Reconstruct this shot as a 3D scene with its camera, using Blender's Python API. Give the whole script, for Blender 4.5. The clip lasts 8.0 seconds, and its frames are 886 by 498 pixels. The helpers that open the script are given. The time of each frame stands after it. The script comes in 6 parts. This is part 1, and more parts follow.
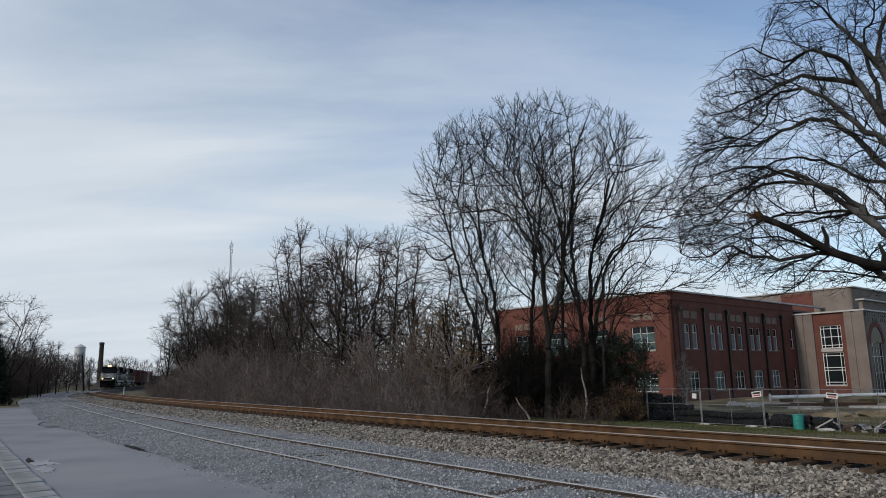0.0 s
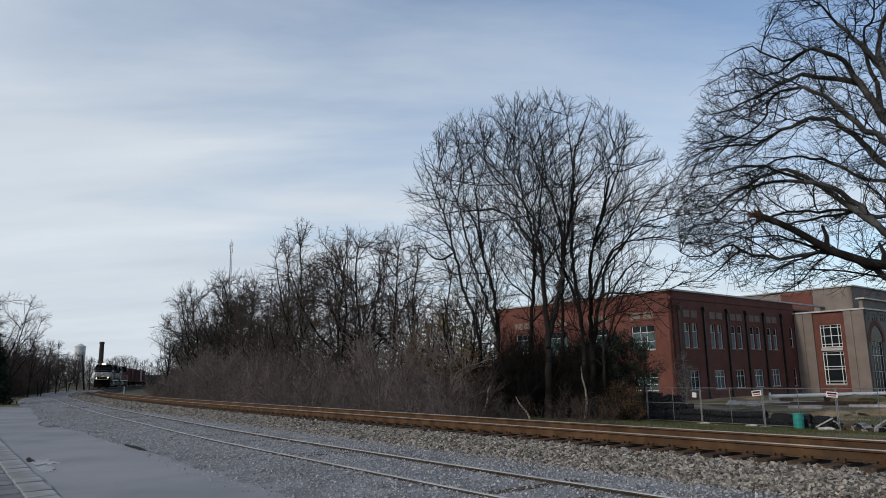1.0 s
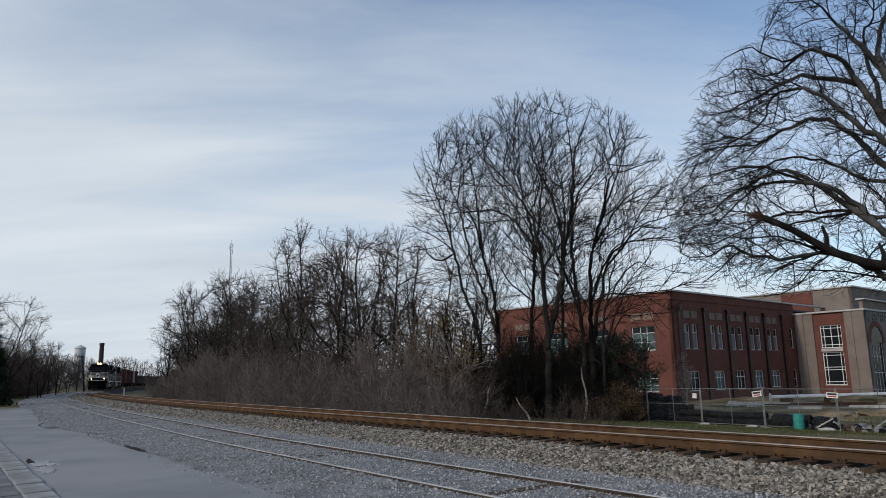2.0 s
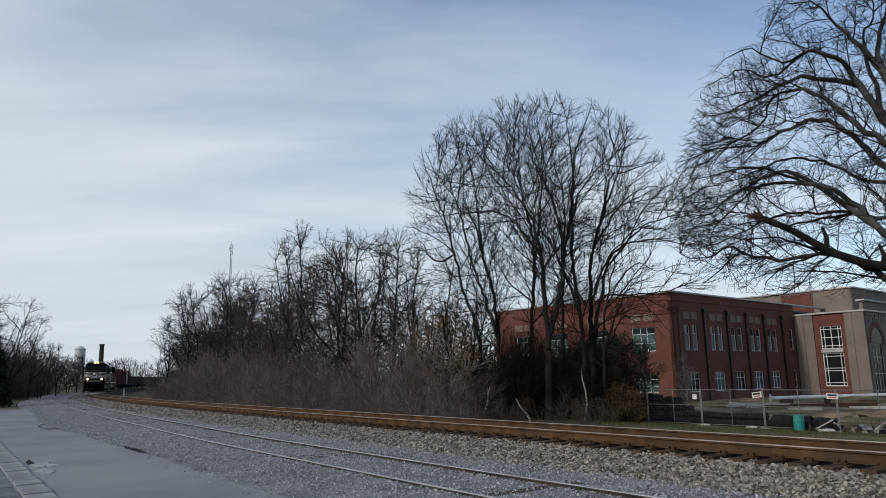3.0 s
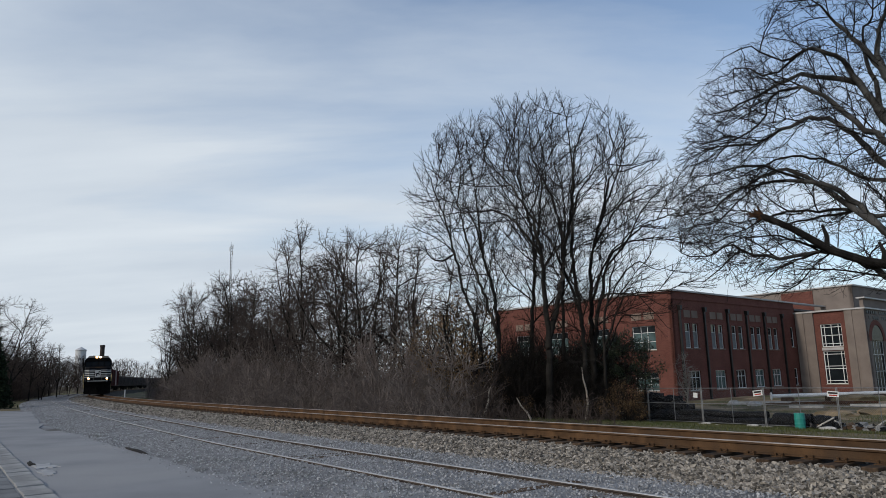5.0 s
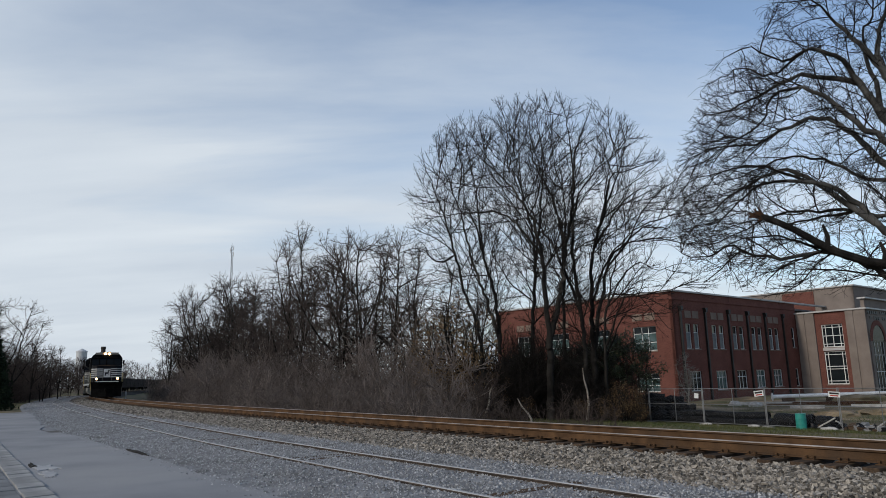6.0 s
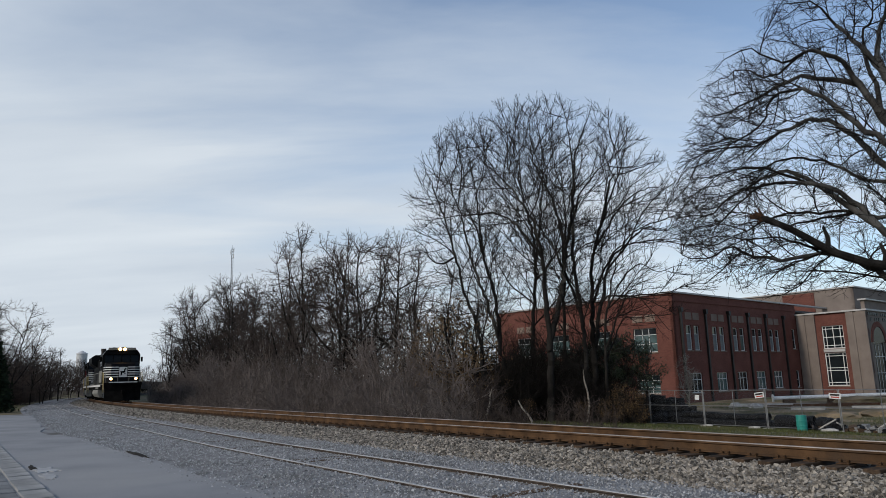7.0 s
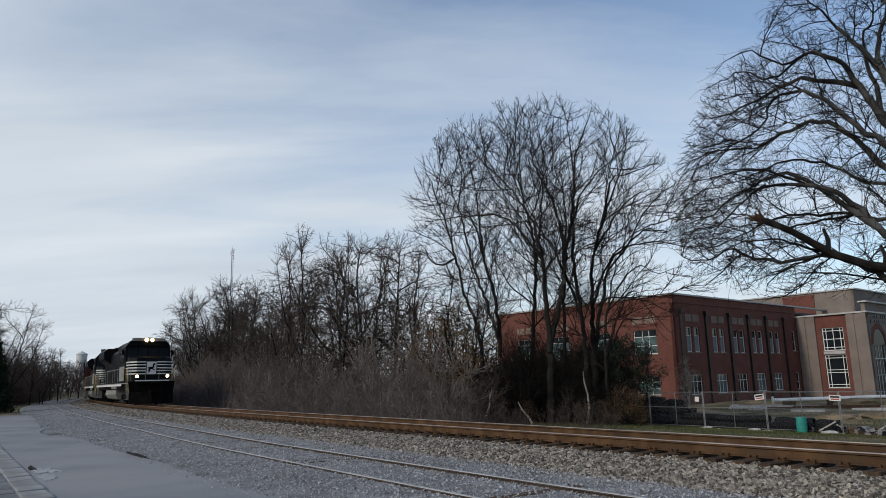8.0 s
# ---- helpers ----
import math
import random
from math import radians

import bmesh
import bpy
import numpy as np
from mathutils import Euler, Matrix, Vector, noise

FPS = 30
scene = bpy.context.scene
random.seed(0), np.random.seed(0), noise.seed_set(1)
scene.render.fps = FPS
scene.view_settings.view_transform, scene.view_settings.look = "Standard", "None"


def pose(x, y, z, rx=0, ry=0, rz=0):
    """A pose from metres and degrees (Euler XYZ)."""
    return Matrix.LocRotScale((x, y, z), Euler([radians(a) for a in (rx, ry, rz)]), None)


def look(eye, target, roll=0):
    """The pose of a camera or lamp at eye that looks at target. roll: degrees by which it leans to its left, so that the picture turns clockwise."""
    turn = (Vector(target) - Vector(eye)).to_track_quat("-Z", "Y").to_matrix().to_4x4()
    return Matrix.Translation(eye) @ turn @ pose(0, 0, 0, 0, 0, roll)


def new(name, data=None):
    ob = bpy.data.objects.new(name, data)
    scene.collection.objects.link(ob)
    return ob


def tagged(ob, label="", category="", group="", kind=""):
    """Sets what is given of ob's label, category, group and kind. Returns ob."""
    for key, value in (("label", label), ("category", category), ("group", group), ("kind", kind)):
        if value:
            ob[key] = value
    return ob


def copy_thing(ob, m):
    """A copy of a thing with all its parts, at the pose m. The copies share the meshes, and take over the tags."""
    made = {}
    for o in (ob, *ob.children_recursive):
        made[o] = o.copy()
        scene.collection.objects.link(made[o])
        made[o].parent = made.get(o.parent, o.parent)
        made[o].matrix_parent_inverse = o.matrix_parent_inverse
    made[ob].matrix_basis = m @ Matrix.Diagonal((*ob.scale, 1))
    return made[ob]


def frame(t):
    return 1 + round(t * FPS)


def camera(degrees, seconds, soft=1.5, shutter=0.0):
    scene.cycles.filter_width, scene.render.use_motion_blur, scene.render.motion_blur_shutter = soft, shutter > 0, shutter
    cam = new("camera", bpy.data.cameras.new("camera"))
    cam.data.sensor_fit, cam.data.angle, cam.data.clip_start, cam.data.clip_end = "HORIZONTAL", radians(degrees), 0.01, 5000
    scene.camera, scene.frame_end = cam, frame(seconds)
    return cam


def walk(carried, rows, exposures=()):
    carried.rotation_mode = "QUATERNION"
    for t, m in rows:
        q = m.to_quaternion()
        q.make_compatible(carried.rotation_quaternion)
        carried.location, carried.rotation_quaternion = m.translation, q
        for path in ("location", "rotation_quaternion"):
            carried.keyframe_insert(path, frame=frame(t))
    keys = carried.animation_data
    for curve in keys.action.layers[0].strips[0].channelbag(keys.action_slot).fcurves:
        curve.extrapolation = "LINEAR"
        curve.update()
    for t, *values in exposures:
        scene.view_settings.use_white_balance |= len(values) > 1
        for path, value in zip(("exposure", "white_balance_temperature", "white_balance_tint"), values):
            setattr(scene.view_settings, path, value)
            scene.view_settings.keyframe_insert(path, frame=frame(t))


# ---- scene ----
# ---------------- camera ----------------
cam = camera(64.73, 8.0, soft=0.6)
EYE = Vector((0.0, 0.0, 1.65))


def aim(pitch, lean, yaw):
    p, a = radians(pitch), radians(yaw)
    way = Vector((-math.sin(a) * math.cos(p), math.cos(a) * math.cos(p), math.sin(p)))
    return look(EYE, EYE + way, lean)


walk(cam, [
    (0.0, aim(10.354, -1.021, 0.0)), (0.5, aim(10.320, -1.050, 0.0)), (1.0, aim(10.291, -1.061, 0.0)),
    (1.5, aim(10.314, -1.100, -0.003)), (3.0, aim(10.448, -1.116, -0.004)), (3.5, aim(10.440, -1.110, -0.005)),
    (4.0, aim(10.414, -1.149, -0.008)), (4.5, aim(10.403, -1.275, -0.006)), (6.0, aim(10.492, -1.456, 0.057)),
    (6.5, aim(10.562, -1.515, 0.069)), (7.0, aim(10.636, -1.506, 0.073)), (7.5, aim(10.705, -1.477, 0.088)),
    (8.0, aim(10.738, -1.393, 0.082)),
])

# ---------------- world and sun ----------------
SUN_AZ, SUN_EL = 233.0, 27.0      # compass degrees clockwise from +Y


def make_world():
    w = bpy.data.worlds.new("sky")
    scene.world = w
    w.use_nodes = True
    nt = w.node_tree
    N, L = nt.nodes, nt.links
    N.clear()
    out = N.new("ShaderNodeOutputWorld")
    bg = N.new("ShaderNodeBackground")
    sky = N.new("ShaderNodeTexSky")
    sky.sky_type = "NISHITA"
    sky.sun_disc = False
    sky.sun_elevation, sky.sun_rotation = radians(SUN_EL), radians(SUN_AZ)
    sky.air_density, sky.dust_density, sky.ozone_density = 1.0, 0.8, 2.0
    tc = N.new("ShaderNodeTexCoord")
    # cloud layer: the direction met with a flat sheet overhead
    sep = N.new("ShaderNodeSeparateXYZ")
    L.new(tc.outputs["Generated"], sep.inputs[0])
    zz = N.new("ShaderNodeMath"); zz.operation = "MAXIMUM"; zz.inputs[1].default_value = 0.0
    L.new(sep.outputs["Z"], zz.inputs[0])
    za = N.new("ShaderNodeMath"); za.operation = "ADD"; za.inputs[1].default_value = 0.16
    L.new(zz.outputs[0], za.inputs[0])
    dv = N.new("ShaderNodeVectorMath"); dv.operation = "DIVIDE"
    L.new(tc.outputs["Generated"], dv.inputs[0]); L.new(za.outputs[0], dv.inputs[1])
    mp = N.new("ShaderNodeMapping")
    mp.inputs["Rotation"].default_value = (0, 0, radians(-12))
    mp.inputs["Scale"].default_value = (0.42, 1.25, 0.0)
    mp.inputs["Location"].default_value = (0.35, 0.1, 0.0)
    L.new(dv.outputs[0], mp.inputs[0])
    n1 = N.new("ShaderNodeTexNoise")
    n1.inputs["Scale"].default_value, n1.inputs["Detail"].default_value, n1.inputs["Roughness"].default_value = 1.1, 7.0, 0.55
    n1.inputs["Distortion"].default_value = 0.35
    L.new(mp.outputs[0], n1.inputs["Vector"])
    # clouds are thicker towards the sun's side, thinner towards the opposite one
    side = N.new("ShaderNodeMath"); side.operation = "MULTIPLY"; side.inputs[1].default_value = -0.36
    L.new(sep.outputs["X"], side.inputs[0])
    low = N.new("ShaderNodeMath"); low.operation = "MULTIPLY"; low.inputs[1].default_value = -0.70
    L.new(zz.outputs[0], low.inputs[0])
    s1 = N.new("ShaderNodeMath"); s1.operation = "ADD"
    L.new(side.outputs[0], s1.inputs[0]); L.new(low.outputs[0], s1.inputs[1])
    s2 = N.new("ShaderNodeMath"); s2.operation = "ADD"
    L.new(s1.outputs[0], s2.inputs[0]); L.new(n1.outputs["Fac"], s2.inputs[1])
    cr = N.new("ShaderNodeValToRGB")
    cr.color_ramp.elements[0].position, cr.color_ramp.elements[0].color = 0.02, (0.10, 0.10, 0.10, 1)
    cr.color_ramp.elements[1].position, cr.color_ramp.elements[1].color = 0.45, (0.97, 0.97, 0.97, 1)
    L.new(s2.outputs[0], cr.inputs[0])
    # cloud colour: bright stratus with greyer bellies
    n2 = N.new("ShaderNodeTexNoise")
    n2.inputs["Scale"].default_value, n2.inputs["Detail"].default_value = 1.7, 5.0
    L.new(mp.outputs[0], n2.inputs["Vector"])
    cc = N.new("ShaderNodeValToRGB")
    cc.color_ramp.elements[0].position, cc.color_ramp.elements[0].color = 0.25, (3.6, 4.05, 4.6, 1)
    cc.color_ramp.elements[1].position, cc.color_ramp.elements[1].color = 0.75, (4.75, 5.15, 5.52, 1)
    L.new(n2.outputs["Fac"], cc.inputs[0])
    mix = N.new("ShaderNodeMix"); mix.data_type = "RGBA"
    L.new(cr.outputs[0], mix.inputs["Factor"])
    L.new(sky.outputs[0], mix.inputs["A"]); L.new(cc.outputs[0], mix.inputs["B"])
    L.new(mix.outputs["Result"], bg.inputs["Color"])
    bg.inputs["Strength"].default_value = 0.155
    L.new(bg.outputs[0], out.inputs[0])


make_world()
sun_data = bpy.data.lights.new("sun", "SUN")
sun_data.energy, sun_data.angle, sun_data.color = 2.0, radians(4.0), (1.0, 0.91, 0.80)
sun = new("sun", sun_data)
_az, _el = radians(SUN_AZ), radians(SUN_EL)
sun_from = Vector((math.sin(_az) * math.cos(_el), math.cos(_az) * math.cos(_el), math.sin(_el)))
sun.matrix_world = look(sun_from * 50, (0, 0, 0))
scene.view_settings.exposure = 0.0


# ---------------- materials ----------------
def mat(name, a, b, scale=4.0, rough=0.85, bump=0.3, metal=0.0, grain=40.0, stretch=(1, 1, 1), c=None, spread=(0.35, 0.65),
        island=0.0, bump_dist=0.01, rnd=0.0):
    """Two tones by a broad noise, a fine grain in colour and relief, an optional third tone in patches."""
    m = bpy.data.materials.new(name)
    m.use_nodes = True
    nt = m.node_tree
    N, L = nt.nodes, nt.links
    bs = N["Principled BSDF"]
    tc = N.new("ShaderNodeTexCoord")
    mp = N.new("ShaderNodeMapping")
    mp.inputs["Scale"].default_value = stretch
    L.new(tc.outputs["Object"], mp.inputs[0])
    n1 = N.new("ShaderNodeTexNoise")
    n1.inputs["Scale"].default_value, n1.inputs["Detail"].default_value = scale, 6.0
    L.new(mp.outputs[0], n1.inputs["Vector"])
    r1 = N.new("ShaderNodeValToRGB")
    r1.color_ramp.elements[0].position, r1.color_ramp.elements[0].color = spread[0], (*a, 1)
    r1.color_ramp.elements[1].position, r1.color_ramp.elements[1].color = spread[1], (*b, 1)
    L.new(n1.outputs["Fac"], r1.inputs[0])
    col = r1.outputs[0]
    n2 = N.new("ShaderNodeTexNoise")
    n2.inputs["Scale"].default_value, n2.inputs["Detail"].default_value = grain, 4.0
    L.new(mp.outputs[0], n2.inputs["Vector"])
    if c:
        n3 = N.new("ShaderNodeTexNoise")
        n3.inputs["Scale"].default_value, n3.inputs["Detail"].default_value = scale * 0.37, 5.0
        L.new(mp.outputs[0], n3.inputs["Vector"])
        r3 = N.new("ShaderNodeValToRGB")
        r3.color_ramp.elements[0].position, r3.color_ramp.elements[1].position = 0.52, 0.66
        L.new(n3.outputs["Fac"], r3.inputs[0])
        m3 = N.new("ShaderNodeMix"); m3.data_type = "RGBA"
        m3.inputs["B"].default_value = (*c, 1)
        L.new(r3.outputs[0], m3.inputs["Factor"]); L.new(col, m3.inputs["A"])
        col = m3.outputs["Result"]
    hsv = N.new("ShaderNodeHueSaturation")
    mr = N.new("ShaderNodeMapRange")
    mr.inputs["To Min"].default_value, mr.inputs["To Max"].default_value = 0.72, 1.28
    L.new(n2.outputs["Fac"], mr.inputs["Value"])
    val = mr.outputs[0]
    if island or rnd:
        src = N.new("ShaderNodeNewGeometry").outputs["Random Per Island"] if island else N.new("ShaderNodeObjectInfo").outputs["Random"]
        k = island or rnd
        mi = N.new("ShaderNodeMapRange")
        mi.inputs["To Min"].default_value, mi.inputs["To Max"].default_value = 1 - k, 1 + k
        L.new(src, mi.inputs["Value"])
        mu = N.new("ShaderNodeMath"); mu.operation = "MULTIPLY"
        L.new(val, mu.inputs[0]); L.new(mi.outputs[0], mu.inputs[1])
        val = mu.outputs[0]
    L.new(val, hsv.inputs["Value"]); L.new(col, hsv.inputs["Color"])
    L.new(hsv.outputs[0], bs.inputs["Base Color"])
    bs.inputs["Roughness"].default_value, bs.inputs["Metallic"].default_value = rough, metal
    bs.inputs["Specular IOR Level"].default_value = 0.12 if rough > 0.6 else 0.35
    if bump:
        bp = N.new("ShaderNodeBump")
        bp.inputs["Strength"].default_value, bp.inputs["Distance"].default_value = bump, bump_dist
        L.new(n2.outputs["Fac"], bp.inputs["Height"])
        L.new(bp.outputs[0], bs.inputs["Normal"])
    return m


def glow(name, colour, strength):
    m = bpy.data.materials.new(name)
    m.use_nodes = True
    bs = m.node_tree.nodes["Principled BSDF"]
    bs.inputs["Base Color"].default_value = (*colour, 1)
    bs.inputs["Emission Color"].default_value = (*colour, 1)
    bs.inputs["Emission Strength"].default_value = strength
    return m


def brick_mat(name, a, b, mortar):
    m = mat(name, a, b, scale=0.6, grain=25, bump=0.0)
    nt = m.node_tree
    N, L = nt.nodes, nt.links
    bs = N["Principled BSDF"]
    old = bs.inputs["Base Color"].links[0].from_socket
    tc = N.new("ShaderNodeTexCoord")
    sx = N.new("ShaderNodeSeparateXYZ")
    L.new(tc.outputs["Object"], sx.inputs[0])
    ad = N.new("ShaderNodeMath"); ad.operation = "ADD"
    L.new(sx.outputs["X"], ad.inputs[0]); L.new(sx.outputs["Y"], ad.inputs[1])
    cx = N.new("ShaderNodeCombineXYZ")
    L.new(ad.outputs[0], cx.inputs["X"]); L.new(sx.outputs["Z"], cx.inputs["Y"])
    bt = N.new("ShaderNodeTexBrick")
    bt.inputs["Scale"].default_value = 1.0
    bt.inputs["Brick Width"].default_value, bt.inputs["Row Height"].default_value, bt.inputs["Mortar Size"].default_value = 0.21, 0.075, 0.006
    bt.inputs["Color1"].default_value, bt.inputs["Color2"].default_value = (1, 1, 1, 1), (0.75, 0.75, 0.75, 1)
    bt.inputs["Mortar"].default_value = (1.25, 1.25, 1.25, 1)
    L.new(cx.outputs[0], bt.inputs["Vector"])
    mx = N.new("ShaderNodeMix"); mx.data_type = "RGBA"; mx.blend_type = "MULTIPLY"
    mx.inputs["Factor"].default_value = 1.0
    L.new(old, mx.inputs["A"]); L.new(bt.outputs["Color"], mx.inputs["B"])
    L.new(mx.outputs["Result"], bs.inputs["Base Color"])
    return m


M = {}
M["ground"] = mat("ground", (0.085, 0.080, 0.040), (0.165, 0.130, 0.082), scale=0.35, grain=18, bump=0.6, bump_dist=0.04, c=(0.055, 0.075, 0.025))
M["asphalt"] = mat("asphalt", (0.195, 0.199, 0.208), (0.255, 0.259, 0.267), scale=0.5, grain=160, bump=0.25, bump_dist=0.004, rough=0.85, c=(0.27, 0.27, 0.272))
M["concrete"] = mat("concrete", (0.20, 0.20, 0.20), (0.30, 0.30, 0.29), scale=1.6, grain=60, bump=0.3, bump_dist=0.006, rnd=0.12)
M["paver"] = mat("paver", (0.10, 0.105, 0.11), (0.17, 0.175, 0.18), scale=1.8, grain=60, bump=0.4, bump_dist=0.006, rnd=0.2)
M["gravel"] = mat("gravel", (0.165, 0.168, 0.175), (0.260, 0.264, 0.272), scale=1.2, grain=55, bump=1.0, bump_dist=0.02, c=(0.10, 0.096, 0.090))
# bed much darker than its stones: shade of the gaps put into the colour
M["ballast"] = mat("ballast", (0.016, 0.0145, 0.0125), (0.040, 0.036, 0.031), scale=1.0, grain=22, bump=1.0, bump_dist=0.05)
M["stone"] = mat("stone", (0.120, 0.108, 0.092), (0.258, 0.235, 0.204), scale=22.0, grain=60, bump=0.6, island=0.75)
M["chip"] = mat("chip", (0.172, 0.176, 0.182), (0.355, 0.361, 0.369), scale=14.0, grain=50, bump=0.3, island=0.45)
M["rust"] = mat("rust", (0.050, 0.029, 0.016), (0.102, 0.057, 0.029), scale=3.0, grain=50, bump=0.4, rough=0.9, c=(0.060, 0.038, 0.024))
M["railhead"] = mat("railhead", (0.20, 0.17, 0.155), (0.32, 0.29, 0.27), scale=3.0, grain=40, bump=0.05, rough=0.5, metal=0.7)
M["wood_tie"] = mat("wood_tie", (0.036, 0.025, 0.018), (0.090, 0.060, 0.039), scale=3.0, grain=30, stretch=(6, 0.6, 6), bump=0.7, rnd=0.3)
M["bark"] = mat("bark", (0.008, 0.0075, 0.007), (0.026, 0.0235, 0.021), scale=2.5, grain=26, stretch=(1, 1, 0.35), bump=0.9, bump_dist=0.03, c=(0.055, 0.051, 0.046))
M["oak_bark"] = mat("oak_bark", (0.038, 0.037, 0.036), (0.100, 0.098, 0.094), scale=2.0, grain=24, stretch=(1, 1, 0.5), bump=0.9, bump_dist=0.03, c=(0.030, 0.028, 0.025))
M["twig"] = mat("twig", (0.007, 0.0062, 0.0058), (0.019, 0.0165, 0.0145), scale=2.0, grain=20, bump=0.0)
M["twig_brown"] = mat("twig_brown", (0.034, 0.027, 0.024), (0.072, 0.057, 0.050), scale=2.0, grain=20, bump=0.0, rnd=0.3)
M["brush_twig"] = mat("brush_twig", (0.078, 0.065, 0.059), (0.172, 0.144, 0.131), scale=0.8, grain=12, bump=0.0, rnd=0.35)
M["old_rail"] = mat("old_rail", (0.045, 0.037, 0.032), (0.080, 0.064, 0.054), scale=3.0, grain=40, bump=0.4, rough=0.9)
M["old_head"] = mat("old_head", (0.33, 0.325, 0.325), (0.46, 0.455, 0.455), scale=2.0, grain=30, bump=0.1, rough=0.5, metal=0.3)
M["leaf"] = mat("leaf", (0.008, 0.015, 0.007), (0.024, 0.036, 0.016), scale=2.0, grain=10, bump=0.0, rough=0.55, island=0.4)
M["leaf_dead"] = mat("leaf_dead", (0.080, 0.052, 0.029), (0.155, 0.104, 0.052), scale=2.0, grain=10, bump=0.0, island=0.4)
M["needle"] = mat("needle", (0.010, 0.017, 0.010), (0.028, 0.040, 0.020), scale=2.0, grain=10, bump=0.0, island=0.3)
M["brick"] = brick_mat("brick", (0.118, 0.048, 0.038), (0.152, 0.064, 0.051), (0.4, 0.35, 0.3))
M["cast_stone"] = mat("cast_stone", (0.15, 0.115, 0.095), (0.20, 0.155, 0.128), scale=0.8, grain=30, bump=0.1)
M["stucco"] = mat("stucco", (0.158, 0.132, 0.116), (0.200, 0.168, 0.148), scale=0.7, grain=40, bump=0.2)
M["coping"] = mat("coping", (0.34, 0.33, 0.32), (0.42, 0.41, 0.40), scale=1.0, grain=30, bump=0.05, rough=0.5)
M["dark_metal"] = mat("dark_metal", (0.010, 0.009, 0.009), (0.020, 0.017, 0.017), scale=2.0, grain=30, bump=0.05, rough=0.5)
M["white_frame"] = mat("white_frame", (0.55, 0.56, 0.56), (0.66, 0.67, 0.67), scale=2.0, grain=30, bump=0.05, rough=0.5)
M["galv"] = mat("galv", (0.17, 0.175, 0.18), (0.26, 0.265, 0.27), scale=3.0, grain=50, bump=0.1, rough=0.45, metal=0.5)
M["roof"] = mat("roof", (0.10, 0.10, 0.10), (0.15, 0.15, 0.15), scale=1.0)


def glass_mat(name, tint, rough=0.06):
    m = mat(name, tint, tuple(v * 1.5 for v in tint), scale=0.5, grain=3, bump=0.0, rough=rough)
    bs = m.node_tree.nodes["Principled BSDF"]
    bs.inputs["Specular IOR Level"].default_value = 0.8
    return m


M["glass"] = glass_mat("glass", (0.010, 0.013, 0.015))
M["glass"].node_tree.nodes["Principled BSDF"].inputs["Specular IOR Level"].default_value = 0.3
M["glass_dark"] = glass_mat("glass_dark", (0.006, 0.008, 0.010), 0.25)
M["glass_dark"].node_tree.nodes["Principled BSDF"].inputs["Specular IOR Level"].default_value = 0.05
# teal base colour paints the reflected sky into these panes
M["glass_sky_tint"] = glass_mat("glass_sky_tint", (0.045, 0.075, 0.075))
M["blind"] = mat("blind", (0.11, 0.125, 0.13), (0.16, 0.175, 0.18), scale=0.6, grain=20, stretch=(1, 1, 8), bump=0.1, rough=0.6)


# ---------------- mesh helpers ----------------
def part(name, bm, material, parent=None, label=""):
    me = bpy.data.meshes.new(name)
    bm.to_mesh(me)
    bm.free()
    return part_me(name, me, material, parent, label)


def part_me(name, me, material, parent=None, label="", m=None):
    if material and not me.materials:
        me.materials.append(material)
    ob = new(name, me)
    if parent:
        ob.parent = parent
    if m is not None:
        ob.matrix_basis = m
    if label:
        tagged(ob, label)
    return ob


def raw(name, verts, faces):
    me = bpy.data.meshes.new(name)
    me.from_pydata([tuple(v) for v in verts], [], [tuple(f) for f in faces])
    me.update()
    return me


def fast_mesh(name, V, F):
    """V (n,3), F (m,k) arrays."""
    V, F = np.asarray(V, np.float32), np.asarray(F, np.int32)
    me = bpy.data.meshes.new(name)
    me.vertices.add(len(V))
    me.vertices.foreach_set("co", V.ravel())
    k = F.shape[1]
    me.loops.add(F.size)
    me.loops.foreach_set("vertex_index", F.ravel())
    me.polygons.add(len(F))
    me.polygons.foreach_set("loop_start", np.arange(0, F.size, k, dtype=np.int32))
    me.update(calc_edges=True)
    me.validate()
    return me


def add_box(bm, x0, x1, y0, y1, z0, z1, bevel=0.0):
    g = bmesh.ops.create_cube(bm, size=1.0, matrix=Matrix.Translation(((x0 + x1) / 2, (y0 + y1) / 2, (z0 + z1) / 2)) @ Matrix.Diagonal((x1 - x0, y1 - y0, z1 - z0, 1)))
    if bevel:
        es = list({e for v in g["verts"] for e in v.link_edges})
        bmesh.ops.bevel(bm, geom=es, offset=bevel, segments=2, affect="EDGES", profile=0.7)
    return g["verts"]


def box(x0, x1, y0, y1, z0, z1, bevel=0.0):
    bm = bmesh.new()
    add_box(bm, x0, x1, y0, y1, z0, z1, bevel)
    return bm


def add_tube(bm, pts, r, sides=6, caps=True):
    pts = [Vector(p) for p in pts]
    rs = r if isinstance(r, (list, tuple)) else [r] * len(pts)
    rings = []
    ref = None
    for i, p in enumerate(pts):
        d = (pts[min(i + 1, len(pts) - 1)] - pts[max(i - 1, 0)]).normalized()
        if ref is None:
            ref = d.orthogonal().normalized()
        ref = (ref - d * ref.dot(d)).normalized()
        o = d.cross(ref)
        rings.append([bm.verts.new(p + (ref * math.cos(2 * math.pi * k / sides) + o * math.sin(2 * math.pi * k / sides)) * rs[i]) for k in range(sides)])
    for a, b in zip(rings, rings[1:]):
        for k in range(sides):
            bm.faces.new((a[k], a[(k + 1) % sides], b[(k + 1) % sides], b[k]))
    if caps:
        bm.faces.new(rings[0][::-1])
        bm.faces.new(rings[-1])


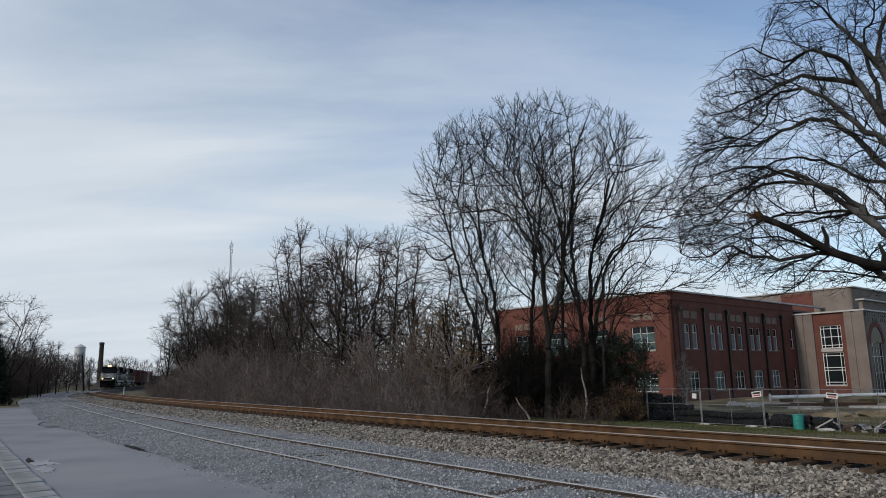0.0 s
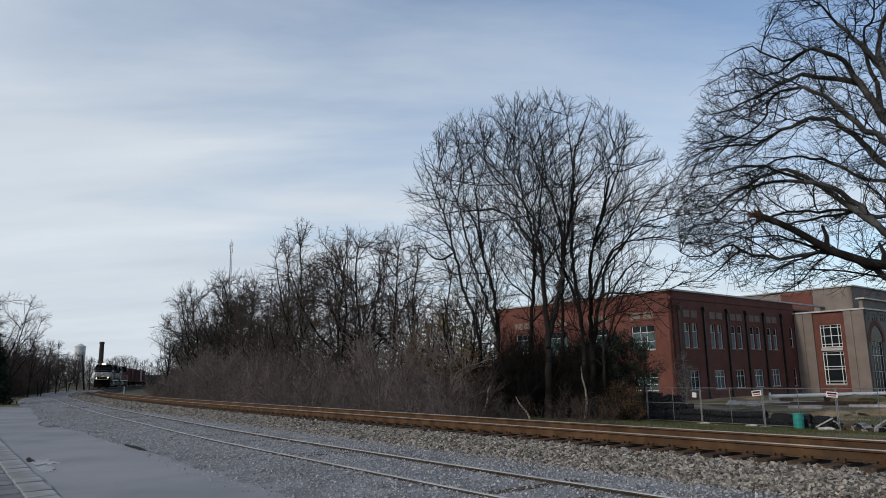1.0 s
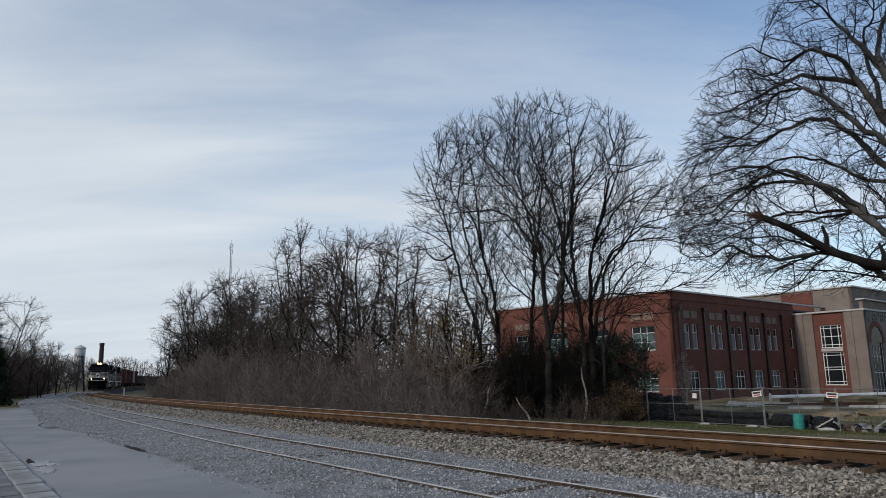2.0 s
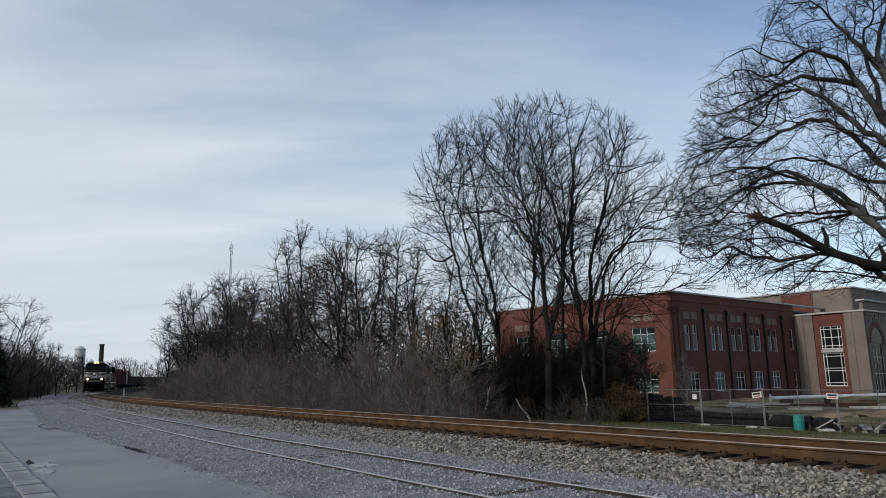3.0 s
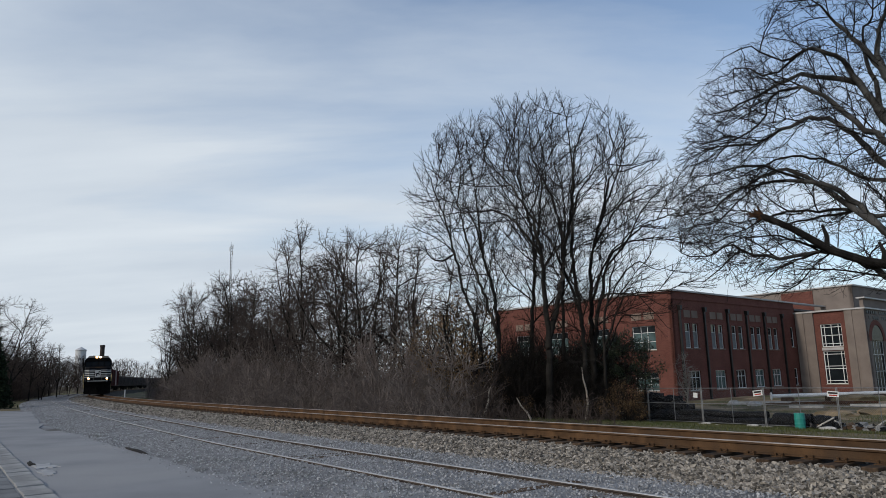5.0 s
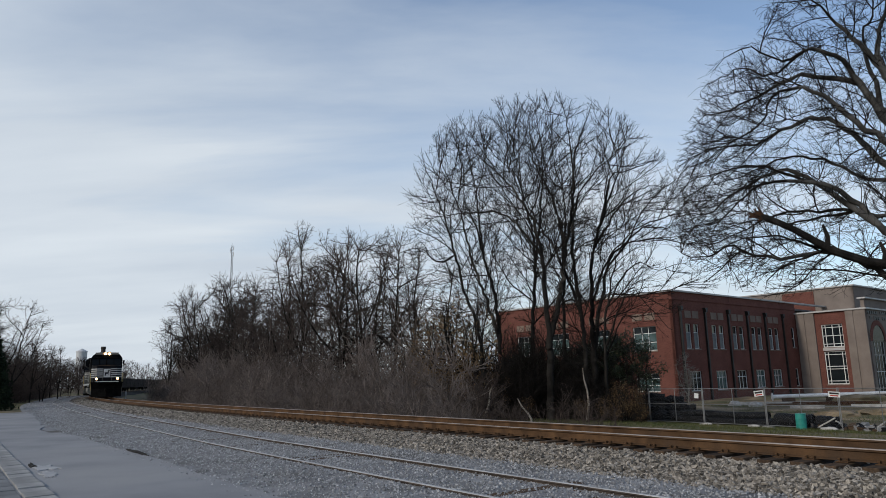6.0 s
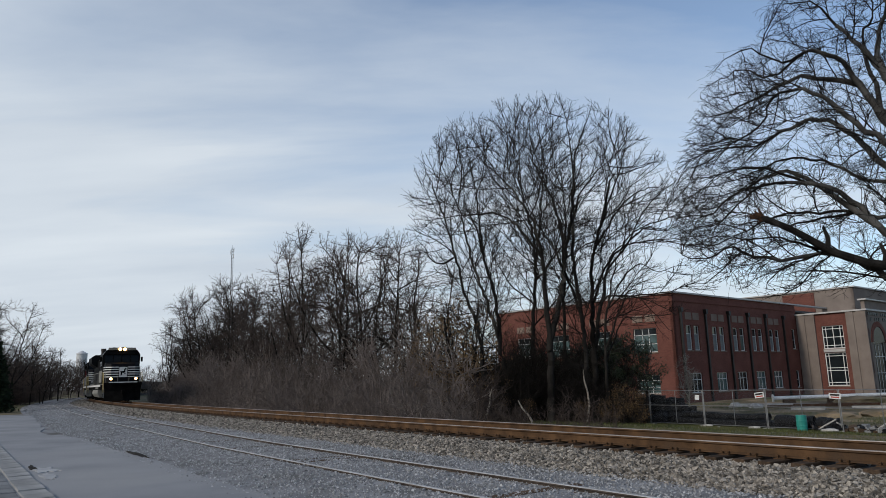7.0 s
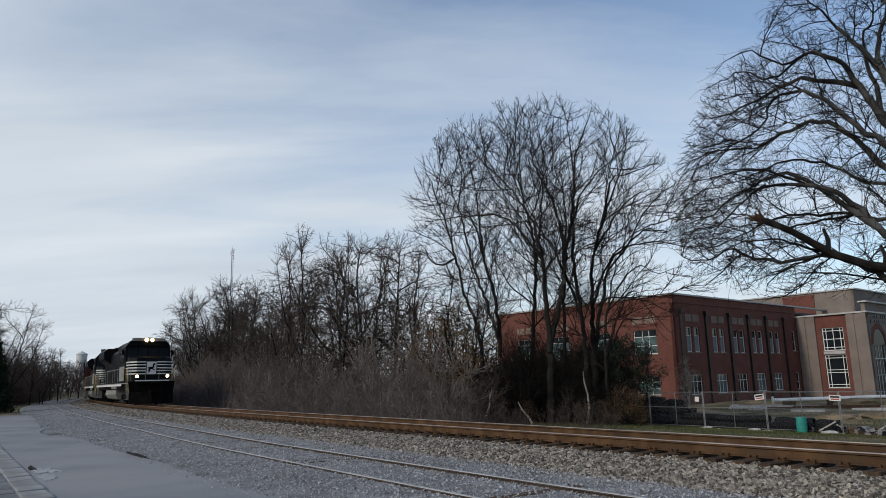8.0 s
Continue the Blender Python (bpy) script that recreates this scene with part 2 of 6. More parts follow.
def tube(pts, r, sides=6):
    bm = bmesh.new()
    add_tube(bm, pts, r, sides)
    return bm


def extrude_profile(bm, prof, x0, x1):
    """A closed profile of (y, z) drawn along x."""
    a = [bm.verts.new((x0, y, z)) for y, z in prof]
    b = [bm.verts.new((x1, y, z)) for y, z in prof]
    n = len(prof)
    for i in range(n):
        bm.faces.new((a[i], a[(i + 1) % n], b[(i + 1) % n], b[i]))
    bm.faces.new(a[::-1])
    bm.faces.new(b)


def empty(name, m=None):
    ob = new(name)
    if m is not None:
        ob.matrix_basis = m
    return ob


# ---------------- track lines ----------------
def lay(x0, y0, heading, nodes, curv, s_min, s_max):
    """Plan of a track: places and headings for every metre of its length, from the curvature at some nodes."""
    s = np.arange(-12, s_max + 1, 1.0)
    th = heading + np.cumsum(np.interp(s, nodes, curv))
    xy = np.stack([x0 + np.cumsum(np.cos(th)), y0 + np.cumsum(np.sin(th))], 1)
    sb = np.arange(-13, s_min - 1, -1.0)
    tb = th[0] - np.cumsum(np.full(len(sb), curv[0]))
    back = xy[0] - np.stack([np.cumsum(np.cos(tb)), np.cumsum(np.sin(tb))], 1)
    return np.concatenate([sb[::-1], s]), np.concatenate([back[::-1], xy]), np.concatenate([tb[::-1], th])


MAIN = lay(7.4095, 10.0, 2.201, [-10, 15, 35, 60, 90, 130, 420], [-0.0009, -0.0009, -0.0018, -0.0015, -0.0021, -0.0017, -0.0016], -90, 420)
SIDE = lay(3.3106, 7.0, 2.2014, [-10, 15, 35, 60, 90, 130], [-0.0006, -0.0021, -0.0013, -0.0013, -0.0057, -0.002], -90, 118)
_n = np.interp(SIDE[0], [-12, 2, 12, 25, 45, 70], [-0.09, -0.05, 0.2, 0.3, 0.28, 0.0])
SIDE[1][:, 0] += _n * np.sin(SIDE[2])
SIDE[1][:, 1] -= _n * np.cos(SIDE[2])
RAIL_Z, SIDE_Z = 0.494, 0.145


def along(line, s, n=0.0):
    """The place s metres along a line and n metres to the far side of it, and the heading."""
    x, y, th = np.interp(s, line[0], line[1][:, 0]), np.interp(s, line[0], line[1][:, 1]), np.interp(s, line[0], line[2])
    return x + n * np.sin(th), y - n * np.cos(th), th


def place(s, n, line=MAIN):
    x, y, _ = along(line, s, n)
    return float(x), float(y)


def side_z(s):
    k = np.clip((np.asarray(s) - 80) / 32, 0, 1)
    return SIDE_Z + (RAIL_Z - SIDE_Z - 0.02) * k * k * (3 - 2 * k)


def off_main(x, y):
    """How far places lie to the far side of the main line."""
    x, y = np.atleast_1d(x).astype(float), np.atleast_1d(y).astype(float)
    L = MAIN[1][::3]
    H = MAIN[2][::3]
    out = np.empty(len(x))
    for i in range(0, len(x), 4000):
        dx, dy = x[i:i + 4000, None] - L[:, 0], y[i:i + 4000, None] - L[:, 1]
        k = (dx * dx + dy * dy).argmin(1)
        j = np.arange(len(k))
        n = dx[j, k] * np.sin(H[k]) - dy[j, k] * np.cos(H[k])
        d = np.sqrt((dx * dx + dy * dy)[j, k])
        out[i:i + 4000] = np.where(d > 6, np.sign(n) * d, n)
    return out


def ground_z(x, y):
    n = off_main(x, y)
    return np.interp(n, [-6, -1.5, 2.5, 4.2, 12, 16, 21, 28, 60, 140], [-0.05, -0.06, -0.25, -0.42, -0.62, -0.75, -1.1, -1.15, -1.05, -1.0])


def gz(x, y):
    return float(ground_z(x, y)[0])


def sweep(line, prof, s0, s1, step, zf=None, closed=False):
    """A profile of (n, z) drawn along a line."""
    S = np.arange(s0, s1 + 1e-6, step)
    V, F = [], []
    k = len(prof)
    for s in S:
        dz = zf(s) if zf else 0.0
        for n, z in prof:
            x, y, _ = along(line, s, n)
            V.append((x, y, z + dz))
    m = k if closed else k - 1
    for i in range(len(S) - 1):
        for j in range(m):
            a, b = i * k + j, i * k + (j + 1) % k
            F.append((a, b, b + k, a + k))
    return V, F


# ---------------- ground ----------------
def make_ground():
    g1 = np.concatenate([-np.geomspace(3000, 62, 22), np.arange(-60, 60, 1.5), np.geomspace(60, 3000, 22)])
    g2 = np.concatenate([-np.geomspace(3000, 12, 16), np.arange(-10, 120, 1.5), np.geomspace(120, 3000, 24)])
    X, Y = np.meshgrid(g1, g2)
    Z = ground_z(X.ravel(), Y.ravel()).reshape(X.shape)
    for i in range(X.shape[0]):
        for j in range(X.shape[1]):
            Z[i, j] += 0.07 * noise.noise(Vector((X[i, j] * 0.3, Y[i, j] * 0.3, 0))) * (1 if off_cache(X[i, j], Y[i, j]) > 4 else 0.2)
    n1, n2 = X.shape
    V = np.stack([X.ravel(), Y.ravel(), Z.ravel()], 1)
    idx = np.arange(n1 * n2).reshape(n1, n2)
    F = np.stack([idx[:-1, :-1], idx[:-1, 1:], idx[1:, 1:], idx[1:, :-1]], -1).reshape(-1, 4)
    ob = part_me("ground", fast_mesh("ground", V, F), M["ground"])
    tagged(ob, "grass and bare winter earth sloping down from the railway", "ground", kind="structure")


def off_cache(x, y):
    return (x - 0.0) * 0.82 + (y - 20.5) * 0.57


make_ground()


def edge_noise(s, k, amp=0.35):
    return amp * noise.noise(Vector((s * 0.45, k * 7.3, 0))) + amp * 0.4 * noise.noise(Vector((s * 2.1, k * 3.1, 4)))


# the gravel yard round the siding, from the road to the main line's ballast
V, F = sweep(SIDE, [(-3.6, -0.01), (-3.0, 0.005), (-2.1, 0.03), (-1.6, 0.075), (-0.85, 0.105), (-0.66, 0.082), (0.66, 0.078), (0.85, 0.085), (1.7, 0.065), (3.2, 0.07)], -60, 112, 1.0, lambda s: float(side_z(s)) - SIDE_Z)
tagged(part_me("gravel_yard", raw("gravel_yard", V, F), M["gravel"]), "bluish grey crushed stone yard round the siding", "gravel", kind="structure")
V, F = sweep(SIDE, [(-7.6, -0.04), (-3.62, -0.012)], 6, 44, 1.0)
tagged(part_me("gravel_apron", raw("gravel_apron", V, F), M["gravel"]), "worn grey gravel apron between road and siding", "gravel", kind="structure")
# ballast of the main line; its dark colour paints the shade between the loose stones
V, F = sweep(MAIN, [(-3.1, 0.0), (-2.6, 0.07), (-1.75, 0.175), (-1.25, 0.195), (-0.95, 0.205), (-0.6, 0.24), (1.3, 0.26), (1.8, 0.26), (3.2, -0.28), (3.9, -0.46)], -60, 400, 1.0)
tagged(part_me("ballast_bed", raw("ballast_bed", V, F), M["ballast"]), "crushed stone ballast under the main line, darkened for the shaded gaps between stones", "ballast", kind="structure")

# road: asphalt with a ragged far edge, runs along the yard
def make_road():
    S = np.arange(-60, 40, 0.5)
    V, F = [], []
    for s in S:
        cut = np.interp(s, [-60, 2, 6.6, 11.5, 13.5, 15, 22, 35, 40], [-7.58, -7.66, -7.86, -7.85, -8.45, -8.5, -8.0, -7.5, -7.5]) + edge_noise(s, 1, 0.16)
        for n, z in ((-13.0, 0.022), (-11.5, 0.034), (cut - 0.6, 0.03), (cut, 0.026), (cut + 0.04, -0.05)):
            x, y, _ = along(MAIN, s, min(n, cut + 0.04))
            V.append((x, y, z))
    k = 5
    for i in range(len(S) - 1):
        for j in range(k - 1):
            a = i * k + j
            F.append((a, a + 1, a + k + 1, a + k))
    tagged(part_me("road", raw("road", V, F), M["asphalt"]), "worn blue-grey asphalt road with a ragged edge", "road", kind="structure")


make_road()


# ---------------- railway tracks ----------------
RAIL = [(-0.075, 0.0), (-0.075, 0.012), (-0.012, 0.032), (-0.009, 0.13), (-0.036, 0.145), (-0.036, 0.172),
        (0.036, 0.172), (0.036, 0.145), (0.009, 0.13), (0.012, 0.032), (0.075, 0.012), (0.075, 0.0)]
HEAD = [(-0.030, 0.1725), (-0.026, 0.186), (0.026, 0.186), (0.030, 0.1725)]


def tie_mesh(name, length, w, h):
    bm = bmesh.new()
    vs = add_box(bm, -w / 2, w / 2, -length / 2, length / 2, -h, 0, 0.012)
    for v in bm.verts:
        v.co += Vector((0, 0.004 * math.sin(v.co.x * 90), 0.006 * math.sin(v.co.y * 11)))
    me = bpy.data.meshes.new(name)
    bm.to_mesh(me)
    bm.free()
    return me


def plate_mesh():
    bm = bmesh.new()
    add_box(bm, -0.09, 0.09, -0.18, 0.18, 0, 0.018, 0.004)
    for sx, sy in ((-0.06, -0.105), (0.06, 0.105), (-0.05, 0.10), (0.055, -0.14)):
        add_box(bm, sx - 0.011, sx + 0.011, sy - 0.011, sy + 0.011, 0.0, 0.045)
        add_box(bm, sx - 0.02, sx + 0.02, sy - 0.018, sy + 0.024, 0.045, 0.06)
    me = bpy.data.meshes.new("tie_plate")
    bm.to_mesh(me)
    bm.free()
    return me


def make_track(name, label, line, s0, s1, top, tie_step, ties, plates, zf=None, h=0.186, steel=("rust", "railhead")):
    track = empty(name)
    tagged(track, label, "railway track", kind="structure")
    for side in (-0.7525, 0.7525):
        V, F = sweep(line, [(n + side, z * h / 0.186 - h + (top if zf is None else 0)) for n, z in RAIL], s0, s1, 1.0, zf, True)
        rail = part_me("rail", raw("rail", V, F), M[steel[0]], track, "rust-brown steel rail")
        V, F = sweep(line, [(n + side, z * h / 0.186 - h + (top if zf is None else 0)) for n, z in HEAD], s0, s1, 1.0, zf, False)
        part_me("running_surface", raw("running_surface", V, F), M[steel[1]], rail, "bright worn rail top")
    tie, plate = tie_mesh("tie", 2.6, 0.23, 0.17), plate_mesh()
    rnd = random.Random(5)
    for s in np.arange(ties[0], ties[1], tie_step):
        s = s + rnd.uniform(-0.03, 0.03)
        x, y, th = along(line, s)
        z = (top if zf is None else float(zf(s))) - (0.205 if zf is None else h + 0.002)
        base = Matrix.Translation((x, y, z)) @ Matrix.Rotation(th + rnd.uniform(-0.02, 0.02), 4, "Z")
        t = part_me("tie", tie, M["wood_tie"], track, m=base @ Matrix.Translation((0, rnd.uniform(-0.05, 0.05), rnd.uniform(-0.012, 0.0) if zf is None else rnd.uniform(-0.01, 0.068))))
        if plates[0] < s < plates[1]:
            for side in (-0.7525, 0.7525):
                part_me("tie_plate", plate, M["rust"], track, m=base @ Matrix.Translation((0, side, 0)))
    return track


make_track("main_track", "main line with rust-brown rails on timber ties", MAIN, -60, 400, RAIL_Z, 0.5, (-14, 95), (-14, 38))
make_track("siding_track", "old siding sunk in grey gravel, its ties half buried", SIDE, -60, 112, 0, 0.55, (-14, 70), (-14, 12), side_z, 0.12, ("old_rail", "old_head"))


# ---------------- school building ----------------
BZ = -1.05
BUILD = Matrix.Translation((21.59, 66.59, 0)) @ Matrix.Rotation(radians(40), 4, "Z")


def facade(bm, p0, p1, z0, z1, thick, holes):
    """A wall from plan point p0 to p1, its outer face on the right of the way, with real openings (a0, a1, b0, b1)."""
    p0, p1 = Vector((*p0, 0)), Vector((*p1, 0))
    d = (p1 - p0)
    length = d.length
    d.normalize()
    n = Vector((-d.y, d.x, 0))
    us = sorted({0.0, length, *[h[0] for h in holes], *[h[1] for h in holes]})
    zs = sorted({z0, z1, *[h[2] for h in holes], *[h[3] for h in holes]})
    grid = {}

    def vert(i, j, k):
        key = (i, j, k)
        if key not in grid:
            q = p0 + d * us[i] + n * (thick * k)
            grid[key] = bm.verts.new((q.x, q.y, zs[j]))
        return grid[key]

    def solid(i, j):
        if i < 0 or j < 0 or i >= len(us) - 1 or j >= len(zs) - 1:
            return False
        u, z = (us[i] + us[i + 1]) / 2, (zs[j] + zs[j + 1]) / 2
        return not any(h[0] < u < h[1] and h[2] < z < h[3] for h in holes)

    for i in range(len(us) - 1):
        for j in range(len(zs) - 1):
            if not solid(i, j):
                continue
            bm.faces.new([vert(*q) for q in ((i, j, 0), (i + 1, j, 0), (i + 1, j + 1, 0), (i, j + 1, 0))])
            bm.faces.new([vert(*q) for q in ((i, j, 1), (i, j + 1, 1), (i + 1, j + 1, 1), (i + 1, j, 1))])
            for (di, dj), q in (((-1, 0), ((i, j), (i, j + 1))), ((1, 0), ((i + 1, j + 1), (i + 1, j))), ((0, -1), ((i + 1, j), (i, j))), ((0, 1), ((i, j + 1), (i + 1, j + 1)))):
                if not solid(i + di, j + dj):
                    bm.faces.new([vert(*q[0], 0), vert(*q[0], 1), vert(*q[1], 1), vert(*q[1], 0)])


def window(parent, p0, p1, hole, cols, rows, glassm, depth=0.14, bar=0.06, name="window"):
    """A framed window in a hole of the facade p0-p1: outer frame, bars, one pane a light."""
    p0, p1 = Vector((*p0, 0)), Vector((*p1, 0))
    d = (p1 - p0).normalized()
    a0, a1, b0, b1 = hole
    org = p0 + d * a0
    m = Matrix.Translation((org.x, org.y, b0)) @ Matrix.Rotation(math.atan2(d.y, d.x), 4, "Z")
    w, h = a1 - a0, b1 - b0
    win = empty(name, m)
    win.parent = parent
    bm = bmesh.new()
    for x0, x1, z0, z1 in ((0, bar, 0, h), (w - bar, w, 0, h), (bar, w - bar, 0, bar), (bar, w - bar, h - bar, h)):
        add_box(bm, x0, x1, depth, depth + 0.08, z0, z1)
    xs = [w * c for c in cols]
    zs = [h * r for r in rows]
    for x in xs:
        add_box(bm, x - bar * 0.4, x + bar * 0.4, depth + 0.01, depth + 0.07, bar, h - bar)
    for z in zs:
        add_box(bm, bar, w - bar, depth + 0.015, depth + 0.065, z - bar * 0.4, z + bar * 0.4)
    part("frame", bm, M["white_frame"], win)
    ex, ez = [0, *xs, w], [0, *zs, h]
    for i in range(len(ex) - 1):
        for j in range(len(ez) - 1):
            g = glassm[min(j, len(glassm) - 1)] if isinstance(glassm, (list, tuple)) else glassm
            part("pane", box(ex[i] + 0.01, ex[i + 1] - 0.01, depth + 0.045, depth + 0.055, ez[j] + 0.01, ez[j + 1] - 0.01), g, win)
    part("sill", box(-0.06, w + 0.06, -0.05, depth, -0.12, -0.002, 0.01), M["cast_stone"], win, "pale cast stone sill")
    return win


def make_school():
    b = empty("school_building", BUILD)
    tagged(b, "two-storey red brick school with beige stone bays and tall windows", "building")
    top, tk = 9.32, 0.35
    # main block: long wall facing the railway and shaded end wall
    bays = [(1.95, 4.55), (6.75, 9.35), (10.95, 13.35), (14.95, 17.45), (18.95, 21.35)]
    end_holes, end_wins = [], []
    for a, c in bays:
        m = (a + c) / 2
        end_holes += [(m - 1.05, m + 1.05, -0.15, 1.72), (m - 1.2, m - 0.18, 3.9, 6.3), (m + 0.18, m + 1.2, 3.9, 6.3)]
    end_holes += [(24.5, 25.4, -0.2, 1.75), (24.5, 25.4, 4.2, 6.5)]
    E0, E1 = (0.0, 0.0), (26.0, 0.0)
    bm = bmesh.new()
    facade(bm, E0, E1, BZ - 0.4, top, tk, end_holes)
    part("end_wall", bm, M["brick"], b, "dark red brick wall")
    rv = random.Random(3)
    for h in end_holes:
        tall = h[2] > 2
        if h[0] > 24:
            window(b, E0, E1, h, [], [0.45], M["glass"])
        elif tall:
            window(b, E0, E1, h, [], [0.66], [M["blind"] if h[0] < 12 or rv.random() < 0.6 else M["glass_sky_tint"], M["glass"]])
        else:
            window(b, E0, E1, h, [0.33, 0.62], [0.66], M["glass"] if rv.random() < 0.5 else M["glass_sky_tint"])
    left = [(1.95, 4.6), (7.4, 10.0), (12.8, 15.4), (18.0, 20.6)]
    S0, S1 = (0.0, 24.0), (0.0, 0.0)
    holes = []
    for a, c in left:
        holes += [(24 - c, 24 - a, 3.8, 6.15), (24 - c, 24 - a, -0.12, 1.6)]
    holes.append((24 - 6.75, 24 - 6.1, 0.9, 1.65))
    bm = bmesh.new()
    facade(bm, S0, S1, BZ - 0.4, top, tk, holes)
    part("railway_wall", bm, M["brick"], b, "sunlit orange-red brick wall")
    for h in holes:
        if h[1] - h[0] > 1:
            window(b, S0, S1, h, [0.36, 0.64], [0.34, 0.72], [M["glass_sky_tint"], M["glass_sky_tint"], M["glass"]])
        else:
            window(b, S0, S1, h, [], [], M["glass_sky_tint"])
    bm = bmesh.new()
    facade(bm, (40.0, 24.0), (0.0, 24.0), BZ - 0.4, top, tk, [])
    part("rear_wall", bm, M["brick"], b)
    part("roof", box(0.3, 40, 0.3, 23.7, 8.6, 8.8), M["roof"], b)
    # metal coping and a shadowed band under it
    bm = bmesh.new()
    add_box(bm, -0.18, 36, -0.18, 0.45, top, top + 0.16, 0.02)
    add_box(bm, -0.18, 0.45, 0.45, 24.2, top, top + 0.16, 0.02)
    part("coping", bm, M["coping"], b, "pale metal coping")
    bm = bmesh.new()
    add_box(bm, -0.07, 26, -0.07, -0.002, 8.55, 8.85)
    add_box(bm, -0.07, -0.002, 0.0, 24.0, 8.55, 8.85)
    part("brick_band", bm, M["brick"], b)
    # stone panels over the upper windows
    for a, c in bays:
        m = (a + c) / 2
        for k in (-1, 1):
            part("stone_panel", box(m + k * 0.68 - 0.55, m + k * 0.68 + 0.55, -0.04, -0.003, 6.85, 7.55, 0.01), M["cast_stone"], b, "square beige stone panel")
    for a, c in left:
        for k in (-1, 1):
            m = (a + c) / 2
            part("stone_panel", box(-0.04, -0.003, m + k * 0.72 - 0.58, m + k * 0.72 + 0.58, 6.75, 7.45, 0.01), M["cast_stone"], b, "square beige stone panel")
    # downspouts with leader heads
    for x in (1.15, 5.63, 10.15, 14.15, 18.15, 22.45):
        bm = bmesh.new()
        add_box(bm, x - 0.11, x + 0.11, -0.20, -0.01, BZ, 7.5, 0.01)
        g = add_box(bm, x - 0.24, x + 0.24, -0.34, -0.01, 7.5, 7.95)
        for v in g:
            if v.co.z < 7.6:
                v.co.x = x + (v.co.x - x) * 0.5
        part("downspout", bm, M["dark_metal"], b, "dark metal downspout with leader head")
    # tower bay: beige piers round a brick panel with a tall window
    T0, T1 = (26.0, 0.0), (26.0, -7.6)
    ttop = 8.05
    bm = bmesh.new()
    # wall faces the railway: outer side towards -x
    holes = [(2.75, 5.05, 4.05, 6.65), (2.75, 5.05, -0.1, 3.6)]
    facade(bm, T0, T1, BZ - 0.4, ttop, 0.4, holes)
    part("tower_wall", bm, M["brick"], b, "orange brick bay")
    window(b, T0, T1, holes[0], [0.17, 0.5, 0.83], [0.14, 0.5, 0.86], M["glass"], bar=0.09)
    window(b, T0, T1, holes[1], [0.17, 0.83], [0.1, 0.46, 0.54, 0.9], M["glass"], bar=0.09)
    part("spandrel", box(25.9, 25.98, -5.05, -2.75, 3.66, 3.98), M["coping"], b)
    for y0, y1 in ((-1.05, -0.1), (-2.15, -1.25), (-6.35, -5.55), (-7.62, -6.6)):
        part("pier", box(25.78, 25.997, y0, y1, BZ - 0.3, ttop - 0.02, 0.015), M["stucco"], b, "beige stone pier")
    for y0, y1 in ((-1.25, -1.05), (-6.6, -6.35)):
        part("pier_joint", box(25.88, 25.997, y0, y1, BZ - 0.3, ttop - 0.03), M["stucco"], b)
    part("tower_coping", box(25.68, 40.0, -7.8, 0.2, ttop, ttop + 0.18, 0.02), M["coping"], b, "pale metal coping")
    # entry front with the arch
    bm = bmesh.new()
    facade(bm, (26.0, -7.6), (40.0, -7.6), BZ - 0.4, 9.2, 0.4, [(1.0, 4.6, BZ - 0.4, 4.6)])
    part("entry_wall", bm, M["stucco"], b, "beige stone entry front")
    bm = bmesh.new()
    for i in range(12):
        a0, a1 = math.pi * i / 12, math.pi * (i + 1) / 12
        q = []
        for a, r in ((a0, 1.8), (a1, 1.8), (a1, 2.35), (a0, 2.35)):
            q.append((28.8 + r * math.cos(a), 4.55 + r * math.sin(a)))
        vs = [bm.verts.new((x, -7.68, z)) for x, z in q] + [bm.verts.new((x, -7.604, z)) for x, z in q]
        for f in ((3, 2, 1, 0), (4, 5, 6, 7), (0, 1, 5, 4), (1, 2, 6, 5), (2, 3, 7, 6), (3, 0, 4, 7)):
            bm.faces.new([vs[k] for k in f])
    part("arch", bm, M["brick"], b, "brick arch over the entrance")
    bm = bmesh.new()
    vs = [bm.verts.new((28.8 + 1.78 * math.cos(math.pi * i / 16), -7.61, 4.6 + 1.8 * math.sin(math.pi * i / 16))) for i in range(17)]
    bm.faces.new(vs)
    g = bmesh.ops.extrude_face_region(bm, geom=bm.faces[:])
    for v in g["geom"]:
        if isinstance(v, bmesh.types.BMVert):
            v.co.y -= 0.02
    part("fanlight", bm, M["glass_dark"], b)
    window(b, (26.0, -7.6), (40.0, -7.6), (1.0, 4.6, BZ, 4.6), [0.25, 0.5, 0.75], [0.4, 0.72], M["glass_dark"], bar=0.06)
    for row, (x0, x1, z) in enumerate(((26.5, 32.6, 7.55), (27.0, 32.0, 6.95))):
        x = x0
        while x < x1:
            w = 0.42
            if rv.random() > 0.18:
                part("letter_bar", box(x, x + w, -7.66, -7.605, z, z + 0.36), M["dark_metal"], b, "dark raised letter")
            x += 0.62
    part("entry_coping", box(25.7, 40, -7.9, -7.0, 9.2, 9.36, 0.02), M["coping"], b, "pale metal coping")
    # higher block behind
    bm = bmesh.new()
    facade(bm, (34.8, 22.0), (34.8, -3.5), 8.0, 11.7, 0.4, [])
    part("upper_wall", bm, M["stucco"], b, "beige stone upper wall")
    bm = bmesh.new()
    facade(bm, (34.8, -3.5), (66.0, -3.5), 8.0, 11.7, 0.4, [])
    part("upper_front", bm, M["stucco"], b)
    part("upper_brick", box(34.70, 34.797, 1.2, 5.2, 8.0, 11.5), M["brick"], b, "orange brick panel")
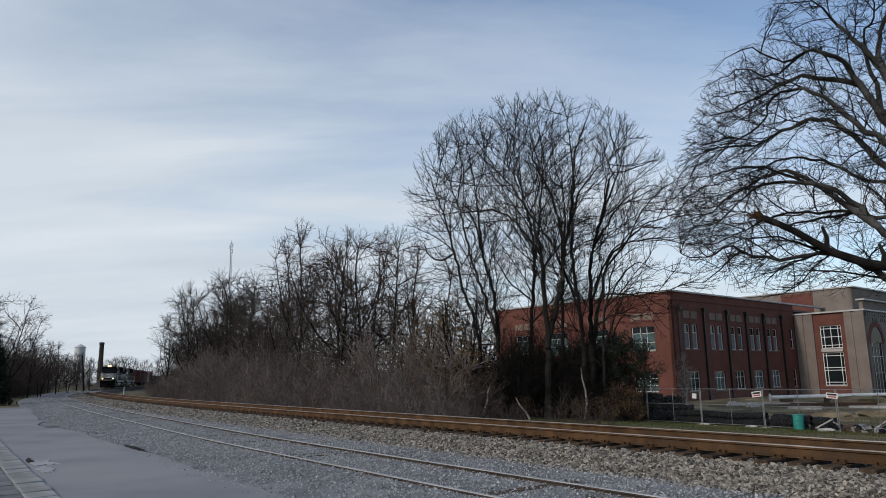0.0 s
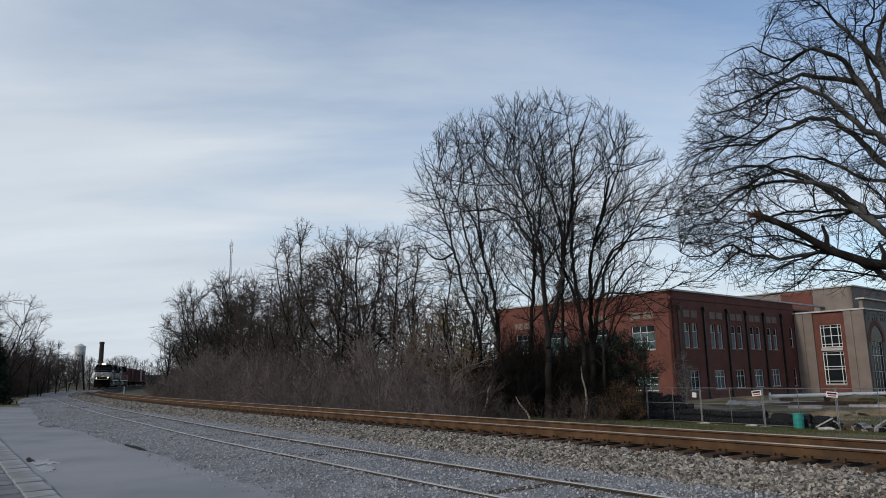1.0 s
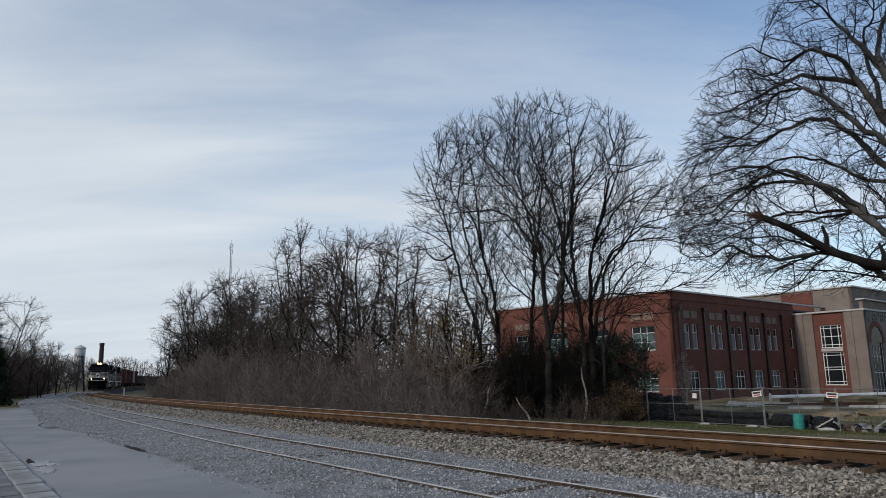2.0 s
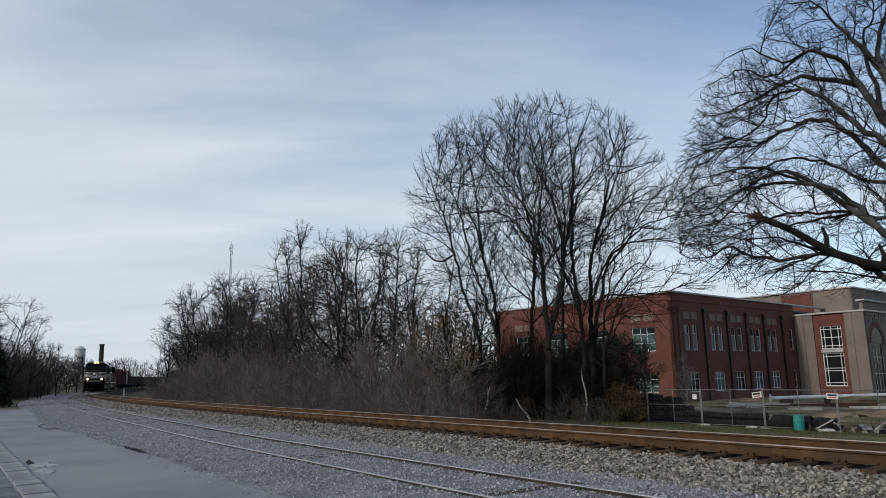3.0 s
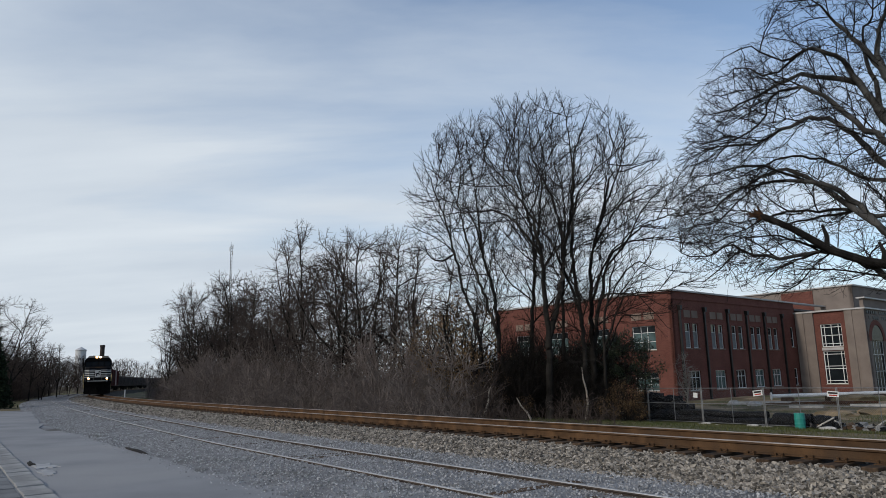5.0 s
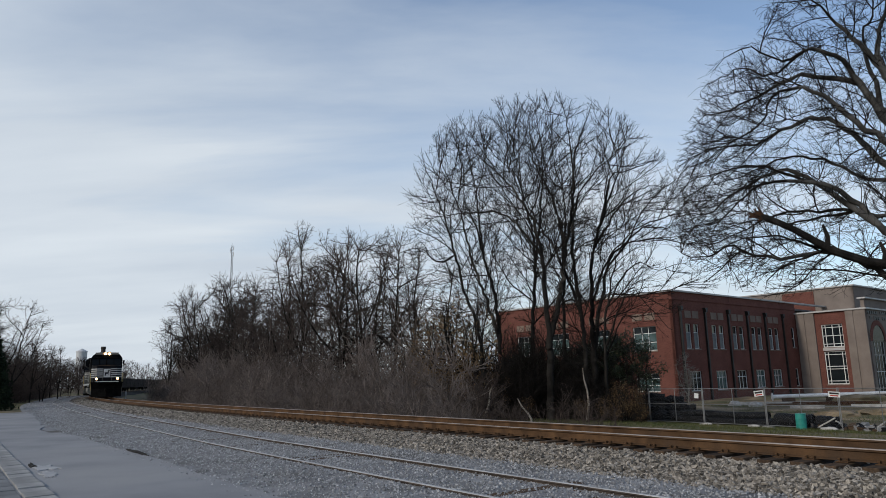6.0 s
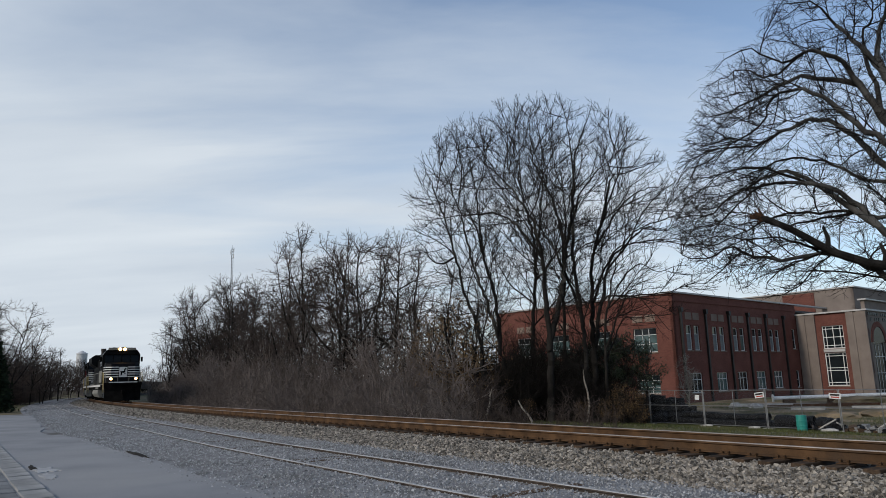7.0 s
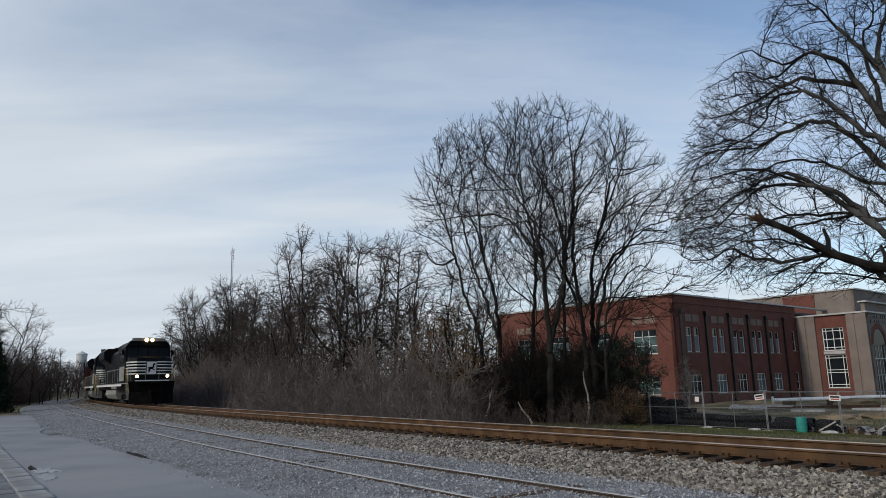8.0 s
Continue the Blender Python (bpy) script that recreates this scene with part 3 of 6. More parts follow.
    part("upper_roof", box(35.2, 66, -3.1, 22, 11.2, 11.4), M["roof"], b)
    bm = bmesh.new()
    add_box(bm, 34.6, 66, -3.7, -3.0, 11.7, 11.86, 0.02)
    add_box(bm, 34.6, 35.3, -3.0, 22.2, 11.7, 11.86, 0.02)
    part("upper_coping", bm, M["coping"], b, "pale metal coping")


make_school()


# ---------------- bare trees ----------------
def unit(v):
    return v / (math.sqrt(v[0] * v[0] + v[1] * v[1] + v[2] * v[2]) + 1e-9)


class Wood:
    """Limbs as places with parents. Guided limbs are laid first, then every limb puts out side limbs by the levels' rules:
    (gap between side limbs, fork angle, share of the parent's length, step, lift, crook, shortest)."""

    def __init__(self, seed, levels, room, first=0.25, swell=(1.08, -0.62), fan=4, crowd=None, most=12):
        self.rng, self.levels, self.room, self.first, self.swell, self.fan = random.Random(seed), levels, room, first, swell, fan
        self.P, self.par, self.own, self.least = [], [], [], {}
        self.guided, self.crowd, self.most = fan > 4, crowd, most

    def add(self, p, parent, own, least=0.0):
        self.P.append(p); self.par.append(parent); self.own.append(own)
        if least:
            self.least[len(self.P) - 1] = least
        return len(self.P) - 1

    def guide(self, pts, r0, r1, own=0, parent=-1, wave=0.04, step=0.35):
        """A limb through the given bends; gives back its nodes."""
        pts = [np.array(p, float) for p in pts]
        out, line = [], []
        for i in range(len(pts) - 1):
            p0, p1, p2, p3 = pts[max(i - 1, 0)], pts[i], pts[i + 1], pts[min(i + 2, len(pts) - 1)]
            n = max(2, int(np.linalg.norm(p2 - p1) / step))
            for k in range(n):
                t = k / n
                line.append(0.5 * (2 * p1 + (p2 - p0) * t + (2 * p0 - 5 * p1 + 4 * p2 - p3) * t * t + (3 * p1 - p0 - 3 * p2 + p3) * t ** 3))
        line.append(pts[-1])
        m = len(line)
        for i, q in enumerate(line):
            q = q + np.array([self.rng.gauss(0, wave) for _ in range(3)]) * min(1, i / 3)
            if i == 0 and parent >= 0:
                parent_here = parent
                out.append(parent)
                continue
            parent_here = out[-1] if out else parent
            out.append(self.add(q, parent_here, own, r0 + (r1 - r0) * (i / (m - 1)) ** 0.8))
        return out

    def sprout(self, nodes, level, start=None):
        """Side limbs along a limb."""
        if level >= len(self.levels):
            return
        rng = self.rng
        gap, angle, share, step, lift, crook, least = self.levels[level]
        L = sum(float(np.linalg.norm(self.P[b] - self.P[a])) for a, b in zip(nodes, nodes[1:]))
        start = self.first if start is None else start
        turn = rng.uniform(0, 6.28)
        run, nxt = 0.0, L * start + gap * rng.random()
        for a, b in zip(nodes, nodes[1:]):
            pa, pb = self.P[a], self.P[b]
            seg = float(np.linalg.norm(pb - pa))
            while nxt < run + seg and nxt < L:
                t = nxt / L
                nxt += gap * rng.uniform(0.6, 1.5) * (1.25 - 0.5 * t)
                d = unit(pb - pa)
                turn += 2.4 + rng.gauss(0, 0.5)
                x = unit(np.cross(d, (0.3, 0.2, 1.0)))
                y = np.cross(d, x)
                w = radians(angle * rng.uniform(0.7, 1.3))
                cd = d * math.cos(w) + (x * math.cos(turn) + y * math.sin(turn)) * math.sin(w)
                if cd[2] < -0.35 and lift >= 0:
                    cd[2] *= 0.3
                cd = unit(cd)
                k0, k1 = self.swell if level == 0 else (1.08, -0.62)
                want = max(L, 7.0 if level == 0 and self.guided else 0.0) * share * (k0 + k1 * t) * rng.uniform(0.65, 1.25)
                far = self.room(pa, cd) * rng.uniform(0.8, 1.06)
                ln = min(want, far)
                if ln > least:
                    # no more fine limbs where the crown is full already
                    if self.crowd is not None and level >= 2:
                        q = pa + cd * ln * 0.6
                        cell = (int(q[0] // 0.9), int(q[1] // 1.8), int(q[2] // 0.9), level)
                        if self.crowd.get(cell, 0) >= self.most * (1 if level == 2 else 2.6):
                            continue
                        self.crowd[cell] = self.crowd.get(cell, 0) + 1
                    self.branch(a, cd, ln, level)
            run += seg
        # the limb's own tip carries on as a fan of finer ones
        if level > 0 or start < 0.5:
            d = unit(self.P[nodes[-1]] - self.P[nodes[-2]])
            for _ in range(self.fan if level == 0 else 2):
                cd = unit(d + np.array([rng.gauss(0, 0.42) for _ in range(3)]))
                ln = min(L * share * rng.uniform(0.4, 0.7), self.room(self.P[nodes[-1]], cd))
                if ln > least:
                    self.branch(nodes[-1], cd, ln, level)

    def branch(self, node, d, L, level):
        rng = self.rng
        gap, angle, share, step, lift, crook, least = self.levels[level]
        n = max(1 if level == len(self.levels) - 1 else 2, min(16, int(L / step + 0.5)))
        seg = L / n
        bend = np.array([rng.gauss(0, crook * 0.5) for _ in range(3)])
        nodes = [node]
        own, p = self.own[node], self.P[node]
        for k in range(n):
            d = unit(d + bend * (seg / L) + np.array([rng.gauss(0, crook * 0.35), rng.gauss(0, crook * 0.35), rng.gauss(0, crook * 0.35) + lift * seg / L]))
            p = p + d * seg
            nodes.append(self.add(p, nodes[-1], own))
        self.sprout(nodes, level + 1, 0.12)

    def done(self, tip, taper):
        P, par, own = np.array(self.P), np.array(self.par), np.array(self.own)
        acc, R = np.zeros(len(P)), np.zeros(len(P))
        for i in range(len(P) - 1, -1, -1):
            R[i] = max(acc[i], tip ** taper) ** (1 / taper)
            if i in self.least:
                R[i] = max(R[i], self.least[i])
            if par[i] >= 0:
                acc[par[i]] = max(acc[par[i]], R[i] ** taper) if i in self.least and par[i] in self.least else acc[par[i]] + R[i] ** taper
        return P, par, R, own


def egg(centre, radii):
    """How far a limb can go from a place until it leaves an egg."""
    c, r = np.array(centre, float), np.array(radii, float)

    def room(p, d):
        a, b = (p - c) / r, d / r
        A, B, C = float(b @ b), float(a @ b), float(a @ a) - 1
        q = B * B - A * C
        return 0.0 if q <= 0 else max(0.0, (-B + math.sqrt(q)) / A)
    return room


def tubes(name, P, par, R, pick):
    """Tubes along the edges whose end nodes are picked."""
    D = np.zeros_like(P)
    has = par >= 0
    D[has] = P[has] - P[par[has]]
    # the thickest child carries on its parent's line
    main = np.full(len(P), -1)
    order = np.argsort(R)
    kids = order[has[order]]
    main[par[kids]] = kids
    roots = np.where(~has)[0]
    for r in roots:
        if main[r] >= 0:
            D[r] = D[main[r]]
    D /= np.linalg.norm(D, axis=1, keepdims=True) + 1e-9
    e = np.where(has & pick)[0]
    if not len(e):
        e = np.where(has)[0][:1]
    V, F, base = [], [], 0
    for lo, hi, k in ((0, 0.012, 3), (0.012, 0.05, 4), (0.05, 0.12, 6), (0.12, 9, 9)):
        c = e[(R[e] >= lo) & (R[e] < hi)]
        if not len(c):
            continue
        a = par[c]
        cont = main[a] == c
        d0 = np.where(cont[:, None], D[a], D[c])
        r0 = np.where(cont, R[a], np.minimum(R[c] * 1.15, R[a]))
        ang = np.arange(k) * 2 * np.pi / k

        ref = np.where(np.abs(D[c][:, 2:3]) > 0.9, np.array([[1.0, 0.2, 0]]), np.array([[0.05, 0.1, 1.0]]))

        def ring(cen, d, r):
            x = np.cross(d, ref)
            x /= np.linalg.norm(x, axis=1, keepdims=True) + 1e-9
            y = np.cross(d, x)
            return cen[:, None] + r[:, None, None] * (x[:, None] * np.cos(ang)[None, :, None] + y[:, None] * np.sin(ang)[None, :, None])

        ra, rb = ring(P[a], d0, r0), ring(P[c], D[c], R[c])
        V.append(np.concatenate([ra, rb], 1).reshape(-1, 3))
        j = np.arange(k)
        quad = np.stack([j, (j + 1) % k, (j + 1) % k + k, j + k], 1)
        F.append((base + (np.arange(len(c)) * 2 * k)[:, None, None] + quad[None]).reshape(-1, 4))
        base += len(c) * 2 * k
    return fast_mesh(name, np.concatenate(V), np.concatenate(F))


def wood_pair(P, par, R, pick=None, split=0.05):
    pick = np.ones(len(P), bool) if pick is None else pick
    return tubes("trunk", P, par, R, pick & (R >= split)), tubes("crown", P, par, R, pick & (R < split))


def stem(p, top, bend, rng, n=6):
    p, top = np.array(p, float), np.array(top, float)
    ph = rng.uniform(0, 6.28, 2)
    out = []
    for i in range(n + 1):
        t = i / n
        q = p + (top - p) * np.array([t ** 1.25, t ** 1.25, t])
        q[0] += bend * math.sin(t * 4 + ph[0]) * t
        q[1] += bend * math.sin(t * 5 + ph[1]) * t
        out.append(q)
    return out


def stand_tree(kind, x, y, s, rot, label, category="tree", group="", name="bare_tree", mats=("bark", "twig"), z=None):
    m = Matrix.Translation((x, y, gz(x, y) if z is None else z)) @ Matrix.Rotation(rot, 4, "Z")
    t = empty(name, m)
    t.scale = (s, s, s)
    tagged(t, label, category, group)
    for nm, me, mt in (("trunk", kind[0], mats[0]), ("crown", kind[1], mats[1])):
        ob = part_me(nm, me, M[mt], t)
        if me.materials[0] != M[mt]:
            ob.material_slots[0].link = "OBJECT"
            ob.material_slots[0].material = M[mt]
    return t


def bearing(az, dist):
    a = radians(az)
    return dist * math.sin(a), dist * math.cos(a)


def sight(az, el, d):
    """The place at a bearing and an elevation seen from the roadside, at that distance over the ground."""
    x, y = bearing(az, d)
    return np.array([x, y, EYE.z + d * math.tan(radians(el))])


def plant_grove():
    # every tree: bearing and distance of its foot, then its limbs: the limb and the share of it where it springs, its depth at the end,
    # its thickness, and the bearings and elevations of its bends
    trees = [
        (3.2, 41.0, [(None, 0, 0.8, 0.17, 0.016, [(2.6, 3.9), (1.6, 7.0), (0.8, 10.6), (-0.4, 14.6), (-1.6, 17.6)]),
                     (0, 0.62, -1.2, 0.09, 0.013, [(-0.6, 9.4), (-2.2, 11.6)])]),
        (4.9, 41.8, [(None, 0, -1.0, 0.18, 0.016, [(4.7, 0.6), (3.8, 4.9), (2.3, 9.6), (1.2, 14.4), (-0.2, 18.0)]),
                     (0, 0.30, 1.6, 0.13, 0.016, [(4.1, 6.5), (3.2, 10.6), (2.8, 15.6), (2.0, 19.6)]),
                     (1, 0.40, -2.2, 0.08, 0.013, [(2.4, 13.2), (0.4, 14.3), (-2.2, 14.8)])]),
        (6.8, 42.6, [(None, 0, 0.6, 0.18, 0.016, [(7.1, 4.4), (7.5, 8.5), (7.4, 11.6), (6.6, 15.2), (6.1, 18.6), (4.8, 21.2)]),
                     (0, 0.48, 2.0, 0.10, 0.013, [(8.2, 13.6), (8.6, 17.4), (8.2, 20.8)])]),
        (8.1, 39.6, [(None, 0, -1.0, 0.25, 0.016, [(8.4, 2.3), (8.2, 5.8), (8.0, 10.6), (7.0, 13.6), (4.6, 16.8), (2.8, 19.4)]),
                     (0, 0.28, 1.5, 0.19, 0.016, [(9.4, 6.3), (9.9, 10.4), (9.1, 14.4), (7.8, 17.4), (7.6, 21.0)]),
                     (1, 0.35, -1.8, 0.12, 0.016, [(10.8, 13.6), (11.0, 17.2), (10.6, 21.2)]),
                     (0, 0.55, -2.6, 0.10, 0.013, [(5.4, 13.0), (2.0, 13.4), (-1.2, 13.0)])]),
        (10.7, 40.2, [(None, 0, 0.8, 0.16, 0.016, [(11.1, 1.2), (11.0, 4.2), (10.3, 7.0), (9.0, 10.4), (7.0, 14.0), (5.6, 17.2)]),
                      (0, 0.40, -1.4, 0.13, 0.016, [(10.6, 9.6), (11.2, 14.0), (12.7, 16.0), (14.9, 17.8), (15.8, 19.4)]),
                      (1, 0.42, 0.8, 0.10, 0.013, [(11.2, 17.2), (12.4, 20.2), (12.9, 21.6)])]),
        (11.7, 41.2, [(None, 0, 0.8, 0.21, 0.016, [(11.8, 2.2), (11.9, 6.6), (12.3, 10.0), (13.4, 13.0), (15.0, 16.6), (15.6, 19.6)]),
                      (0, 0.20, -1.6, 0.12, 0.013, [(12.6, 5.7), (14.2, 6.2), (17.2, 6.2), (19.0, 6.6)]),
                      (0, 0.26, 1.0, 0.14, 0.016, [(13.4, 8.8), (14.8, 10.2), (17.0, 13.4), (19.2, 15.0)]),
                      (0, 0.66, -1.8, 0.10, 0.013, [(14.0, 15.4), (15.6, 16.0), (18.0, 16.6)]),
                      (0, 0.40, -2.6, 0.09, 0.013, [(13.8, 9.6), (16.4, 10.4), (19.0, 10.0)]),
                      (2, 0.45, 2.6, 0.08, 0.013, [(16.2, 11.4), (18.0, 11.2), (19.6, 12.6)]),
                      (0, 0.58, 2.6, 0.09, 0.013, [(15.0, 13.6), (17.0, 14.6), (18.8, 14.0)])]),
        (12.5, 39.8, [(None, 0, -0.5, 0.12, 0.013, [(12.7, 2.5), (13.2, 6.0), (14.2, 9.4), (15.6, 11.2), (18.3, 12.1)]),
                      (0, 0.35, -1.5, 0.07, 0.013, [(14.8, 6.6), (16.4, 5.0), (17.8, 3.2)]),
                      (0, 0.30, 1.2, 0.06, 0.013, [(14.4, 4.6), (15.8, 2.6)]),
                      (0, 0.55, 2.0, 0.06, 0.013, [(15.4, 8.6), (17.2, 8.0), (19.2, 8.4)])]),
        (9.4, 43.2, [(None, 0, 0.5, 0.15, 0.016, [(9.6, 4.0), (9.9, 9.0), (10.2, 14.0), (9.4, 18.0), (9.6, 20.8)])])]
    cx, cy = bearing(8.0, 41.2)
    eggs = [egg((cx, cy, 9.6), (8.9, 7.0, 9.1)), egg((*bearing(15.6, 40.6), 8.0), (4.4, 5.5, 5.2)), egg((*bearing(0.4, 41.0), 8.6), (3.6, 4.5, 3.6))]

    def room(p, d):
        return max(e(p, d) for e in eggs)

    levels = [(0.80, 46, 0.32, 0.42, 0.20, 0.28, 0.7), (0.42, 42, 0.54, 0.32, 0.20, 0.28, 0.35),
              (0.24, 38, 0.62, 0.30, 0.20, 0.24, 0.2), (0.16, 34, 0.74, 0.34, 0.18, 0.18, 0.13)]
    crowd = {}
    for k, (az, d, limbs) in enumerate(trees):
        x, y = bearing(az, d)
        base = np.array([x, y, gz(x, y)])
        w = Wood(40 + k, levels, room, 0.36, (0.66, 0.10), 6, crowd, 5)
        lines = []
        for j, (src, share, deep, r0, r1, bends) in enumerate(limbs):
            n = len(bends)
            here = 0.0 if src is None else limbs[src][2] * share
            pts = [sight(*b, d + here + (deep - here) * (i + 1) / n) for i, b in enumerate(bends)]
            if src is None:
                nodes = w.guide([base - np.array([0, 0, 0.3])] + pts, r0, r1)
            else:
                node = lines[src][int(share * (len(lines[src]) - 1))]
                nodes = w.guide([w.P[node]] + pts, r0, r1, 0, node)
            lines.append(nodes)
        for j, nodes in enumerate(lines):
            w.sprout(nodes, 0, 0.26 if limbs[j][0] is None else 0.15)
        P, par, R, own = w.done(0.0063, 3.05)
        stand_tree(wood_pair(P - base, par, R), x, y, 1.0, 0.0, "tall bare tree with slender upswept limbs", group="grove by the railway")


plant_grove()


def tree_kind(seed, height, width, low, stems=1, levels=None, fork=0.22, tip=0.0092):
    """A bare tree of its own: stems that fork into a rounded crown."""
    rng = np.random.default_rng(seed)
    levels = levels or [(0.85, 52, 0.40, 0.6, 0.05, 0.45, 0.9), (0.50, 48, 0.54, 0.5, 0.05, 0.45, 0.45), (0.36, 46, 0.62, 0.45, 0.05, 0.40, 0.3), (0.23, 44, 0.72, 0.6, 0.05, 0.3, 0.18)]
    w = Wood(seed, levels, egg((0, 0, low + (height - low) * 0.48), (width / 2, width / 2, (height - low) * 0.53)), 0.25, (0.9, -0.3), 6)
    for k in range(stems):
        a = 6.28 * k / stems + rng.uniform(-0.6, 0.6)
        o = 0.0 if stems == 1 else 0.3
        c = np.array([math.cos(a), math.sin(a)])
        top = (*(c * width * (0.04 if stems == 1 else 0.20)), height * 0.84)
        nodes = w.guide(stem((*(c * o), -0.3), top, 0.35, rng), 0.20 / stems ** 0.4, 0.035, step=0.6)
        limbs = [nodes]
        # two or three heavy limbs leave the stem low down
        for j in range(3 if stems == 1 else 2):
            b = a + 2.1 * j + rng.uniform(-0.5, 0.5)
            node = nodes[int(len(nodes) * (fork + 0.10 * j))]
            p = w.P[node]
            r = width * rng.uniform(0.28, 0.38)
            e = np.array([math.cos(b) * r, math.sin(b) * r, height * rng.uniform(0.60, 0.80)])
            mid = p + (e - p) * np.array([0.62, 0.62, 0.42])
            limbs.append(w.guide([p, mid, e], 0.11, 0.03, 0, node, step=0.6))
        for nodes in limbs:
            w.sprout(nodes, 0, 0.22)
    P, par, R, own = w.done(tip, 2.8)
    return wood_pair(P, par, R)


KINDS = [tree_kind(71, 15, 11.0, 2.0, 1), tree_kind(72, 15, 12.0, 1.6, 2), tree_kind(73, 15, 7.5, 2.5, 1), tree_kind(74, 15, 12.5, 1.6, 2)]


FAR = tree_kind(75, 15, 11, 0.8, 2, [(2.4, 42, 0.46, 1.4, 0.2, 0.3, 1.5), (1.3, 40, 0.5, 1.0, 0.15, 0.3, 0.8)], tip=0.03)


def plant_belt():
    rnd = random.Random(12)
    # the trees whose crowns make the skyline: bearing, distance, elevation of the top, kind, width
    front = [(-20.0, 112, 7.0, 0, 1.0), (-18.9, 104, 8.0, 3, 1.0), (-17.3, 98, 8.7, 1, 1.05), (-15.6, 92, 8.5, 0, 1.0), (-14.2, 86, 8.2, 3, 0.9),
             (-12.6, 70, 11.2, 2, 1.0), (-11.7, 66, 12.6, 2, 0.9), (-10.6, 74, 9.6, 0, 0.9), (-8.4, 60, 12.0, 3, 1.0), (-6.0, 58, 12.2, 1, 1.0),
             (-4.2, 55, 12.2, 0, 0.85), (-2.4, 56, 10.6, 2, 1.1), (0.4, 53, 9.4, 2, 1.1), (3.0, 57, 8.2, 0, 0.7)]
    rows = [(az, d, el, k, wd, 1.0) for az, d, el, k, wd in front]
    for s in np.arange(36, 150, 5.6):
        x, y = place(s + rnd.uniform(-1.8, 1.8), rnd.uniform(13, 22))
        az, d = math.degrees(math.atan2(x, y)), math.hypot(x, y)
        if -20.6 < az < 0.5:
            el = np.interp(az, [-22, -20.5, -18, -15, -13.5, -12.5, -9, -6, -3, 1], [4.5, 6.2, 8.5, 8.3, 8.2, 9.5, 11.0, 11.0, 9.6, 8.4])
            rows.append((az, d, el, rnd.randrange(4), 0.9, rnd.uniform(0.66, 0.9)))
    for az, d, el, k, wd, cut in rows:
        x, y = bearing(az, d)
        h = min(1.9 - gz(x, y) + d * math.tan(radians(el)), 19) * cut
        t = stand_tree(KINDS[k], x, y, h / 15.0, rnd.uniform(0, 6.28), "bare brownish tree in the belt along the railway", group="tree belt", mats=("bark", "twig_brown"))
        t.scale = (h / 15 * wd, h / 15 * wd, h / 15)
    x, y = bearing(-21.4, 112)
    stand_tree(KINDS[2], x, y, 0.82, 2.2, "small bare tree at the end of the belt", group="tree belt")


plant_belt()


def bush_kind(seed, n, size, height):
    """A thicket of arching canes with side shoots."""
    rng = random.Random(seed)
    w = Wood(seed, [(0.26, 42, 0.42, 0.26, 0.15, 0.5, 0.22), (0.20, 45, 0.55, 0.22, 0.1, 0.5, 0.16)], lambda p, d: 9.0)
    root = w.add(np.array([0.0, 0.0, -0.15]), -1, 0, 0.02)
    for k in range(n):
        x, y = rng.uniform(-size, size) * 0.8, rng.uniform(-size, size) * 0.8
        a, h = rng.uniform(0, 6.28), height * rng.uniform(0.45, 1.1)
        r = rng.uniform(0.1, 0.6) * size
        dx, dy = math.cos(a) * r, math.sin(a) * r
        nodes = w.guide([w.P[root], (x, y, -0.08), (x + dx * 0.3, y + dy * 0.3, h * 0.6), (x + dx, y + dy, h * rng.uniform(0.75, 1.0))], 0.015, 0.007, 0, root, 0.03, 0.35)
        w.sprout(nodes, 0, 0.1)
    P, par, R, own = w.done(0.0062, 2.6)
    return tubes("stems", P, par, R, np.ones(len(P), bool))


def plant_brush():
    kinds = [bush_kind(200 + i, 11, 1.3, 2.1) for i in range(4)]
    rnd = random.Random(8)
    for s in np.arange(4, 150, 1.55):
        for n in ((4.9, 7.2, 10.5, 15.0) if s < 75 else (5.2, 8.5, 13.0)):
            x, y = place(s + rnd.uniform(-0.7, 0.7), n + rnd.uniform(-0.6, 0.9))
            az = math.degrees(math.atan2(x, y))
            if az > (13.5 if n < 12 else 3) or az < -22.3:
                continue
            sc = rnd.uniform(0.75, 1.3) * (0.55 if n < 6 else 1.0 if n < 8 else 1.45 if n < 12 else 1.95)
            sc *= 0.36 if az > 3.5 else 0.7 if az > 1.0 else 0.6 if az < -20.8 else 1.0
            b = new("brush", kinds[rnd.randrange(4)])
            b.matrix_basis = Matrix.Translation((x, y, gz(x, y) - 0.02)) @ Matrix.Rotation(rnd.uniform(0, 6.28), 4, "Z")
            b.scale = (min(sc, 1.6) * 1.15, min(sc, 1.6) * 1.15, sc * rnd.uniform(0.8, 1.2))
            if not b.data.materials:
                b.data.materials.append(M["brush_twig"])
            # brush at the grove takes a darker colour, painting the shade under the trees
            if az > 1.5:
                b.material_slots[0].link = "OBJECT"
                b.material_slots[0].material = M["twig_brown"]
            tagged(b, "tangled leafless brown brush beside the railway", "shrub", "brush along the railway")


plant_brush()


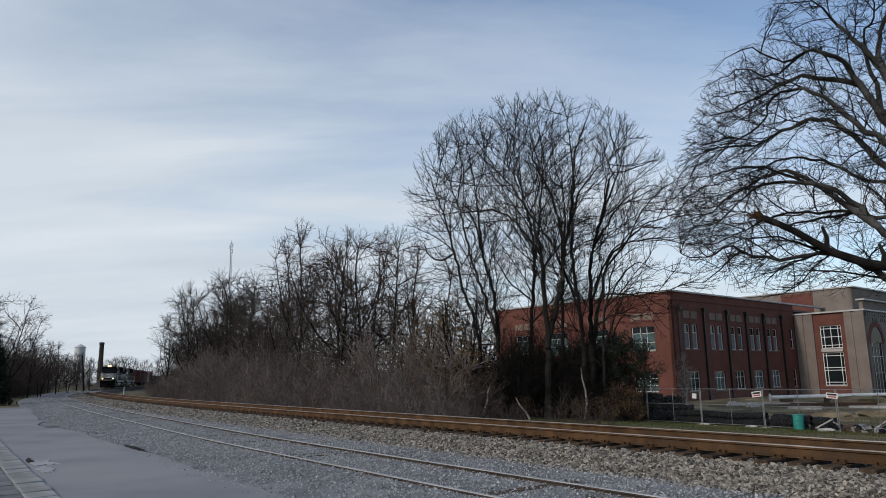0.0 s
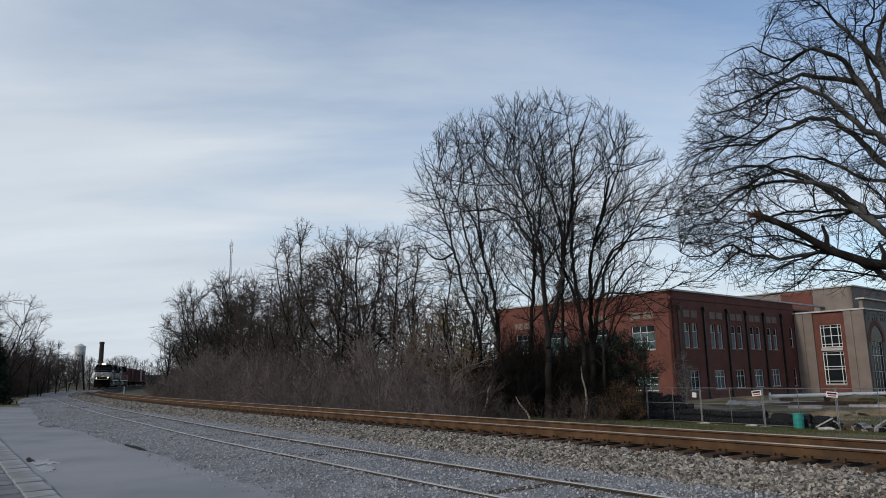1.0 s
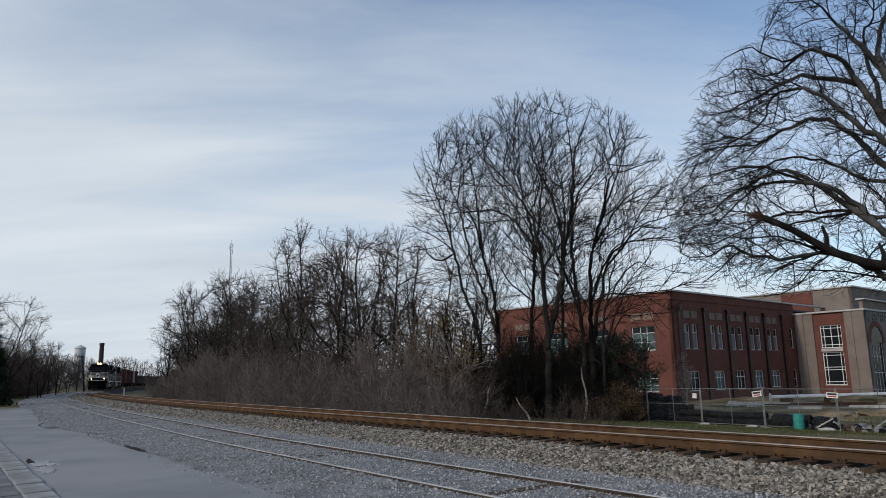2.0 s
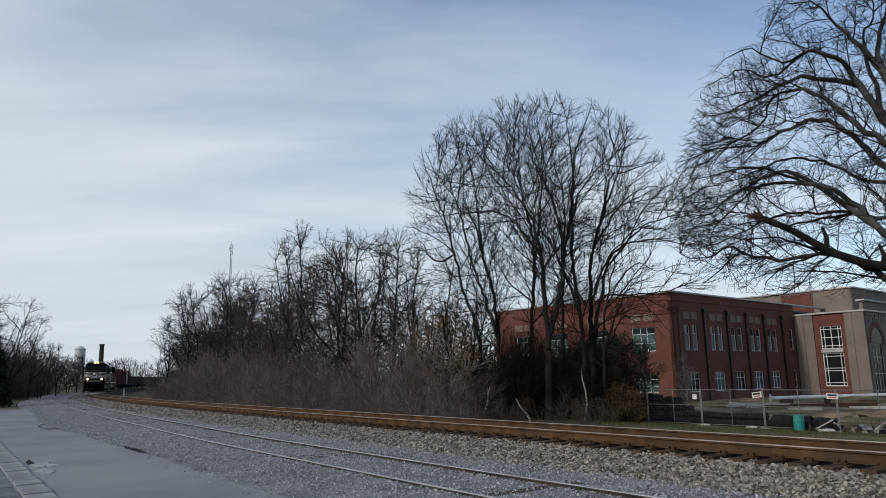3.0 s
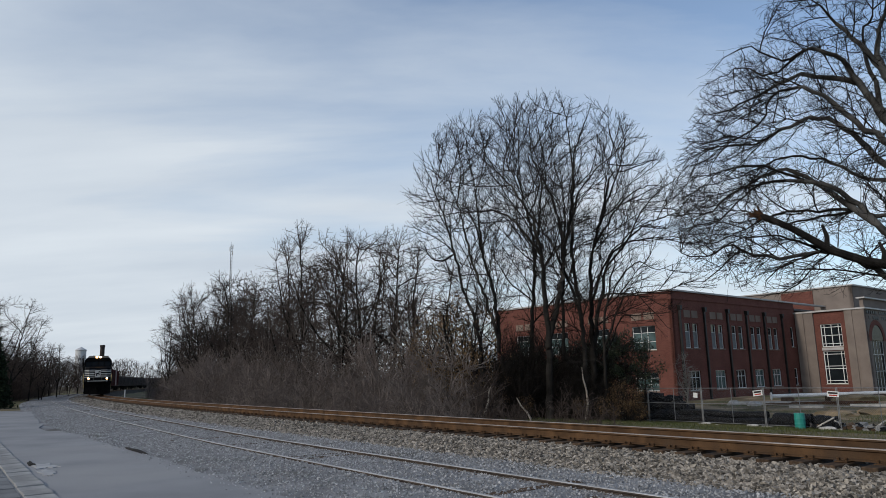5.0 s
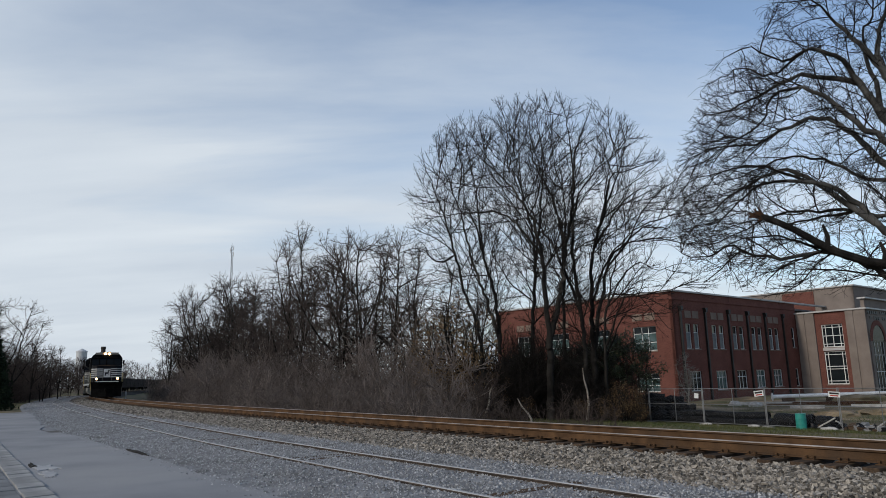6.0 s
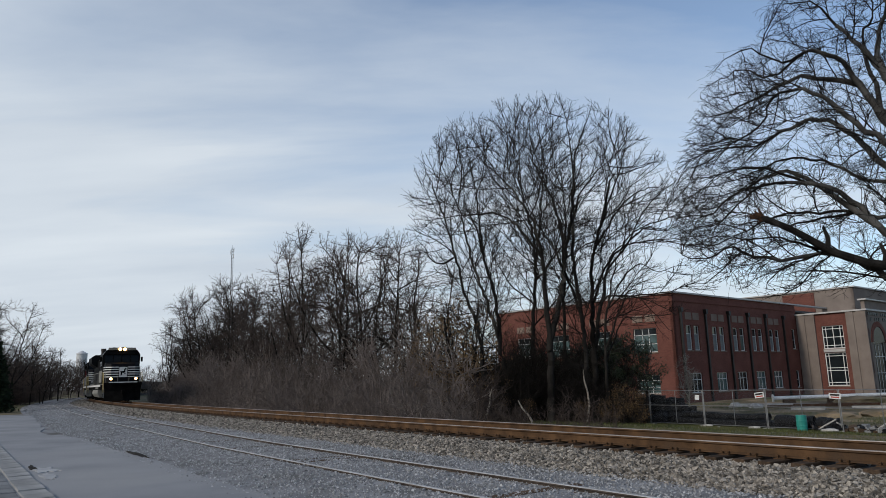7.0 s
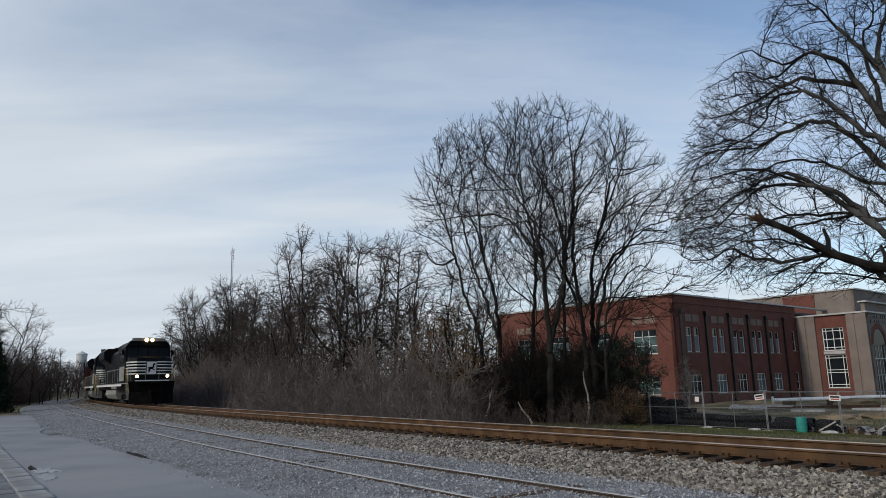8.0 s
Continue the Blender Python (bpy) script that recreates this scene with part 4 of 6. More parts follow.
# ---------------- the great oak whose trunk stands beyond the view ----------------
def plant_oak():
    rng = np.random.default_rng(9)
    D = 26.0

    def at(az, el, d):
        x, y = bearing(az, d)
        return (x, y, EYE.z + d * math.tan(radians(el)))

    bx, by = bearing(38.5, D)
    z0 = gz(bx, by)
    trunk = [(bx, by, z0 - 0.3 + (10.5 * i / 14)) for i in range(15)]
    trunk = [(x + 0.25 * math.sin(i * 0.5), y, z) for i, (x, y, z) in enumerate(trunk)]
    # limbs: where each springs (a place on the trunk, or an earlier limb and the share of it), its depth at the end, its thickness,
    # then bearings and elevations of its bends
    limbs = [
        (3, None, -3, 0.20, [(34.5, 4.9), (32.5, 6.1), (30.7, 7.7), (28.0, 8.4), (26.1, 8.1), (24.2, 8.6), (22.8, 9.4), (20.8, 8.7), (18.9, 9.1)]),
        (5, None, -1, 0.13, [(35.0, 9.6), (33.0, 10.3), (30.3, 11.2), (26.9, 11.4), (25.1, 11.0), (23.2, 10.2), (21.2, 9.6)]),
        (4, None, -2, 0.24, [(35.0, 7.0), (32.9, 9.3), (31.0, 11.8), (29.6, 13.0), (27.1, 13.8), (25.2, 13.7), (23.5, 12.5), (22.0, 11.3)]),
        (2, 0.50, 1, 0.12, [(27.8, 14.1), (26.0, 14.4), (23.6, 13.5), (21.5, 12.2), (18.4, 12.0)]),
        (0, 0.46, -2, 0.07, [(26.8, 9.4), (25.6, 9.8), (22.8, 9.6), (21.2, 8.7)]),
        (7, None, 2, 0.22, [(35.5, 11.5), (33.4, 13.9), (32.4, 15.2), (30.8, 17.3), (29.0, 17.9), (27.1, 17.5), (25.0, 16.8), (22.0, 16.9), (19.8, 16.2)]),
        (8, None, -2, 0.20, [(35.2, 13.5), (33.6, 15.5), (31.9, 17.1), (30.1, 19.4), (28.1, 20.3), (26.6, 19.9), (25.5, 18.1), (23.5, 17.2)]),
        (9, None, 1, 0.24, [(35.0, 15.0), (33.8, 17.0), (32.5, 19.6), (30.6, 20.5), (28.8, 21.0), (27.0, 20.6), (23.7, 19.6), (21.6, 19.4)]),
        (7, 0.42, -2, 0.14, [(32.0, 20.9), (31.3, 21.8), (29.6, 22.8), (27.7, 22.3), (25.6, 23.7), (23.6, 23.4)]),
        (8, 0.60, 1, 0.06, [(26.7, 21.5), (24.9, 22.3), (22.8, 21.9)]),
        (7, 0.44, 2, 0.10, [(33.1, 22.7), (34.0, 24.3), (33.6, 27.0)]),
        (11, None, -1, 0.24, [(35.0, 17.8), (34.0, 20.2), (32.9, 22.3), (31.1, 24.5), (30.2, 25.9), (27.8, 26.4)]),
        (12, None, 1, 0.20, [(34.6, 19.6), (33.9, 21.4), (34.2, 22.9), (34.8, 24.6), (34.4, 28.0)]),
        (12, None, -2, 0.18, [(35.6, 23.0), (33.9, 26.5), (31.5, 29.0), (29.0, 30.0)]),
        (0, 0.62, -2, 0.04, [(25.6, 7.2), (24.6, 6.0)]),
        (0, 0.45, -1, 0.04, [(27.8, 7.2), (27.0, 5.8)]),
        (0, 0.80, -3, 0.035, [(21.8, 7.8), (20.6, 6.8)]),
        (2, 0.70, 1, 0.06, [(25.0, 15.2), (22.6, 15.0), (20.2, 13.6)]),
        (1, 0.55, 1, 0.05, [(26.0, 10.6), (24.0, 11.8), (21.4, 11.2)]),
        (5, 0.30, 2, 0.08, [(32.0, 13.2), (29.6, 14.8), (27.0, 15.4), (24.0, 14.6), (21.0, 14.0)])]
    # the crown's outline, by elevation: how far out a limb may reach
    def room(p, d):
        far = 0.0
        for k in range(1, 6):
            q = p + d * (0.4 * k)
            az = math.degrees(math.atan2(q[0], q[1]))
            el = math.degrees(math.atan2(q[2] - EYE.z, math.hypot(q[0], q[1])))
            if el < 4.8 or az < np.interp(el, [5, 7, 8.5, 12, 16, 18.6, 20, 21.5, 23.5, 24.5, 26.5, 30], [24.0, 20.2, 18.6, 18.2, 18.8, 19.8, 20.8, 21.2, 22.8, 26.0, 26.4, 27.5]):
                break
            far = 0.4 * k
        return far

    levels = [(0.36, 50, 0.26, 0.26, -0.04, 0.5, 0.5), (0.22, 46, 0.56, 0.19, 0.0, 0.45, 0.25), (0.14, 42, 0.66, 0.18, 0.05, 0.38, 0.14), (0.105, 38, 0.72, 0.18, 0.05, 0.3, 0.08)]
    w = Wood(10, levels, room, 0.3, (0.55, 0.38), 5, {}, 10)
    grown = [w.guide(trunk, 0.62, 0.2, step=0.9)]
    up = [min(range(len(grown[0])), key=lambda n: abs(w.P[grown[0][n]][2] - q[2])) for q in trunk]
    for fork, share, deep, r, bends in limbs:
        node = grown[0][up[fork]] if share is None else grown[fork + 1][int(share * len(grown[fork + 1]))]
        here = 0 if share is None else limbs[fork][2] * share
        pts = [w.P[node]] + [np.array(at(*b, D + here + (deep - here) * (i + 1) / len(bends))) for i, b in enumerate(bends)]
        grown.append(w.guide(pts, r, 0.012, 0, node, 0.035, 0.3))
    for nodes in grown[1:]:
        w.sprout(nodes, 0, 0.22)
    P, par, R, own = w.done(0.0046, 3.05)
    kind = wood_pair(P - np.array([bx, by, z0]), par, R)
    oak = stand_tree(kind, bx, by, 1.0, 0.0, "great bare oak with long arching grey limbs", name="oak_tree", mats=("oak_bark", "twig"), z=z0)
    # a broken limb with a torn, rust-brown end
    a, b = Vector(at(35.5, 5.6, D - 0.4)), Vector(at(24.9, 11.3, D - 2.2))
    o = Vector((bx, by, z0))
    pts = [a.lerp(b, t) + Vector((0, 0, 0.12 * math.sin(t * 9.0) - 0.18 * math.sin(t * 3.1))) - o for t in (0, 0.2, 0.4, 0.6, 0.8, 0.93, 1.0)]
    limb = part("broken_limb", tube(pts, [0.17, 0.155, 0.14, 0.125, 0.11, 0.10, 0.10], 8), M["bark"], oak)
    bm = bmesh.new()
    for i in range(9):
        q = pts[-1] + Vector((rng.uniform(-0.05, 0.05), rng.uniform(-0.05, 0.05), rng.uniform(-0.08, 0.08)))
        add_tube(bm, [q, q + (pts[-1] - pts[-2]).normalized() * rng.uniform(0.1, 0.4) + Vector(tuple(rng.normal(0, 0.10, 3)))], [0.07, 0.008], 4)
    part("torn_end", bm, M["torn"], limb, "splintered orange-brown torn end")
    for t0, dz in ((0.62, 0.75), (0.30, 0.7)):
        q = a.lerp(b, t0) + Vector((0, 0, 0.12 * math.sin(t0 * 9.0) - 0.18 * math.sin(t0 * 3.1))) - o
        part("stub", tube([q, q + Vector((0.05, 0, dz * 0.5)), q + Vector((0.0, 0.1, dz))], [0.09, 0.07, 0.045], 6), M["bark"], oak)


M["torn"] = mat("torn", (0.038, 0.020, 0.012), (0.078, 0.040, 0.022), scale=6, grain=30)
plant_oak()


# ---------------- evergreens and leafy scrub round the grove ----------------
def leaf_cloud(name, P, seed, per, size, spread, droop=0.0):
    """Small folded leaves round a set of places."""
    rng = np.random.default_rng(seed)
    C = np.repeat(P, per, 0) + rng.normal(0, spread, (len(P) * per, 3))
    n = len(C)
    a = rng.normal(0, 1, (n, 3)); a[:, 2] -= droop
    a /= np.linalg.norm(a, axis=1, keepdims=True)
    b = np.cross(a, rng.normal(0, 1, (n, 3)))
    b /= np.linalg.norm(b, axis=1, keepdims=True) + 1e-9
    s = size * rng.uniform(0.6, 1.4, (n, 1))
    V = np.stack([C - a * s, C + b * s * 0.42 + np.cross(a, b) * s * 0.12, C + a * s, C - b * s * 0.42 + np.cross(a, b) * s * 0.12], 1).reshape(-1, 3)
    i = np.arange(n) * 4
    F = np.concatenate([np.stack([i, i + 1, i + 2], 1), np.stack([i, i + 2, i + 3], 1)])
    return fast_mesh(name, V, F)


def leafy_kind(seed, height, width, low, per, size, spread):
    rng = np.random.default_rng(seed)
    w = Wood(seed, [(0.42, 55, 0.42, 0.3, 0.1, 0.3, 0.4), (0.32, 45, 0.5, 0.25, 0.0, 0.3, 0.25)], egg((0, 0, low + (height - low) * 0.45), (width / 2, width / 2, (height - low) * 0.55)))
    for k in range(3):
        a = 2.1 * k + rng.uniform(-0.4, 0.4)
        nodes = w.guide(stem((0.1 * math.cos(a), 0.1 * math.sin(a), -0.2), (width * 0.17 * math.cos(a), width * 0.17 * math.sin(a), height * 0.9), 0.12, rng), 0.055, 0.02)
        w.sprout(nodes, 0, 0.1)
    P, par, R, own = w.done(0.008, 2.5)
    tips = P[(R < 0.02) & (P[:, 2] > low)]
    lump = np.array([noise.noise(Vector(q) * 0.9 + Vector((seed, 0, 0))) for q in tips])
    tips = tips[lump > -0.12]
    return tubes("wood", P, par, R, np.ones(len(P), bool)), leaf_cloud("foliage", tips, seed, per, size, spread, 0.3)


def plant_scrub():
    ever = [leafy_kind(301, 5.2, 3.6, 0.5, 16, 0.085, 0.17), leafy_kind(302, 4.6, 3.2, 0.3, 16, 0.080, 0.17), leafy_kind(303, 5.4, 3.4, 2.0, 15, 0.085, 0.17)]
    dead = [leafy_kind(311, 4.4, 3.6, 0.3, 8, 0.060, 0.20), leafy_kind(312, 3.2, 3.2, 0.2, 8, 0.055, 0.20)]
    rnd = random.Random(31)
    rows = [  # bearing, distance, scale, evergreen or not
        (14.2, 42.5, 0.95, 1), (15.4, 43.0, 0.86, 1), (13.0, 43.5, 0.95, 1), (11.2, 44.0, 0.92, 1), (9.0, 44.5, 0.78, 1), (7.0, 44.0, 0.88, 1), (5.4, 44.0, 0.66, 1),
        (12.2, 45.5, 0.98, 1), (10.0, 46.0, 1.02, 1), (8.0, 43.0, 0.75, 1), (6.2, 43.0, 0.7, 1), (10.2, 42.8, 0.7, 1), (12.6, 42.6, 0.62, 1), (4.4, 46.0, 0.75, 1),
        (3.8, 40.5, 0.62, 0), (2.0, 41.0, 0.9, 0), (0.6, 42.0, 1.5, 0), (-0.8, 44.0, 1.5, 0), (1.6, 43.0, 1.75, 0), (2.6, 44.0, 1.5, 0), (0.2, 40.0, 0.9, 0), (-2.6, 46.0, 1.1, 0), (1.2, 39.6, 0.8, 0),
        (13.6, 38.5, 0.5, 0), (15.0, 38.8, 0.42, 0), (10.6, 38.6, 0.36, 0), (6.4, 39.0, 0.4, 0), (12.4, 37.8, 0.4, 0), (14.4, 40.2, 0.6, 0)]
    for az, d, sc, green in rows:
        x, y = bearing(az, d)
        kind = ever[2] if az > 12.3 and green else (ever if green else dead)[rnd.randrange(2)]
        t = empty("evergreen_shrub" if green else "leafy_shrub", Matrix.Translation((x, y, gz(x, y))) @ Matrix.Rotation(rnd.uniform(0, 6.28), 4, "Z"))
        t.scale = (sc, sc, sc)
        tagged(t, "dark evergreen shrub under the bare trees" if green else "scrubby bush holding brown dead leaves", "shrub", "evergreens in the grove" if green else "leafy scrub")
        part_me("wood", kind[0], M["bark"], t)
        part_me("foliage", kind[1], M["leaf"] if green else M["leaf_dead"], t)
    # dark climbing tangles round the trunks' feet
    vines = [bush_kind(230 + i, 9, 1.25, 3.6) for i in range(3)]
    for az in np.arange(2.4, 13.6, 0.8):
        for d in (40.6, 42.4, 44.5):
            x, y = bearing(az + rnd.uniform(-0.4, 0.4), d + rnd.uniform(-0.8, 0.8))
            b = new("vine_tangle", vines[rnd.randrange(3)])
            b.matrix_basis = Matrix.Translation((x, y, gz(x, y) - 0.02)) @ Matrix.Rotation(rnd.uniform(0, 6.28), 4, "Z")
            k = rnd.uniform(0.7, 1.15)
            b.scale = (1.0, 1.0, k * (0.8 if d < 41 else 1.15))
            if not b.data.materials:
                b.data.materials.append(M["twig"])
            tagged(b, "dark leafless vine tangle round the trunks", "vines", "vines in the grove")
    # pale broken branches leaning in the brush
    for az, d, h, lean in ((2.6, 37.5, 1.9, 0.8), (6.6, 36.5, 1.3, -0.5), (-1.4, 37.0, 0.7, 0.9), (10.9, 39.0, 2.9, 0.1)):
        x, y = bearing(az, d)
        z = gz(x, y)
        pts = [(x + lean * t + 0.15 * math.sin(5 * t), y, z - 0.1 + h * t ** (0.8 if lean > 0 else 1.2)) for t in (0, 0.25, 0.5, 0.75, 1.0)]
        tagged(part("dead_branch", tube(pts, [0.07, 0.06, 0.05, 0.04, 0.02], 6), M["pale_wood"]), "pale bare dead branch leaning in the brush", "branch", "dead branches")


M["pale_wood"] = mat("pale_wood", (0.20, 0.18, 0.155), (0.30, 0.275, 0.24), scale=4, grain=30, stretch=(1, 1, 0.3))
plant_scrub()


# ---------------- fence, pipes and rubble before the school ----------------
FA, FT = Vector((13.6, 38.2, 0)), Vector((0.57, -0.8216, 0))
FN = Vector((0.8216, 0.57, 0))


def yard(k, n=0.0):
    p = FA + FT * k + FN * n
    return Vector((p.x, p.y, gz(p.x, p.y)))


def fence_mat():
    return Matrix.Rotation(math.atan2(FT.y, FT.x), 4, "Z")


def make_fence_panel(w, h):
    o = empty("fence_panel")
    tagged(o, "temporary chain-link fence panel of galvanised tube", "fence", "site fence")
    for x in (0.03, w - 0.03):
        part("post", tube([(x, 0, -0.02), (x, 0, h)], 0.023, 8), M["galv"], o)
    part("post", tube([(w / 2, 0, 0.1), (w / 2, 0, h - 0.04)], 0.018, 6), M["galv"], o)
    for z in (0.10, h * 0.56, h - 0.03):
        part("rail", tube([(0.03, 0, z), (w - 0.03, 0, z)], 0.019, 6), M["galv"], o)
    bm = bmesh.new()
    step = 0.085
    for d in (-1, 1):
        c = -h
        while c < w + h:
            x0, x1 = max(0.03, c), min(w - 0.03, c + h)
            if x1 > x0:
                z0, z1 = 0.1 + (x0 - c) * (h - 0.13) / h, 0.1 + (x1 - c) * (h - 0.13) / h
                if d < 0:
                    z0, z1 = h + 0.07 - z0, h + 0.07 - z1
                add_tube(bm, [(x0, 0.004 * d, z0), (x1, 0.004 * d, z1)], 0.0013, 3, False)
            c += step
    part("wire_mesh", bm, M["galv"], o, "diamond wire mesh")
    for x in (0.03,):
        part("foot", box(x - 0.28, x + 0.28, -0.13, 0.13, -0.06, 0.06, 0.03), M["concrete"], o, "pale concrete fence foot")
    return o


def make_site():
    panel = None
    w, h = 3.55, 1.90
    for i in range(-3, 5):
        p = yard(i * w)
        q = yard((i + 1) * w)
        m = Matrix.Translation(p) @ fence_mat() @ Matrix.Rotation(-math.atan2(q.z - p.z, w), 4, "Y")
        if panel is None:
            panel = make_fence_panel(w, h)
            panel.matrix_basis = m
        else:
            copy_thing(panel, m)
    # warning boards on the fence
    for k, z, ww, hh, tilt in ((3.27, 1.63, 0.50, 0.27, -7), (6.95, 1.60, 0.52, 0.25, 3), (-0.34, 1.50, 0.26, 0.26, 5)):
        p = yard(k, -0.035)
        o = empty("warning_sign", Matrix.Translation((p.x, p.y, p.z + z)) @ fence_mat() @ Matrix.Rotation(radians(tilt), 4, "Y"))
        tagged(o, "small white warning board with dark lettering on the fence", "sign", "fence signs")
        part("board", box(-ww / 2, ww / 2, -0.006, 0.0, -hh / 2, hh / 2), M["white_frame"], o)
        if ww > 0.3:
            for j, (x0, x1, z0, z1) in enumerate(((-0.40, 0.40, 0.02, 0.34), (-0.34, 0.36, -0.34, -0.12))):
                part("text_bar", box(x0 * ww, x1 * ww, -0.010, -0.0062, z0 * hh, z1 * hh), M["dark_metal"] if j == 0 else M["sign_red"], o)
    # black corrugated drain pipes
    rv = random.Random(4)
    for k0, k1, n, r, z in ((-2.2, 3.9, 0.55, 0.19, 0.19), (-2.4, 3.5, 0.98, 0.19, 0.19), (-1.9, 3.2, 0.76, 0.18, 0.53), (3.7, 5.5, 0.7, 0.33, 0.33), (5.75, 6.7, 0.75, 0.30, 0.30), (3.9, 6.0, 1.35, 0.28, 0.28)):
        pts, rad = [], []
        m = int((k1 - k0) / 0.055)
        for i in range(m + 1):
            t = i / m
            p = yard(k0 + (k1 - k0) * t, n + 0.25 * math.sin(t * 3 + n * 5) * 0.5)
            pts.append((p.x, p.y, p.z + z + 0.03 * math.sin(t * 7)))
            rad.append(r * (1.0 if i % 2 else 0.92))
        bm = bmesh.new()
        add_tube(bm, pts, rad, 12, False)
        tagged(part("drain_pipe", bm, M["plastic_black"]), "black corrugated plastic drain pipe on the ground", "pipe", "drain pipes")
    # rolled black sheeting stacked at the fence
    for i, (az, d, z, r, ln) in enumerate(((15.6, 43.2, 0.33, 0.33, 2.0), (15.7, 43.9, 0.33, 0.33, 2.0), (15.6, 43.5, 0.88, 0.32, 1.9), (17.4, 43.6, 0.30, 0.30, 1.7),
                                           (17.4, 44.3, 0.30, 0.30, 1.7), (18.6, 43.6, 0.26, 0.26, 1.0), (18.5, 44.0, 0.70, 0.24, 0.9), (17.4, 43.9, 0.80, 0.29, 1.6), (15.7, 43.5, 1.35, 0.24, 1.8), (17.3, 44.0, 1.22, 0.20, 1.5))):
        x, y = bearing(az, d)
        c = Vector((x, y, gz(x, y)))
        w = Vector((math.cos(radians(az)), -math.sin(radians(az)), 0))
        pts = [c + w * (ln * (t - 0.5)) + Vector((0, 0, z + 0.04 * math.sin(9 * t + i))) for t in np.linspace(0, 1, 9)]
        rad = [r * (1 + 0.12 * math.sin(17 * t + i * 2)) for t in np.linspace(0, 1, 9)]
        tagged(part("sheeting_roll", tube(pts, rad, 12), M["plastic_black"]), "crumpled roll of black plastic sheeting", "roll", "sheeting rolls")
    # teal drum
    p = yard(5.5, -0.45)
    o = empty("teal_drum", Matrix.Translation(p))
    tagged(o, "teal plastic drum standing at the fence", "barrel")
    bm = bmesh.new()
    prof = [(0.0, 0.215), (0.02, 0.225), (0.24, 0.23), (0.255, 0.242), (0.28, 0.23), (0.47, 0.23), (0.485, 0.242), (0.51, 0.23), (0.68, 0.225), (0.72, 0.20)]
    add_tube(bm, [(0, 0, z) for z, _ in prof], [r for _, r in prof], 20)
    part("barrel_body", bm, M["teal"], o)
    bm = bmesh.new()
    add_tube(bm, [(0, 0, 0.70), (0, 0, 0.735)], [0.232, 0.228], 20)
    part("rim", bm, M["teal"], o)
    # a long white lamp column lying on blocks
    a, b = Vector((*bearing(24.4, 66), -0.55)), Vector((*bearing(32.8, 69), -0.36))
    o = empty("lamp_column")
    tagged(o, "long white steel lamp column lying on timber blocks", "pole")
    part("shaft", tube([a, a.lerp(b, 0.5), b], [0.16, 0.15, 0.13], 14), M["white_frame"], o)
    d = (b - a).normalized()
    part("flange", tube([a - d * 0.04, a + d * 0.03], 0.33, 14), M["white_frame"], o)
    for t in (0.12, 0.45, 0.8):
        q = a.lerp(b, t)
        g = gz(q.x, q.y)
        part("timber_block", box(q.x - 0.5, q.x + 0.5, q.y - 0.15, q.y + 0.15, g - 0.02, q.z - 0.12, 0.01), M["wood_tie"], o)
    # rubble: broken slabs, sacks and scrap
    for i in range(70):
        k, n = 5.8 + 5.0 * rv.random() ** 0.8, rv.uniform(-0.4, 1.4)
        p = yard(k, n)
        bm = bmesh.new()
        sx, sy, sz = rv.uniform(0.06, 0.24), rv.uniform(0.05, 0.17), rv.uniform(0.04, 0.13)
        add_box(bm, -sx, sx, -sy, sy, -sz, sz)
        bmesh.ops.subdivide_edges(bm, edges=bm.edges[:], cuts=1, use_grid_fill=True)
        for v in bm.verts:
            v.co += Vector((rv.uniform(-1, 1) * sx, rv.uniform(-1, 1) * sy, rv.uniform(-1, 1) * sz)) * 0.28
        zz = sz * 0.8 + 0.22 * max(0, 1 - abs(n - 0.5)) * rv.random()
        ob = part("rubble_piece", bm, rv.choice((M["concrete"], M["plastic_black"], M["plastic_black"], M["wood_tie"], M["pale_scrap"], M["torn"], M["dark_metal"])))
        ob.matrix_basis = Matrix.Translation((p.x, p.y, p.z + zz)) @ Euler((rv.uniform(-0.5, 0.5), rv.uniform(-0.5, 0.5), rv.uniform(0, 6))).to_matrix().to_4x4()
        tagged(ob, "broken scrap in the rubble heap by the fence", "rubble", "rubble heap")
    for k, n, dx, dz in ((5.9, 0.1, 0.9, 0.55), (8.3, 0.2, 0.8, 0.6), (7.3, 0.5, -0.7, 0.4), (9.3, 0.1, 0.9, 0.35)):
        p = yard(k, n)
        e = p + FT * dx + Vector((0, 0, dz))
        tagged(part("scrap_board", tube([p + Vector((0, 0, 0.05)), e], [0.045, 0.04], 4), M["pale_scrap"]), "pale scrap board leaning on the rubble", "board", "rubble heap")
    for k, n, s in ((0.4, -0.35, 0.30), (3.2, -0.6, 0.32), (6.9, -0.75, 0.4), (1.0, -0.3, 0.12)):
        p = yard(k, n)
        bm = bmesh.new()
        bmesh.ops.create_icosphere(bm, subdivisions=2, radius=1.0)
        for v in bm.verts:
            v.co = Vector((v.co.x * s, v.co.y * s * 0.5, v.co.z * s * 0.28)) * (1 + 0.25 * noise.noise(v.co * 2.0))
        ob = part("sandbag", bm, M["pale_scrap"])
        ob.matrix_basis = Matrix.Translation((p.x, p.y, p.z + s * 0.2)) @ fence_mat()
        tagged(ob, "pale slumped bag lying on the grass", "bag", "bags by the fence")
    # bare earth of the site
    V, F = [], []
    ks, ns = np.arange(-22, 30, 0.8), np.arange(4.0, 36, 0.8)
